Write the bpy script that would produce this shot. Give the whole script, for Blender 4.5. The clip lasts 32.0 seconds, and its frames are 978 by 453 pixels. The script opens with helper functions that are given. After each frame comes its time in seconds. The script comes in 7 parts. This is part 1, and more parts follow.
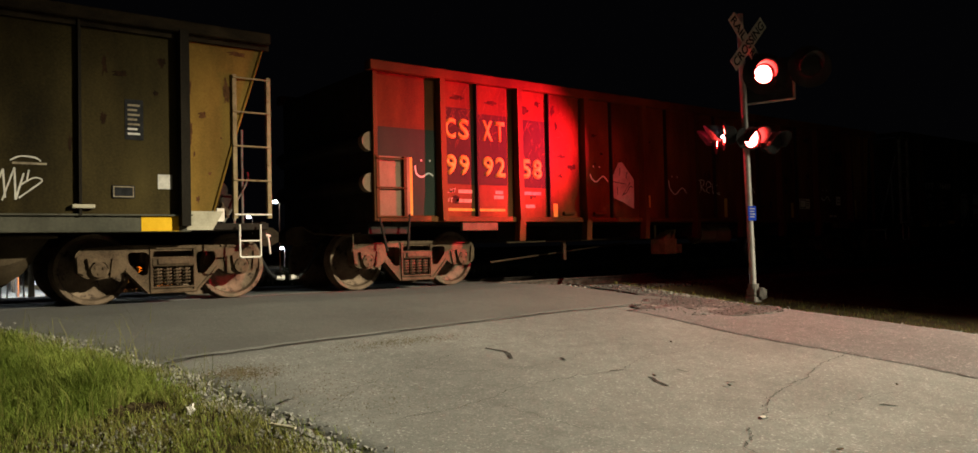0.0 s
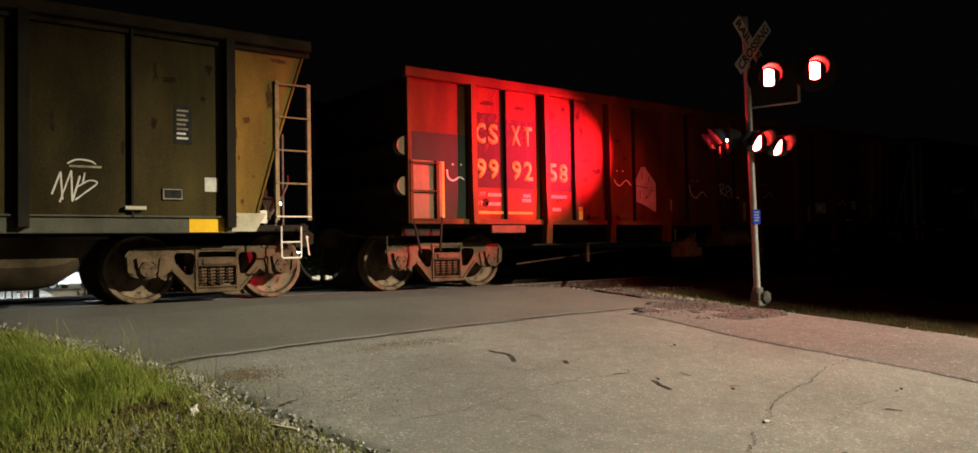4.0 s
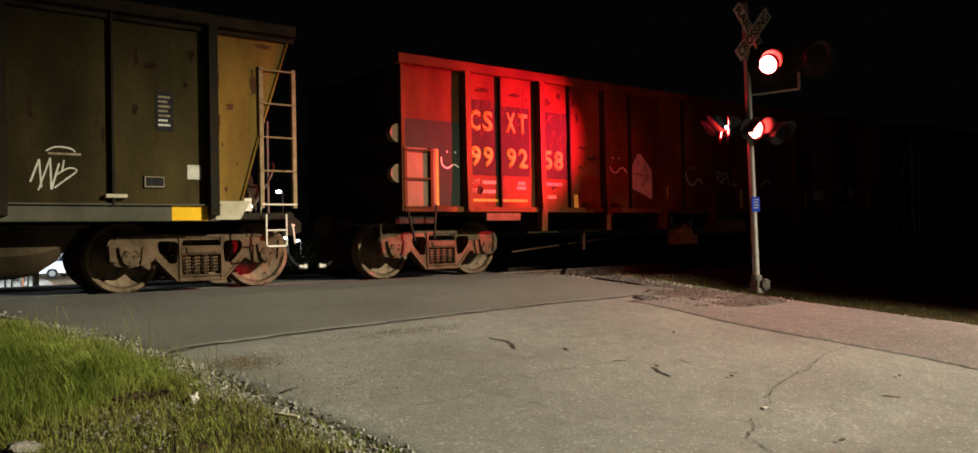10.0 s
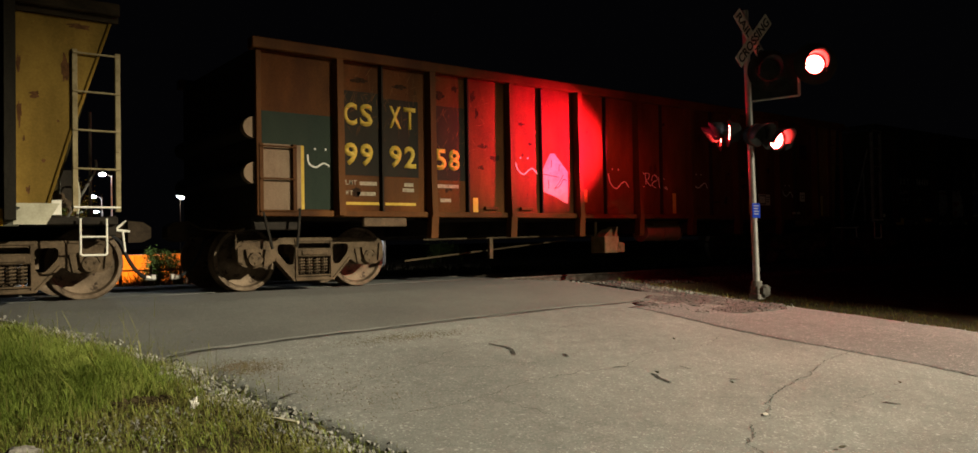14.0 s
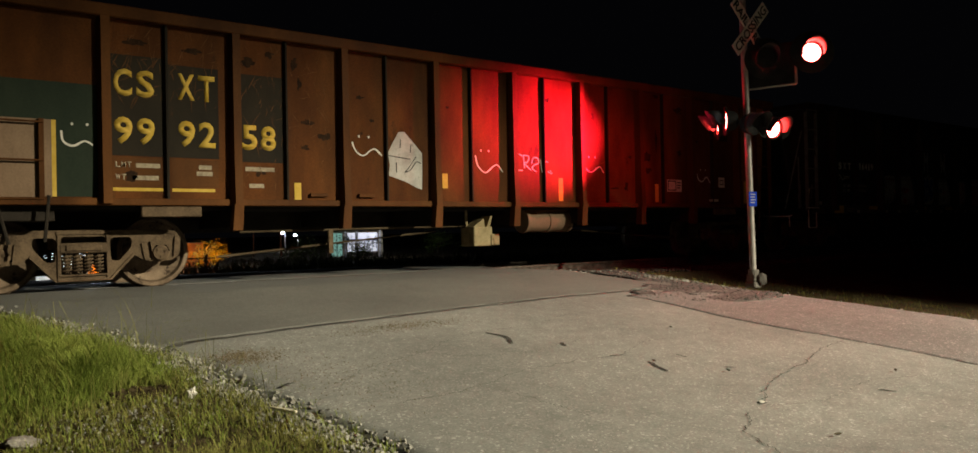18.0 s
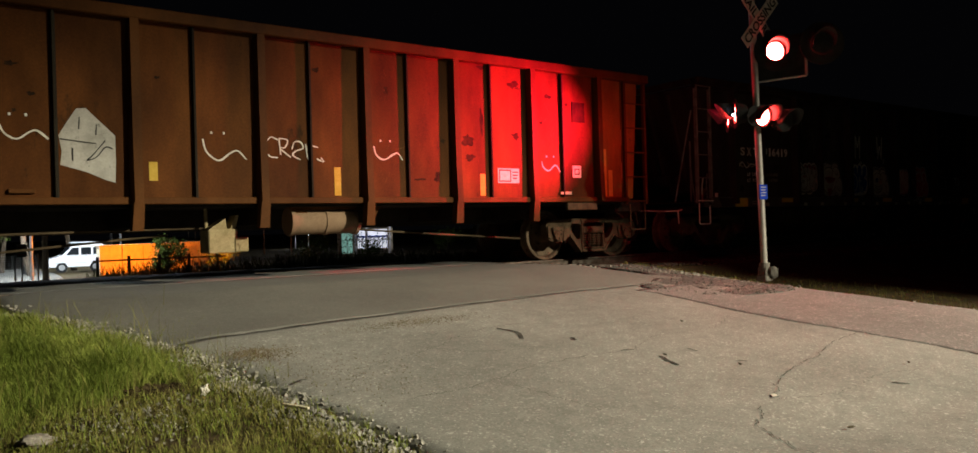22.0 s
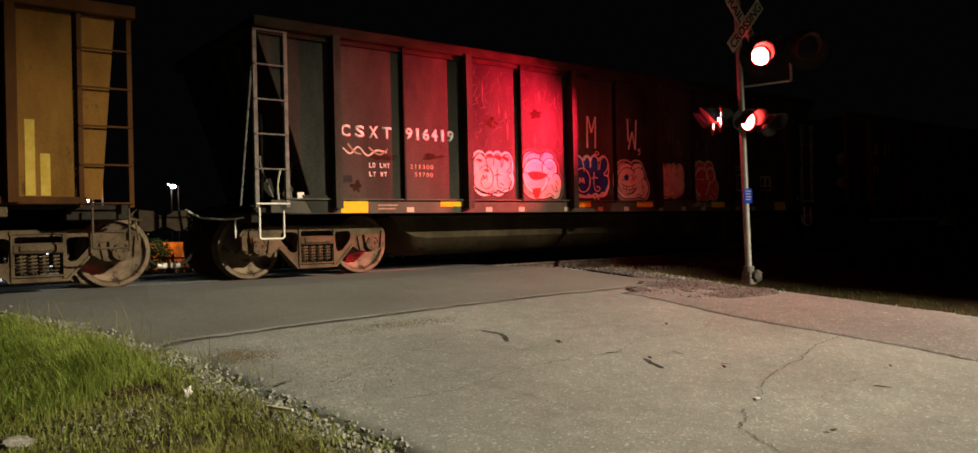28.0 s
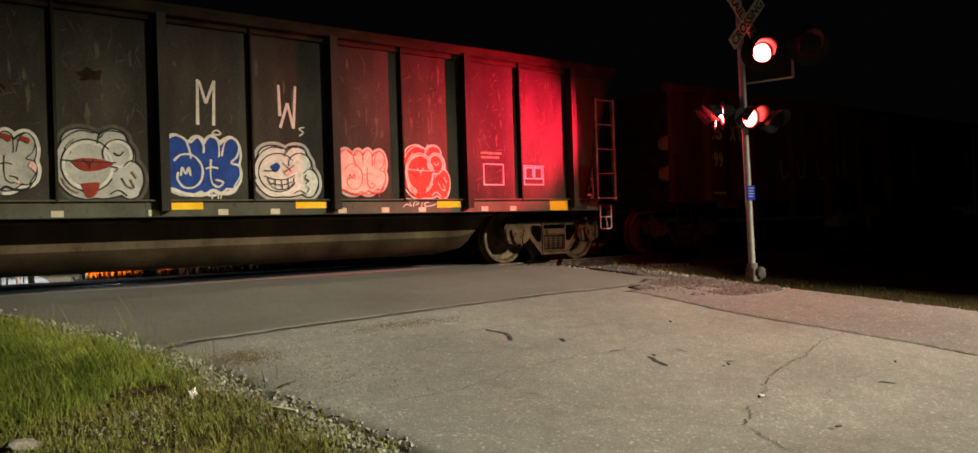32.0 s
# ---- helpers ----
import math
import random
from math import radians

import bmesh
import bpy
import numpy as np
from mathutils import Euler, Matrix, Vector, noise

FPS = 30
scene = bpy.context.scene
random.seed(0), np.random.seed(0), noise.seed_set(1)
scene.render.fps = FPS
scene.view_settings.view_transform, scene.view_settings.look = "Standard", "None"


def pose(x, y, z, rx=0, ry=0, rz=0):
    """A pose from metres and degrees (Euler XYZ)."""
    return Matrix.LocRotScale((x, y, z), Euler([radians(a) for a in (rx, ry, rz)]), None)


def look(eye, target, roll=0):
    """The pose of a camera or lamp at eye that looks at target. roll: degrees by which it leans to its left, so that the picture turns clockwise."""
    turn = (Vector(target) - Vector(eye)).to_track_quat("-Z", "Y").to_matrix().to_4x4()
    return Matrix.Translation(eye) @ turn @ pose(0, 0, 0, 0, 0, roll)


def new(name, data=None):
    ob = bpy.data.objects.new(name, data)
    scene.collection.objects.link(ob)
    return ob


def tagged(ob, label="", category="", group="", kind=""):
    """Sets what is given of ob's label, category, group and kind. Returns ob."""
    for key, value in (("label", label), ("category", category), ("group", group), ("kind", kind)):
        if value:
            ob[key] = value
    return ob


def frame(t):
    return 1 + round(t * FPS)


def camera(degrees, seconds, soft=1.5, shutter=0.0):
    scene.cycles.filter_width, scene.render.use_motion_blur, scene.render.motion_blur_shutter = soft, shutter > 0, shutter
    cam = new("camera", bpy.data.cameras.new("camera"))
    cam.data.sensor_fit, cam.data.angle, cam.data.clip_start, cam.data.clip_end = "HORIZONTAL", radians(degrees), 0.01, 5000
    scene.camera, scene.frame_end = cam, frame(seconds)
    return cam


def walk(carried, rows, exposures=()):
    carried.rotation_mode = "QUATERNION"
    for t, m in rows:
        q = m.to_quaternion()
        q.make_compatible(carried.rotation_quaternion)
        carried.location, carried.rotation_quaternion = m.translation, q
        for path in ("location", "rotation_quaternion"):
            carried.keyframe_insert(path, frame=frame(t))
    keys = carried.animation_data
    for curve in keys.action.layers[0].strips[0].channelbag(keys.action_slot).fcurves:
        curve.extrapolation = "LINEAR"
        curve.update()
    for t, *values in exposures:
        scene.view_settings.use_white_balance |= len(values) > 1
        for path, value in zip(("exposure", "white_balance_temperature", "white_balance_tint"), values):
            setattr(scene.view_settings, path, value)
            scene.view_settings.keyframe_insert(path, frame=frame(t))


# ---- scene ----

SECONDS = 32.0
EYE = (0.0, 0.0, 0.654)
cam = camera(64.19, SECONDS)

# seconds and the turn of the hand-held camera, which stays on its spot
CAMERA_TURNS = [
    (0, 91.40, 1.24, -37.53), (0.5, 91.42, 1.22, -37.52), (1, 91.44, 1.19, -37.48), (1.5, 91.52, 1.18, -37.43),
    (2, 91.58, 1.14, -37.36), (2.5, 91.64, 1.09, -37.33), (3, 91.68, 1.04, -37.27), (3.5, 91.65, 1.00, -37.24),
    (5.5, 91.41, 1.26, -37.47), (6, 91.44, 1.36, -37.66), (6.5, 91.49, 1.46, -37.81), (7, 91.52, 1.44, -37.93),
    (7.5, 91.44, 1.42, -37.90), (8, 91.29, 1.31, -37.78), (8.5, 91.12, 1.25, -37.66), (9, 91.00, 1.18, -37.50),
    (9.5, 90.83, 1.10, -37.37), (10, 90.69, 1.09, -37.30), (10.5, 90.64, 1.10, -37.24), (11, 90.63, 1.07, -37.22),
    (11.5, 90.70, 1.07, -37.15), (12, 90.84, 1.09, -37.09), (12.5, 90.99, 1.09, -37.13), (13, 91.10, 1.00, -37.16),
    (13.5, 91.14, 0.99, -37.22), (14, 91.10, 0.95, -37.28), (14.5, 91.04, 0.94, -37.34), (16.5, 90.64, 0.86, -37.42),
    (17, 90.48, 0.93, -37.47), (17.5, 90.33, 1.02, -37.49), (18, 90.30, 1.10, -37.50), (18.5, 90.30, 1.22, -37.45),
    (19, 90.32, 1.25, -37.39), (19.5, 90.33, 1.28, -37.34), (20, 90.25, 1.15, -37.22), (20.5, 90.08, 1.32, -37.10),
    (21, 90.02, 1.40, -36.91), (21.5, 90.01, 1.48, -36.78), (22, 89.99, 1.63, -36.79), (22.5, 90.06, 1.74, -36.80),
    (23, 90.22, 1.82, -36.85), (23.5, 90.35, 1.88, -36.84), (24, 90.38, 1.85, -36.80), (24.5, 90.34, 1.79, -36.80),
    (25, 90.28, 1.68, -36.81), (25.5, 90.22, 1.54, -36.88), (27.5, 90.11, 1.34, -37.60), (28, 90.13, 1.30, -37.81),
    (28.5, 90.16, 1.29, -37.86), (29, 90.17, 1.45, -37.78), (29.5, 90.16, 1.53, -37.67), (30, 90.12, 1.60, -37.49),
    (30.5, 90.12, 1.72, -37.38), (31, 90.13, 1.72, -37.31), (31.5, 90.10, 1.76, -37.39), (32, 90.08, 1.80, -37.60),
]

walk(cam, [(t, pose(*EYE, rx, ry, rz)) for t, rx, ry, rz in CAMERA_TURNS])

# seconds and how far the train has rolled along the track
TRAIN_WAY = [
    (0, 1.324), (0.5, 1.390), (1, 1.452), (1.5, 1.509), (2, 1.571), (2.5, 1.641), (3, 1.699), (3.5, 1.765),
    (5.5, 2.060), (6, 2.135), (6.5, 2.214), (7, 2.294), (7.5, 2.364), (8, 2.410), (8.5, 2.247), (9, 2.064),
    (9.5, 1.854), (10, 1.636), (10.5, 1.406), (11, 1.164), (11.5, 0.894), (12, 0.606), (12.5, 0.311), (13, 0.000),
    (13.5, -0.295), (14, -0.597), (14.5, -0.890), (16.5, -2.262), (17, -2.671), (17.5, -3.116), (18, -3.577), (18.5, -4.059),
    (19, -4.550), (19.5, -5.068), (20, -5.621), (20.5, -6.178), (21, -6.779), (21.5, -7.398), (22, -8.032), (22.5, -8.682),
    (23, -9.354), (23.5, -10.047), (24, -10.746), (24.5, -11.457), (25, -12.228), (25.5, -12.965), (27.5, -16.114), (28, -16.933),
    (28.5, -17.779), (29, -18.635), (29.5, -19.499), (30, -20.377), (30.5, -21.255), (31, -22.152), (31.5, -23.046), (32, -23.926),
]

SLACK = 0.105        # the couplers stretch when the train turns back
TRACK_Y = 11.72
WHEEL_R = 0.457
FLASH_START, FLASH_STEP = 0.34, 0.6095      # the two sides of the signal take turns

# ---------------------------------------------------------------- light
world = bpy.data.worlds.new("night")
scene.world = world
world.use_nodes = True
world.node_tree.nodes["Background"].inputs[0].default_value = (0.36, 0.36, 0.46, 1)
world.node_tree.nodes["Background"].inputs[1].default_value = 0.0027
scene.view_settings.exposure = 0.0


def lamp(name, kind, place, target, energy, color, size=0.1, cone=60, blend=0.3):
    data = bpy.data.lights.new(name, kind)
    data.energy, data.color = energy, color
    if kind == "AREA":
        data.size = size
    else:
        data.shadow_soft_size = size
    if kind == "SPOT":
        data.spot_size, data.spot_blend = radians(cone), blend
    ob = new(name, data)
    ob.matrix_world = look(place, target)
    return ob


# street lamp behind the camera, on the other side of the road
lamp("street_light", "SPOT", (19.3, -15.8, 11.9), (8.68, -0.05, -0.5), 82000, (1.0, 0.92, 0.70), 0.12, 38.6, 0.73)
RED = (1.0, 0.014, 0.055)
SIGNAL = Vector((11.28, 7.56, -0.37))
lamp("signal_beam", "SPOT", (10.9001, 7.7858, 2.38), (7.06, 11.196, 2.25), 11500, RED, 0.04, 54.5, 1.0)
lamp("signal_beam", "SPOT", (11.3002, 8.2258, 2.38), (7.52, 11.72, 2.25), 11300, RED, 0.04, 49.5, 1.0)
lamp("signal_beam", "SPOT", (0.2, 15.9, 2.4), (1.0, 6.0, 1.7), 550, RED, 0.03, 44, 0.3)
# what the signal's lenses throw to the side
lamp("signal_beam", "SPOT", (11.37, 6.82, 3.40), (7.5, 1.3, -0.6), 300, RED, 0.08, 150, 1.0)
lamp("signal_glow", "POINT", (10.62, 8.35, 2.36), (0, 0, 0), 24, RED, 0.06)
lamp("yard_light", "SPOT", (15.5, 47.2, -0.4), (13.0, 53.0, -0.8), 8500, (1.0, 0.20, 0.008), 0.2, 130, 0.5)
lamp("yard_light", "SPOT", (4.9, 49.0, 6.5), (5.2, 51.5, -1.6), 17000, (0.85, 0.93, 1.0), 0.3, 128, 0.4)
lamp("yard_light", "SPOT", (13.3, 67.5, 6.2), (12.0, 62.0, -1.6), 7000, (0.85, 0.93, 1.0), 0.3, 120, 0.6)
# unseen point lamp without a fixture, added to brighten the shop front
lamp("yard_light", "POINT", (36.0, 62.0, 3.0), (0, 0, 0), 300, (0.9, 0.9, 1.0), 0.3)

# ---------------------------------------------------------------- materials


def surf(name, dark, light, scale=3.0, rough=0.7, metal=0.0, bump=0.15, streak=1.0, spot=None, spot_scale=2.0, spot_at=0.6, fine=40.0, random_tint=0.0, grime=0.0):
    """A weathered surface: broad tone, fine grain, and spots of a third colour; streak stretches it down the wall."""
    m = bpy.data.materials.new(name)
    m.use_nodes = True
    n, l = m.node_tree.nodes, m.node_tree.links
    b = n["Principled BSDF"]
    co = n.new("ShaderNodeTexCoord")
    mp = n.new("ShaderNodeMapping")
    mp.inputs["Scale"].default_value = (1, 1, 1 / streak)
    l.new(co.outputs["Object"], mp.inputs[0])
    big = n.new("ShaderNodeTexNoise")
    big.inputs["Scale"].default_value, big.inputs["Detail"].default_value, big.inputs["Roughness"].default_value = scale, 8, 0.62
    l.new(mp.outputs[0], big.inputs["Vector"])
    small = n.new("ShaderNodeTexNoise")
    small.inputs["Scale"].default_value, small.inputs["Detail"].default_value = fine, 4
    l.new(co.outputs["Object"], small.inputs["Vector"])
    add = n.new("ShaderNodeMath")
    add.operation = "MULTIPLY_ADD"
    l.new(small.outputs[0], add.inputs[0])
    add.inputs[1].default_value = 0.3
    l.new(big.outputs[0], add.inputs[2])
    ramp = n.new("ShaderNodeValToRGB")
    ramp.color_ramp.elements[0].position, ramp.color_ramp.elements[1].position = 0.46, 0.85
    ramp.color_ramp.elements[0].color, ramp.color_ramp.elements[1].color = (*dark, 1), (*light, 1)
    l.new(add.outputs[0], ramp.inputs[0])
    out = ramp.outputs[0]
    if spot:
        sp = n.new("ShaderNodeTexNoise")
        sp.inputs["Scale"].default_value, sp.inputs["Detail"].default_value, sp.inputs["Roughness"].default_value = spot_scale, 10, 0.7
        l.new(mp.outputs[0], sp.inputs["Vector"])
        sr = n.new("ShaderNodeValToRGB")
        sr.color_ramp.elements[0].position, sr.color_ramp.elements[1].position = spot_at, spot_at + 0.09
        l.new(sp.outputs[0], sr.inputs[0])
        mix = n.new("ShaderNodeMix")
        mix.data_type = "RGBA"
        l.new(sr.outputs[0], mix.inputs[0])
        l.new(out, mix.inputs[6])
        mix.inputs[7].default_value = (*spot, 1)
        out = mix.outputs[2]
    if grime:
        run = n.new("ShaderNodeMapping")         # dirt that ran down the wall
        run.inputs["Scale"].default_value = (1.5, 1.5, 0.45)
        l.new(co.outputs["Object"], run.inputs[0])
        streaks = n.new("ShaderNodeTexNoise")
        streaks.inputs["Scale"].default_value, streaks.inputs["Detail"].default_value, streaks.inputs["Roughness"].default_value = 1.3, 4, 0.55
        l.new(run.outputs[0], streaks.inputs["Vector"])
        level = n.new("ShaderNodeMapRange")
        level.inputs[1].default_value, level.inputs[2].default_value = 0.3, 0.7
        level.inputs[3].default_value, level.inputs[4].default_value = 1 - grime, 1 + grime
        l.new(streaks.outputs[0], level.inputs[0])
        dirt = n.new("ShaderNodeHueSaturation")
        dirt.inputs["Saturation"].default_value = 1.0
        l.new(level.outputs[0], dirt.inputs["Value"])
        l.new(out, dirt.inputs["Color"])
        out = dirt.outputs[0]
    if random_tint:
        info = n.new("ShaderNodeObjectInfo")
        hsv = n.new("ShaderNodeHueSaturation")
        mr = n.new("ShaderNodeMapRange")
        mr.inputs[3].default_value, mr.inputs[4].default_value = 1 - random_tint, 1 + random_tint
        l.new(info.outputs["Random"], mr.inputs[0])
        l.new(mr.outputs[0], hsv.inputs["Value"])
        l.new(out, hsv.inputs["Color"])
        out = hsv.outputs[0]
    l.new(out, b.inputs["Base Color"])
    rr = n.new("ShaderNodeMapRange")
    rr.inputs[3].default_value, rr.inputs[4].default_value = max(0.05, rough - 0.15), min(1, rough + 0.15)
    l.new(big.outputs[0], rr.inputs[0])
    l.new(rr.outputs[0], b.inputs["Roughness"])
    b.inputs["Metallic"].default_value = metal
    b.inputs["Specular IOR Level"].default_value = 0.05
    if bump:
        bp = n.new("ShaderNodeBump")
        bp.inputs["Strength"].default_value, bp.inputs["Distance"].default_value = bump, 0.01
        l.new(add.outputs[0], bp.inputs["Height"])
        l.new(bp.outputs[0], b.inputs["Normal"])
    return m


def glow(name, color, strength):
    m = bpy.data.materials.new(name)
    m.use_nodes = True
    n = m.node_tree.nodes
    b = n["Principled BSDF"]
    b.inputs["Base Color"].default_value = (*color, 1)
    b.inputs["Emission Color"].default_value = (*color, 1)
    b.inputs["Emission Strength"].default_value = strength
    return m


def asphalt(name, dark, light, chips, grain, bump, patchy=0.16):
    """Bound stone chips: two sizes of cells with their own tone, worn patches and broad stains."""
    m = bpy.data.materials.new(name)
    m.use_nodes = True
    n, l = m.node_tree.nodes, m.node_tree.links
    b = n["Principled BSDF"]
    co = n.new("ShaderNodeTexCoord")

    def cloud(scale, detail, lo, hi, rough=0.5):
        t = n.new("ShaderNodeTexNoise")
        t.inputs["Scale"].default_value, t.inputs["Detail"].default_value, t.inputs["Roughness"].default_value = scale, detail, rough
        l.new(co.outputs["Object"], t.inputs["Vector"])
        r = n.new("ShaderNodeMapRange")
        r.inputs[1].default_value, r.inputs[2].default_value = 0.3, 0.7
        r.inputs[3].default_value, r.inputs[4].default_value = lo, hi
        l.new(t.outputs[0], r.inputs[0])
        return r.outputs[0]

    def cells(scale):
        t = n.new("ShaderNodeTexVoronoi")
        t.inputs["Scale"].default_value = scale
        l.new(co.outputs["Object"], t.inputs["Vector"])
        sep = n.new("ShaderNodeSeparateColor")
        l.new(t.outputs["Color"], sep.inputs[0])
        return sep

    tone, coarse = cells(grain), cells(grain * 0.55)
    ramp = n.new("ShaderNodeValToRGB")
    ramp.color_ramp.elements[0].color, ramp.color_ramp.elements[1].color = (*dark, 1), (*light, 1)
    ramp.color_ramp.elements[1].position = 0.93
    e = ramp.color_ramp.elements.new(0.975)
    e.color = (*chips, 1)
    l.new(tone.outputs[0], ramp.inputs[0])
    pale = n.new("ShaderNodeMapRange")       # a few larger pale stones lie bare
    pale.inputs[1].default_value, pale.inputs[2].default_value = 0.986, 0.99
    l.new(coarse.outputs[0], pale.inputs[0])
    mix = n.new("ShaderNodeMix")
    mix.data_type = "RGBA"
    l.new(pale.outputs[0], mix.inputs[0])
    l.new(ramp.outputs[0], mix.inputs[6])
    mix.inputs[7].default_value = (*chips, 1)
    value = None
    for part_of in (cloud(0.7, 9, 0.80, 1.14), cloud(6.0, 6, 1 - patchy, 1 + patchy, 0.65), cloud(38, 3, 0.91, 1.09)):
        if value is None:
            value = part_of
        else:
            mul = n.new("ShaderNodeMath")
            mul.operation = "MULTIPLY"
            l.new(value, mul.inputs[0])
            l.new(part_of, mul.inputs[1])
            value = mul.outputs[0]
    hsv = n.new("ShaderNodeHueSaturation")
    l.new(value, hsv.inputs["Value"])
    l.new(mix.outputs[2], hsv.inputs["Color"])
    l.new(hsv.outputs[0], b.inputs["Base Color"])
    b.inputs["Roughness"].default_value = 0.85
    bp = n.new("ShaderNodeBump")
    bp.inputs["Strength"].default_value, bp.inputs["Distance"].default_value = bump, 0.006
    l.new(tone.outputs[1], bp.inputs["Height"])
    l.new(bp.outputs[0], b.inputs["Normal"])
    return m


OLD_ASPHALT = asphalt("old_asphalt", (0.146, 0.148, 0.130), (0.198, 0.200, 0.178), (0.31, 0.31, 0.28), 95, 0.45)
# shoulder asphalt, its tone lowered further in place of weaker light there
SIDE_ASPHALT = asphalt("side_asphalt", (0.106, 0.099, 0.091), (0.158, 0.150, 0.138), (0.30, 0.285, 0.26), 80, 0.6)
DARK_GRAVEL = asphalt("dark_gravel", (0.030, 0.027, 0.023), (0.085, 0.078, 0.068), (0.24, 0.225, 0.20), 55, 0.9, 0.3)
NEW_ASPHALT = asphalt("new_asphalt", (0.086, 0.086, 0.074), (0.132, 0.132, 0.115), (0.18, 0.178, 0.158), 130, 0.3, 0.07)
SOIL = surf("soil", (0.03, 0.0232, 0.012), (0.09, 0.0713, 0.0375), 1.6, 0.95, 0, 0.8, fine=30, spot=(0.0375, 0.045, 0.015), spot_scale=1.2)
CRACK = surf("crack_tar", (0.04, 0.037, 0.033), (0.08, 0.075, 0.066), 9, 0.9)
STAIN = surf("earth_stain", (0.10, 0.078, 0.045), (0.17, 0.135, 0.085), 5, 0.95)
STONE = surf("gravel_stone", (0.10, 0.095, 0.08), (0.32, 0.31, 0.27), 6, 0.85, fine=60)
GRASS = surf("grass_blade", (0.08793, 0.1243, 0.01816), (0.2255, 0.2663, 0.05608), 2.2, 0.6, 0, 0.0)
# darker weed colour stands in for the unlit bank behind the track
UNLIT_WEED = surf("unlit_weed", (0.035, 0.042, 0.010), (0.085, 0.095, 0.028), 2.2, 0.8, 0, 0.0)
DRY_GRASS = surf("dry_grass", (0.08351, 0.08422, 0.0187), (0.216, 0.2072, 0.06083), 3, 0.8, 0, 0.0)
RUST_STEEL = surf("rusty_steel", (0.0505, 0.0354, 0.0217), (0.136, 0.0954, 0.058), 5, 0.75, 0.25, 0.3, spot=(0.0227, 0.0151, 0.0101), spot_scale=6)
COUPLER_STEEL = surf("coupler_steel", (0.022, 0.016, 0.011), (0.06, 0.043, 0.028), 6, 0.8, 0.25, 0.3)
PALE_TAN = surf("pale_tan_paint", (0.13, 0.085, 0.052), (0.22, 0.15, 0.095), 2.2, 0.7, 0, 0.2, 2.0, spot=(0.07, 0.035, 0.02), spot_scale=5, spot_at=0.64)
WHEEL_STEEL = surf("wheel_steel", (0.08658, 0.06115, 0.03987), (0.1859, 0.1355, 0.09016), 7, 0.6, 0.4, 0.2, spot=(0.03326, 0.02262, 0.01602), spot_scale=9, spot_at=0.55)
BLACK_STEEL = surf("black_steel", (0.012, 0.010, 0.008), (0.035, 0.029, 0.022), 4, 0.7, 0.2, 0.2)
TUB_STEEL = surf("tub_steel", (0.035, 0.026, 0.015), (0.085, 0.063, 0.038), 1.5, 0.75, 0.1, 0.2, spot=(0.02, 0.015, 0.01), spot_scale=3, grime=0.40)
CHORD_RUST = surf("worn_chord_paint", (0.00952, 0.00714, 0.00408), (0.0408, 0.0299, 0.0163), 2.2, 0.7, 0.1, 0.3, 0.4, spot=(0.102, 0.0748, 0.0442), spot_scale=3.0, spot_at=0.66)
RAIL_STEEL = surf("rail_steel", (0.10, 0.075, 0.055), (0.28, 0.24, 0.2), 8, 0.4, 0.7, 0.1)
BROWN_PAINT = surf("brown_car_paint", (0.0335, 0.0118, 0.0032), (0.0940, 0.0335, 0.0086), 0.9, 0.65, 0.0, 0.2, 2.5, spot=(0.01313, 0.009716, 0.004603), spot_scale=2.2, spot_at=0.61, grime=0.38)
BROWN_RIB = surf("brown_rib_paint", (0.04285, 0.01628, 0.00433), (0.08958, 0.03608, 0.01027), 1.4, 0.6, 0.0, 0.2, 3, grime=0.30)
DARK_PATCH = surf("dark_patch_paint", (0.013, 0.0109, 0.00759), (0.0271, 0.0217, 0.0141), 1.4, 0.7, 0, 0.15, 2, spot=(0.0542, 0.0243, 0.0119), spot_scale=3.4, spot_at=0.63)
GREEN_PATCH = surf("green_patch_paint", (0.0119, 0.0184, 0.0119), (0.0243, 0.0325, 0.0206), 1.6, 0.6, 0, 0.15, 2)
GREY_PAINT = surf("grey_car_paint", (0.01311, 0.009576, 0.00299), (0.05658, 0.0419, 0.01322), 0.8, 0.6, 0.0, 0.2, 2.5, spot=(0.0178, 0.0141, 0.008096), spot_scale=2.3, spot_at=0.64, grime=0.32)
COAL_PAINT = surf("charcoal_car_paint", (0.01037, 0.00915, 0.00671), (0.0488, 0.04392, 0.03294), 0.8, 0.6, 0.0, 0.2, 2.5, spot=(0.01781, 0.01586, 0.01281), spot_scale=2.3, spot_at=0.64, grime=0.35)
DARK_RIB = surf("dark_rib_paint", (0.009, 0.008, 0.006), (0.032, 0.027, 0.019), 1.6, 0.8, 0, 0.3, 3, spot=(0.11, 0.07, 0.035), spot_scale=5, spot_at=0.68)
HOOD_GREY = surf("visor_grey", (0.02, 0.02, 0.02), (0.05, 0.05, 0.05), 6, 0.5)
SILL_PAINT = surf("sill_paint", (0.04488, 0.04508, 0.03349), (0.08602, 0.08323, 0.06069), 2.5, 0.6, 0, 0.2, 1.5, spot=(0.02618, 0.02295, 0.01504), spot_scale=5, grime=0.25)
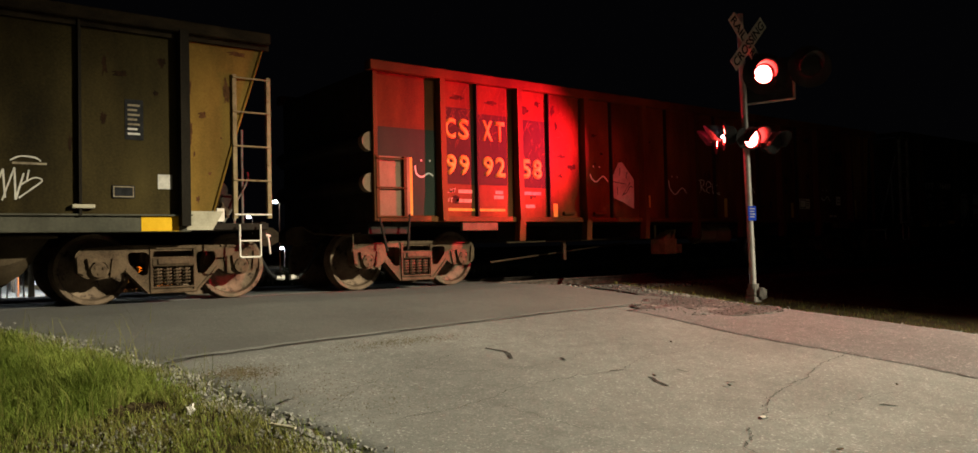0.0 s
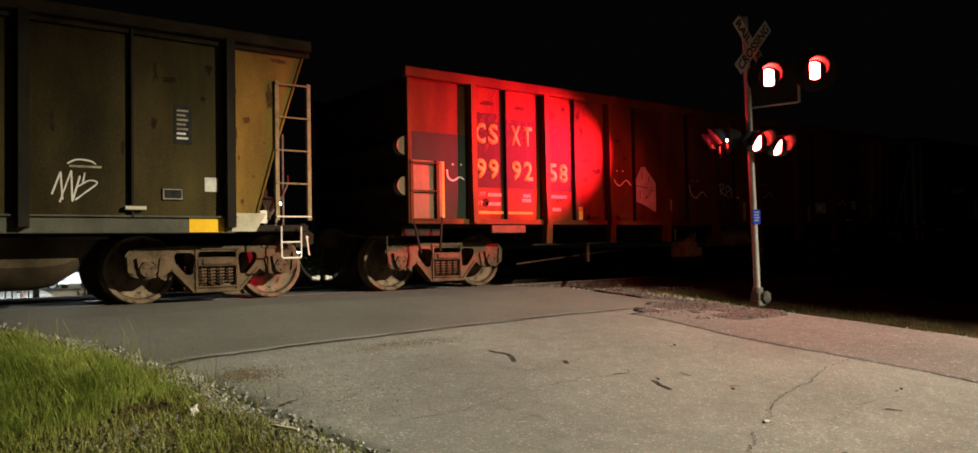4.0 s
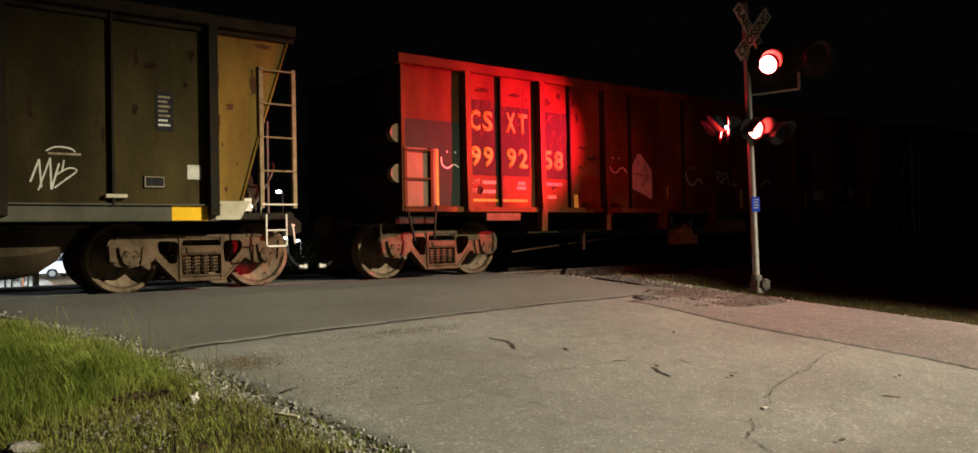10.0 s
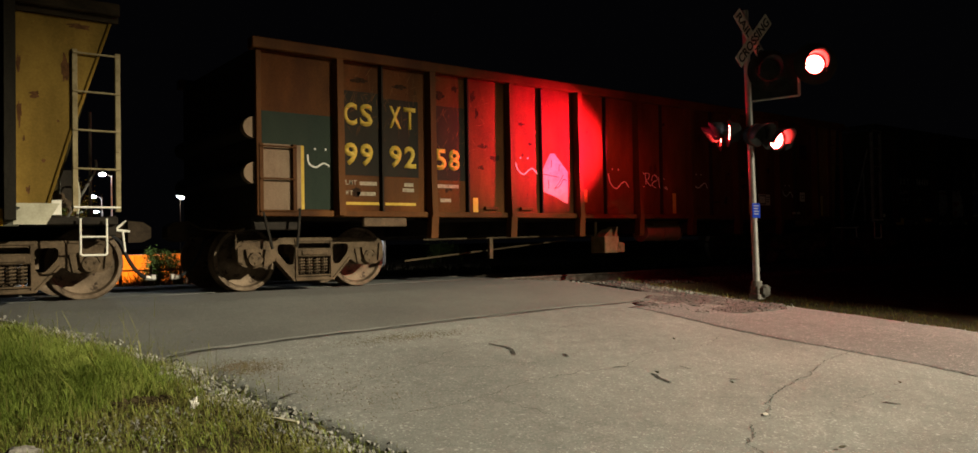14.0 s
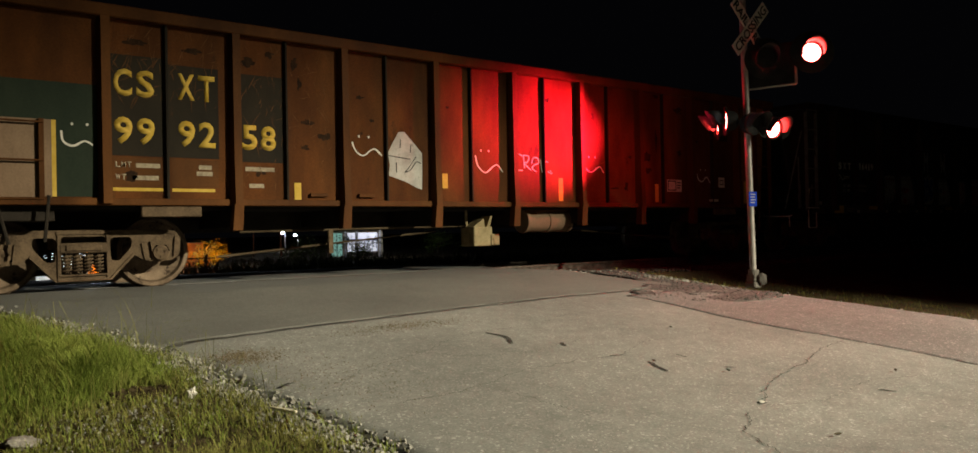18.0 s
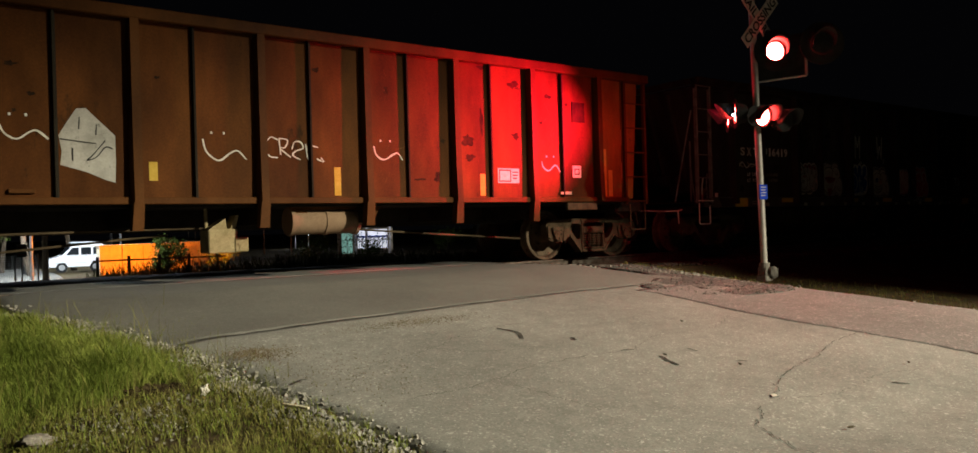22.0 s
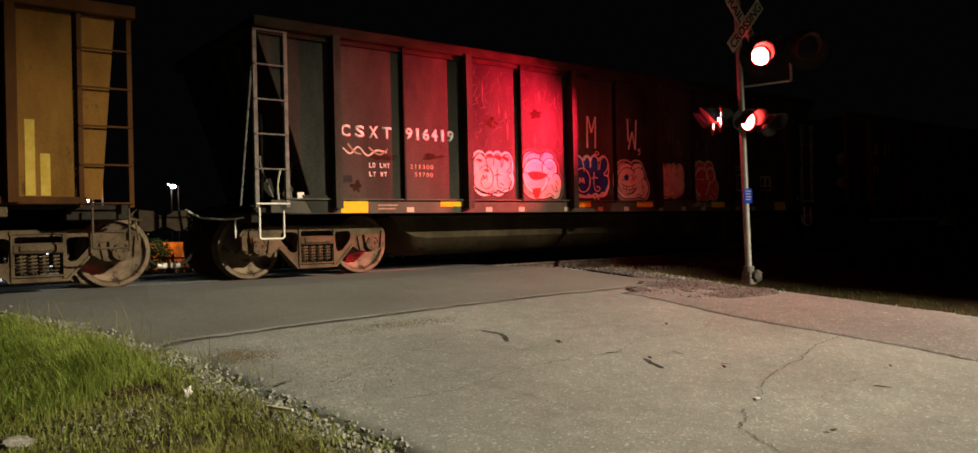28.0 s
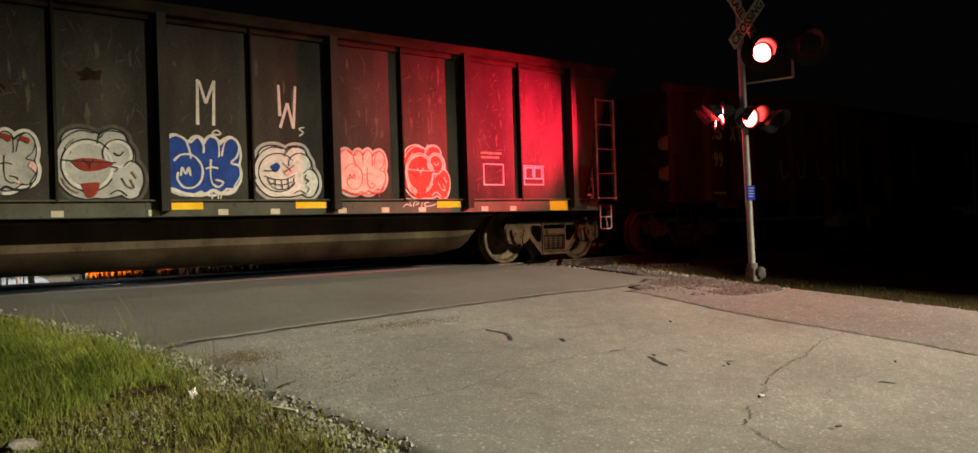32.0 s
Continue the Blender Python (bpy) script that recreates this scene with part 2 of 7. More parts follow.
YELLOW_END = surf("ochre_end_paint", (0.1168, 0.07139, 0.01168), (0.2401, 0.149, 0.03064), 1.3, 0.6, 0, 0.2, 2.0, spot=(0.08501, 0.03938, 0.01316), spot_scale=3.2, spot_at=0.67, grime=0.28)
TAN_END = surf("tan_end_paint", (0.11, 0.05, 0.0096), (0.209, 0.1, 0.0208), 1.3, 0.65, 0, 0.2, 2.0, spot=(0.055, 0.028, 0.0096), spot_scale=3.0, spot_at=0.6, grime=0.30)
CREAM = surf("cream_paint", (0.30, 0.28, 0.20), (0.5, 0.46, 0.34), 4, 0.6)
LADDER_TAN = surf("ladder_paint", (0.176, 0.136, 0.068), (0.336, 0.272, 0.152), 6, 0.6, spot=(0.08, 0.048, 0.024), spot_scale=9)
LADDER_GREY = surf("ladder_grey", (0.09, 0.085, 0.07), (0.22, 0.21, 0.18), 6, 0.7)
STEP_WHITE = surf("step_paint", (0.62, 0.58, 0.48), (0.8, 0.76, 0.66), 6, 0.45)
REFLECTOR = surf("yellow_reflector", (0.612, 0.34, 0.0127), (0.782, 0.468, 0.0255), 4, 0.35, 0, 0.0)
YELLOW_MARK = surf("yellow_marking", (0.3448, 0.222, 0.02568), (0.4727, 0.3271, 0.06852), 9, 0.6, spot=(0.1108, 0.05802, 0.02568), spot_scale=22, spot_at=0.66)
WHITE_MARK = surf("white_marking", (0.45, 0.43, 0.38), (0.75, 0.72, 0.65), 9, 0.6, spot=(0.12, 0.11, 0.1), spot_scale=22, spot_at=0.68)
CHALK = surf("chalk_white", (0.4025, 0.3801, 0.3216), (0.5994, 0.5702, 0.4971), 14, 0.8)
SPRAY_SILVER = surf("silver_spray", (0.2339, 0.227, 0.1995), (0.4128, 0.399, 0.3578), 4, 0.5, spot=(0.1376, 0.1376, 0.1238), spot_scale=14)
SPRAY_PINK = surf("pink_spray", (0.50, 0.26, 0.22), (0.72, 0.45, 0.38), 5, 0.6)
SPRAY_RED = surf("red_spray", (0.42, 0.035, 0.025), (0.58, 0.07, 0.05), 6, 0.6)
DULL_RED = surf("dull_red_spray", (0.16, 0.022, 0.014), (0.26, 0.045, 0.03), 9, 0.7)
SPRAY_BLUE = surf("blue_spray", (0.010, 0.030, 0.14), (0.022, 0.058, 0.24), 5, 0.6)
SPRAY_BLACK = surf("black_spray", (0.012, 0.012, 0.012), (0.03, 0.03, 0.03), 8, 0.6)
FADED = surf("faded_lettering", (0.15, 0.12, 0.08), (0.34, 0.29, 0.2), 12, 0.7)
ALUMINIUM = surf("mast_metal", (0.34, 0.32, 0.29), (0.5, 0.47, 0.42), 7, 0.45, 0.6, 0.1)
SIGN_WHITE = surf("sign_white", (0.36, 0.3384, 0.3024), (0.4752, 0.4464, 0.396), 6, 0.5)
SIGN_BLACK = surf("sign_black", (0.012, 0.012, 0.012), (0.03, 0.03, 0.03), 6, 0.5)
SIGN_BLUE = surf("sign_blue", (0.01, 0.03, 0.30), (0.02, 0.06, 0.42), 6, 0.4)
BLACK_PAINT = surf("matt_black_paint", (0.012, 0.012, 0.012), (0.03, 0.03, 0.028), 6, 0.75)
CONCRETE = surf("concrete", (0.132, 0.12, 0.102), (0.24, 0.222, 0.192), 6, 0.9)
RED_GLOW = glow("lit_red_lens", (1.0, 0.035, 0.03), 260)
WHITE_GLOW = glow("lit_white_led", (0.75, 0.8, 1.0), 40)
LAMP_GLOW = glow("lit_street_lamp", (0.85, 0.92, 1.0), 90)
WOOD = surf("tie_wood", (0.03, 0.022, 0.015), (0.09, 0.07, 0.05), 5, 0.9, random_tint=0.3)
RUBBER = surf("rubber", (0.012, 0.012, 0.012), (0.03, 0.03, 0.03), 9, 0.7)

# ---------------------------------------------------------------- mesh helpers


def box(bm, x0, x1, y0, y1, z0, z1, bevel=0.0):
    vs = [bm.verts.new((x, y, z)) for x in (x0, x1) for y in (y0, y1) for z in (z0, z1)]
    for q in ((0, 1, 3, 2), (4, 6, 7, 5), (0, 4, 5, 1), (2, 3, 7, 6), (0, 2, 6, 4), (1, 5, 7, 3)):
        bm.faces.new([vs[i] for i in q])
    if bevel:
        es = {e for v in vs for e in v.link_edges}
        bmesh.ops.bevel(bm, geom=list(es), offset=bevel, segments=1, affect="EDGES")


def tube(bm, p0, p1, r, n=10, r1=None):
    p0, p1 = Vector(p0), Vector(p1)
    q = (p1 - p0).to_track_quat("Z", "Y")
    r1 = r if r1 is None else r1
    rings = []
    for p, rad in ((p0, r), (p1, r1)):
        rings.append([bm.verts.new(p + q @ Vector((rad * math.cos(a), rad * math.sin(a), 0))) for a in (2 * math.pi * i / n for i in range(n))])
    for i in range(n):
        j = (i + 1) % n
        bm.faces.new((rings[0][i], rings[0][j], rings[1][j], rings[1][i]))
    bm.faces.new(rings[0][::-1])
    bm.faces.new(rings[1])


def bent(bm, pts, r, n=8):
    """One round bar swept through points, closed at its ends."""
    pts = [Vector(p) for p in pts]
    rings, side = [], None
    for i, p in enumerate(pts):
        a, b = pts[max(i - 1, 0)], pts[min(i + 1, len(pts) - 1)]
        u, v = (p - a), (b - p)
        d = ((u.normalized() if u.length else v.normalized()) + (v.normalized() if v.length else u.normalized())).normalized()
        if side is None:
            side = d.orthogonal().normalized()
        side = (side - d * side.dot(d)).normalized()
        up = d.cross(side)
        k = 1 / max(0.6, d.dot(u.normalized() if u.length else d))
        rings.append([bm.verts.new(p + (side * math.cos(t) + up * math.sin(t)) * r * k) for t in (2 * math.pi * j / n for j in range(n))])
    for a, b in zip(rings, rings[1:]):
        for j in range(n):
            bm.faces.new((a[j], a[(j + 1) % n], b[(j + 1) % n], b[j]))
    bm.faces.new(rings[0][::-1])
    bm.faces.new(rings[-1])


def prism(bm, outline, y0, y1):
    """An outline of (x, z) given depth along y."""
    a = [bm.verts.new((x, y0, z)) for x, z in outline]
    b = [bm.verts.new((x, y1, z)) for x, z in outline]
    n = len(a)
    bm.faces.new(a)
    bm.faces.new(b[::-1])
    for i in range(n):
        j = (i + 1) % n
        bm.faces.new((a[j], a[i], b[i], b[j]))


def lathe_y(bm, profile, n=36):
    """A profile of (y, radius) turned about the y axis."""
    rings = []
    for y, r in profile:
        rings.append([bm.verts.new((r * math.cos(2 * math.pi * i / n), y, r * math.sin(2 * math.pi * i / n))) for i in range(n)])
    for a, b in zip(rings, rings[1:]):
        for i in range(n):
            j = (i + 1) % n
            bm.faces.new((a[i], b[i], b[j], a[j]))


def mesh_of(bm, name, material, smooth=False):
    bmesh.ops.recalc_face_normals(bm, faces=bm.faces)
    me = bpy.data.meshes.new(name)
    bm.to_mesh(me)
    bm.free()
    me.materials.append(material)
    if smooth:
        me.shade_smooth()
        me.set_sharp_from_angle(angle=radians(40))
    return me


def part(name, bm, material, parent=None, label="", smooth=False):
    """Links a bmesh, or a ready mesh, as one object under its thing."""
    me = mesh_of(bm, name, material, smooth) if isinstance(bm, bmesh.types.BMesh) else bm
    ob = new(name, me)
    if parent:
        ob.parent = parent
    if label:
        ob["label"] = label
    return ob


def thing(name, place, label, category, group="", kind=""):
    ob = new(name)
    ob.empty_display_size = 0.2
    ob.location = place
    return tagged(ob, label, category, group, kind)


def letters(name, text, x, z, height, material, parent, y, width=None, turn=0.0, thick=0.003, bold=0.022):
    """Lettering that faces -y, with its lower left corner at x, z."""
    cu = bpy.data.curves.new(name, "FONT")
    cu.body, cu.size, cu.extrude, cu.resolution_u, cu.offset = text, 1.0, 0.0, 3, bold
    tmp = new(name, cu)
    dg = bpy.context.evaluated_depsgraph_get()
    me = bpy.data.meshes.new_from_object(tmp.evaluated_get(dg))
    bpy.data.objects.remove(tmp)
    co = np.empty(len(me.vertices) * 3)
    me.vertices.foreach_get("co", co)
    co = co.reshape(-1, 3)
    lo, hi = co.min(0), co.max(0)
    s = height / (hi[1] - lo[1])
    sx = width / (hi[0] - lo[0]) if width else s
    u, v = (co[:, 0] - lo[0]) * sx, (co[:, 1] - lo[1]) * s
    c, n = math.cos(radians(turn)), math.sin(radians(turn))
    co = np.stack([x + u * c - v * n, np.full(len(u), y), z + u * n + v * c], 1)
    me.vertices.foreach_set("co", co.ravel())
    me.materials.clear()
    me.materials.append(material)
    bm = bmesh.new()
    bm.from_mesh(me)
    ext = bmesh.ops.extrude_face_region(bm, geom=bm.faces[:])
    bmesh.ops.translate(bm, verts=[g for g in ext["geom"] if isinstance(g, bmesh.types.BMVert)], vec=(0, -thick, 0))
    return part(name, bm, material, parent)


def smooth_line(pts, steps=6):
    out = []
    p = [pts[0], *pts, pts[-1]]
    for a, b, c, d in zip(p, p[1:], p[2:], p[3:]):
        for k in range(steps):
            t = k / steps
            out.append(tuple(0.5 * (2 * q + (r - o) * t + (2 * o - 5 * q + 4 * r - s) * t * t + (3 * q - o - 3 * r + s) * t ** 3) for o, q, r, s in zip(a, b, c, d)))
    out.append(tuple(pts[-1]))
    return out


def stroke(name, pts, width, material, parent, y, curved=True, thick=0.002):
    """A painted line through points (x, z) on a wall that faces -y."""
    pts = smooth_line(pts) if curved else pts
    bm = bmesh.new()
    left, right = [], []
    for i, p in enumerate(pts):
        a, b = Vector(pts[max(i - 1, 0)]), Vector(pts[min(i + 1, len(pts) - 1)])
        d = (b - a).normalized()
        nrm = Vector((-d.y, d.x)) * width / 2 * (0.8 + 0.4 * noise.noise((p[0] * 9, p[1] * 9, 1)))
        left.append(Vector(p) + nrm)
        right.append(Vector(p) - nrm)
    for j in range(len(pts) - 1):
        vs = [bm.verts.new((q.x, yy, q.y)) for yy in (y, y - thick) for q in (left[j], left[j + 1], right[j + 1], right[j])]
        bm.faces.new(vs[4:])
        for a, b in ((0, 1), (1, 2), (2, 3), (3, 0)):
            bm.faces.new((vs[a], vs[b], vs[4 + b], vs[4 + a]))
    bmesh.ops.remove_doubles(bm, verts=bm.verts, dist=1e-5)
    return part(name, bm, material, parent)


def blot(name, outline, material, parent, y, thick=0.002):
    """A sprayed patch with a smooth closed outline (x, z)."""
    pts = smooth_line([*outline, outline[0]], 5)[:-1]
    bm = bmesh.new()
    prism(bm, pts, y, y - thick)
    return part(name, bm, material, parent)


def plate(name, x0, x1, z0, z1, material, parent, y, thick=0.004, label=""):
    bm = bmesh.new()
    box(bm, x0, x1, y - thick, y, z0, z1)
    return part(name, bm, material, parent, label)


# ---------------------------------------------------------------- ground


def ease(a, b, v):
    t = min(1, max(0, (v - a) / (b - a)))
    return t * t * (3 - 2 * t)


def rise(y):
    """The height of the road along its length: up to the track, then down again."""
    if y < 11.7:
        return -0.646 * (1 - min(1, max(0, (y - 2.5) / 6.7))) if y > -6 else -0.646
    return -1.6 * ease(12.6, 36.0, y)


def road_left(y):
    if y < 14.5:
        return 2.2 - 0.35 * ease(3.2, 6.0, y) - 0.42 * ease(5.8, 7.9, y) - 0.75 * ease(7.4, 9.4, y)
    return 0.6 + 1.4 * ease(15, 24, y) + 1.6 * ease(24, 60, y)


def road_right(y):
    if y < 12.9:
        return 10.3 - 0.55 * ease(3.5, 7.0, y) - 0.95 * ease(6.0, 9.3, y)
    return 8.8 - 5.9 * ease(12.9, 15.5, y) + 3.7 * ease(17, 42, y) + 1.2 * ease(42, 60, y)


def seam(x):
    """Where the newer apron begins; it bows across the road."""
    return 7.20 - 0.50 * (max(0, 6.8 - x) / 4.94) ** 1.2 - 0.03 * max(0, x - 6.8)


def ground_z(x, y):
    z = rise(y) - 0.05
    if y < 16:
        z -= 0.36 * ease(9.6, 11.6, x) * (1 if y < 9.5 else 0.55)
        z -= 0.18 * (1 - ease(-0.6, 1.4, x))
        if road_left(y) > x:
            z += 0.045
    bed = ease(9.0, 9.9, y) * (1 - ease(13.5, 14.4, y))
    if x > 9.0 or x < 0.4:
        z = z * (1 - bed) - 0.20 * bed
    z += 0.03 * noise.noise((x * 0.9, y * 0.9, 0)) * (1 if not road_left(y) < x < road_right(y) else 0)
    return z


def sheet(name, xs, ys, height, material):
    verts = [(x, y, height(x, y)) for y in ys for x in xs]
    n = len(xs)
    faces = [(j * n + i, j * n + i + 1, (j + 1) * n + i + 1, (j + 1) * n + i) for j in range(len(ys) - 1) for i in range(n - 1)]
    me = bpy.data.meshes.new(name)
    me.from_pydata(verts, [], faces)
    me.materials.append(material)
    me.shade_smooth()
    return new(name, me)


def spread(*stretches):
    """Grid lines from stretches (start, end, count)."""
    out = []
    for a, b, n in stretches:
        out += [a + (b - a) * i / n for i in range(n)]
    return out + [stretches[-1][1]]


ground = sheet("ground", spread((-900, -60, 8), (-60, -4, 14), (-4, 14, 72), (14, 60, 46), (60, 900, 10)), spread((-900, -40, 6), (-40, -2, 12), (-2, 18, 80), (18, 70, 40), (70, 900, 10)), ground_z, SOIL)
tagged(ground, "dark earth with sparse weeds on both sides of the road", "ground", kind="structure")


def strip(name, ys, lift, material, label):
    cols = 36
    verts, faces = [], []
    for y in ys:
        a, b = road_left(y), road_right(y)
        a += 0.05 * noise.noise((y * 2.2, 3, 0)) + 0.03 * noise.noise((y * 7, 5, 0))
        b += 0.06 * noise.noise((y * 1.7, 8, 0)) + 0.03 * noise.noise((y * 6, 9, 0))
        y0 = y
        for i in range(cols + 1):
            x = a + (b - a) * i / cols
            y = y0 + (seam(x) - 7.0) * max(0, 1 - abs(y0 - 7.0) / 2.2)
            edge = min(1, min(i, cols - i) / 2)
            verts.append((x, y, rise(y) + lift * edge - 0.03 * (1 - edge) + 0.012 * noise.noise((x * 0.8, y * 0.8, 4))))
    n = cols + 1
    for j in range(len(ys) - 1):
        for i in range(cols):
            faces.append((j * n + i, j * n + i + 1, (j + 1) * n + i + 1, (j + 1) * n + i))
    me = bpy.data.meshes.new(name)
    me.from_pydata(verts, [], faces)
    me.materials.append(material)
    me.shade_smooth()
    ob = new(name, me)
    sol = ob.modifiers.new("depth", "SOLIDIFY")
    sol.thickness, sol.offset = 0.05, -1
    return tagged(ob, label, "road", kind="structure")


strip("road", spread((-14, 2, 16), (2, 7.05, 40)), 0.004, OLD_ASPHALT, "old cracked light grey asphalt road that rises to the track")
strip("road", spread((7.02, 10.86, 40)), 0.007, NEW_ASPHALT, "newer dark asphalt apron of the crossing")
strip("road", spread((11.12, 12.36, 14)), 0.0, NEW_ASPHALT, "asphalt panel between the rails")
strip("road", spread((12.62, 70, 80)), 0.004, NEW_ASPHALT, "asphalt road that runs down behind the track")



def overlay(name, ys, left, right, height, material, label, category, cols=24):
    """A thin worn layer laid on the road between two ragged edges."""
    verts, faces = [], []
    for y in ys:
        a = left(y) + 0.05 * noise.noise((y * 1.9, 13, 0)) + 0.04 * noise.noise((y * 8, 15, 0))
        b = right(y) + 0.05 * noise.noise((y * 2.3, 17, 0)) + 0.04 * noise.noise((y * 7, 19, 0))
        for i in range(cols + 1):
            x = a + (b - a) * i / cols
            edge = min(1, min(i, cols - i) / 1.5)
            verts.append((x, y, height(x, y) - 0.003 * (1 - edge)))
    n = cols + 1
    for j in range(len(ys) - 1):
        for i in range(cols):
            faces.append((j * n + i, j * n + i + 1, (j + 1) * n + i + 1, (j + 1) * n + i))
    me = bpy.data.meshes.new(name)
    me.from_pydata(verts, [], faces)
    me.materials.append(material)
    me.shade_smooth()
    ob = new(name, me)
    sol = ob.modifiers.new("depth", "SOLIDIFY")
    sol.thickness, sol.offset = 0.03, -1
    return tagged(ob, label, category, kind="structure")


def along(y, rows):
    for (a, u), (b, v) in zip(rows, rows[1:]):
        if y <= b:
            return u + (v - u) * max(0, (y - a) / (b - a))
    return rows[-1][1]


overlay("road", spread((-14, 2, 16), (2, 6.9, 60)), lambda y: 7.5 + 0.25 * noise.noise((y * 0.5, 2, 0)), lambda y: road_right(y) - 0.12, lambda x, y: rise(y) + 0.0075 + 0.012 * noise.noise((x * 0.8, y * 0.8, 4)), SIDE_ASPHALT, "reddish grey paved shoulder with a worn joint", "road")
GRAVEL_LEFT = [(5.9, 8.6), (6.1, 8.15), (6.4, 7.85), (7.05, 7.72), (7.25, 8.1), (7.6, 8.75), (8.1, 8.85), (9.3, 8.75)]
GRAVEL_RIGHT = [(5.9, 9.5), (6.3, 10.0), (7.0, 11.4), (7.6, 11.9), (8.4, 11.2), (9.3, 10.2)]


def gravel_z(x, y):
    return max(rise(y) + 0.011 if x < road_right(y) else -9, ground_z(x, y) + 0.012) + 0.012 * noise.noise((x * 3, y * 3, 4))


overlay("gravel_bed", spread((5.9, 9.3, 50)), lambda y: along(y, GRAVEL_LEFT), lambda y: along(y, GRAVEL_RIGHT), gravel_z, DARK_GRAVEL, "dark gravel washed over the road's corner by the signal mast", "gravel")

# ---------------------------------------------------------------- track


def rail(y, name):
    prof = [(-0.075, -0.17), (0.075, -0.17), (0.07, -0.155), (0.01, -0.14), (0.01, -0.04), (0.036, -0.03), (0.036, -0.004), (0.03, 0), (-0.03, 0), (-0.036, -0.004), (-0.036, -0.03), (-0.01, -0.04), (-0.01, -0.14), (-0.07, -0.155)]
    bm = bmesh.new()
    a = [bm.verts.new((-90, y + u, v)) for u, v in prof]
    b = [bm.verts.new((130, y + u, v)) for u, v in prof]
    for i in range(len(a)):
        j = (i + 1) % len(a)
        bm.faces.new((a[i], a[j], b[j], b[i]))
    bm.faces.new(a)
    bm.faces.new(b[::-1])
    return tagged(part(name, bm, RAIL_STEEL), "worn steel rail with a bright head", "rail", "rails", "structure")


rail(TRACK_Y - 0.7525, "rail")
rail(TRACK_Y + 0.7525, "rail")

# ---------------------------------------------------------------- railway cars
NEAR = -1.62        # side of a car, from the middle of the track


def wheel_mesh():
    bm = bmesh.new()
    lathe_y(bm, [(-0.80, 0.0), (-0.80, 0.09), (-0.775, 0.115), (-0.745, 0.13), (-0.72, 0.2), (-0.715, 0.3), (-0.745, 0.375), (-0.795, 0.395), (-0.80, 0.40), (-0.80, 0.445), (-0.79, 0.455),
                 (-0.70, WHEEL_R), (-0.675, 0.468), (-0.665, 0.482), (-0.645, 0.482), (-0.64, 0.40), (-0.66, 0.36), (-0.665, 0.2), (-0.62, 0.12), (-0.62, 0.0)], 40)
    for k in range(3):
        a = k * 2.094
        tube(bm, (0.055 * math.cos(a), -0.80, 0.055 * math.sin(a)), (0.055 * math.cos(a), -0.815, 0.055 * math.sin(a)), 0.012, 6)
    return mesh_of(bm, "wheel", WHEEL_STEEL, True)


def plate_with_holes(bm, outline, holes, y0, y1):
    """A flat casting in x and z between y0 and y1, with openings through it."""
    edges = []
    for loop in (outline, *holes):
        vs = [bm.verts.new((x, y0, z)) for x, z in loop]
        edges += [bm.edges.new((vs[i], vs[(i + 1) % len(vs)])) for i in range(len(vs))]
    faces = [g for g in bmesh.ops.triangle_fill(bm, use_beauty=True, use_dissolve=False, edges=edges)["geom"] if isinstance(g, bmesh.types.BMFace)]
    out = bmesh.ops.extrude_face_region(bm, geom=faces)
    bmesh.ops.translate(bm, verts=[g for g in out["geom"] if isinstance(g, bmesh.types.BMVert)], vec=(0, y1 - y0, 0))
    bmesh.ops.recalc_face_normals(bm, faces=bm.faces[:])


def rounded(loop, r, n=4):
    """The loop with its corners cut round."""
    res = []
    for i, p in enumerate(loop):
        p, a, b = Vector(p), Vector(loop[i - 1]), Vector(loop[(i + 1) % len(loop)])
        k = min(r, (a - p).length * 0.45, (b - p).length * 0.45)
        a, b = p + (a - p).normalized() * k, p + (b - p).normalized() * k
        res += [tuple((1 - t) ** 2 * a + 2 * t * (1 - t) * p + t * t * b) for t in (j / n for j in range(n + 1))]
    return res


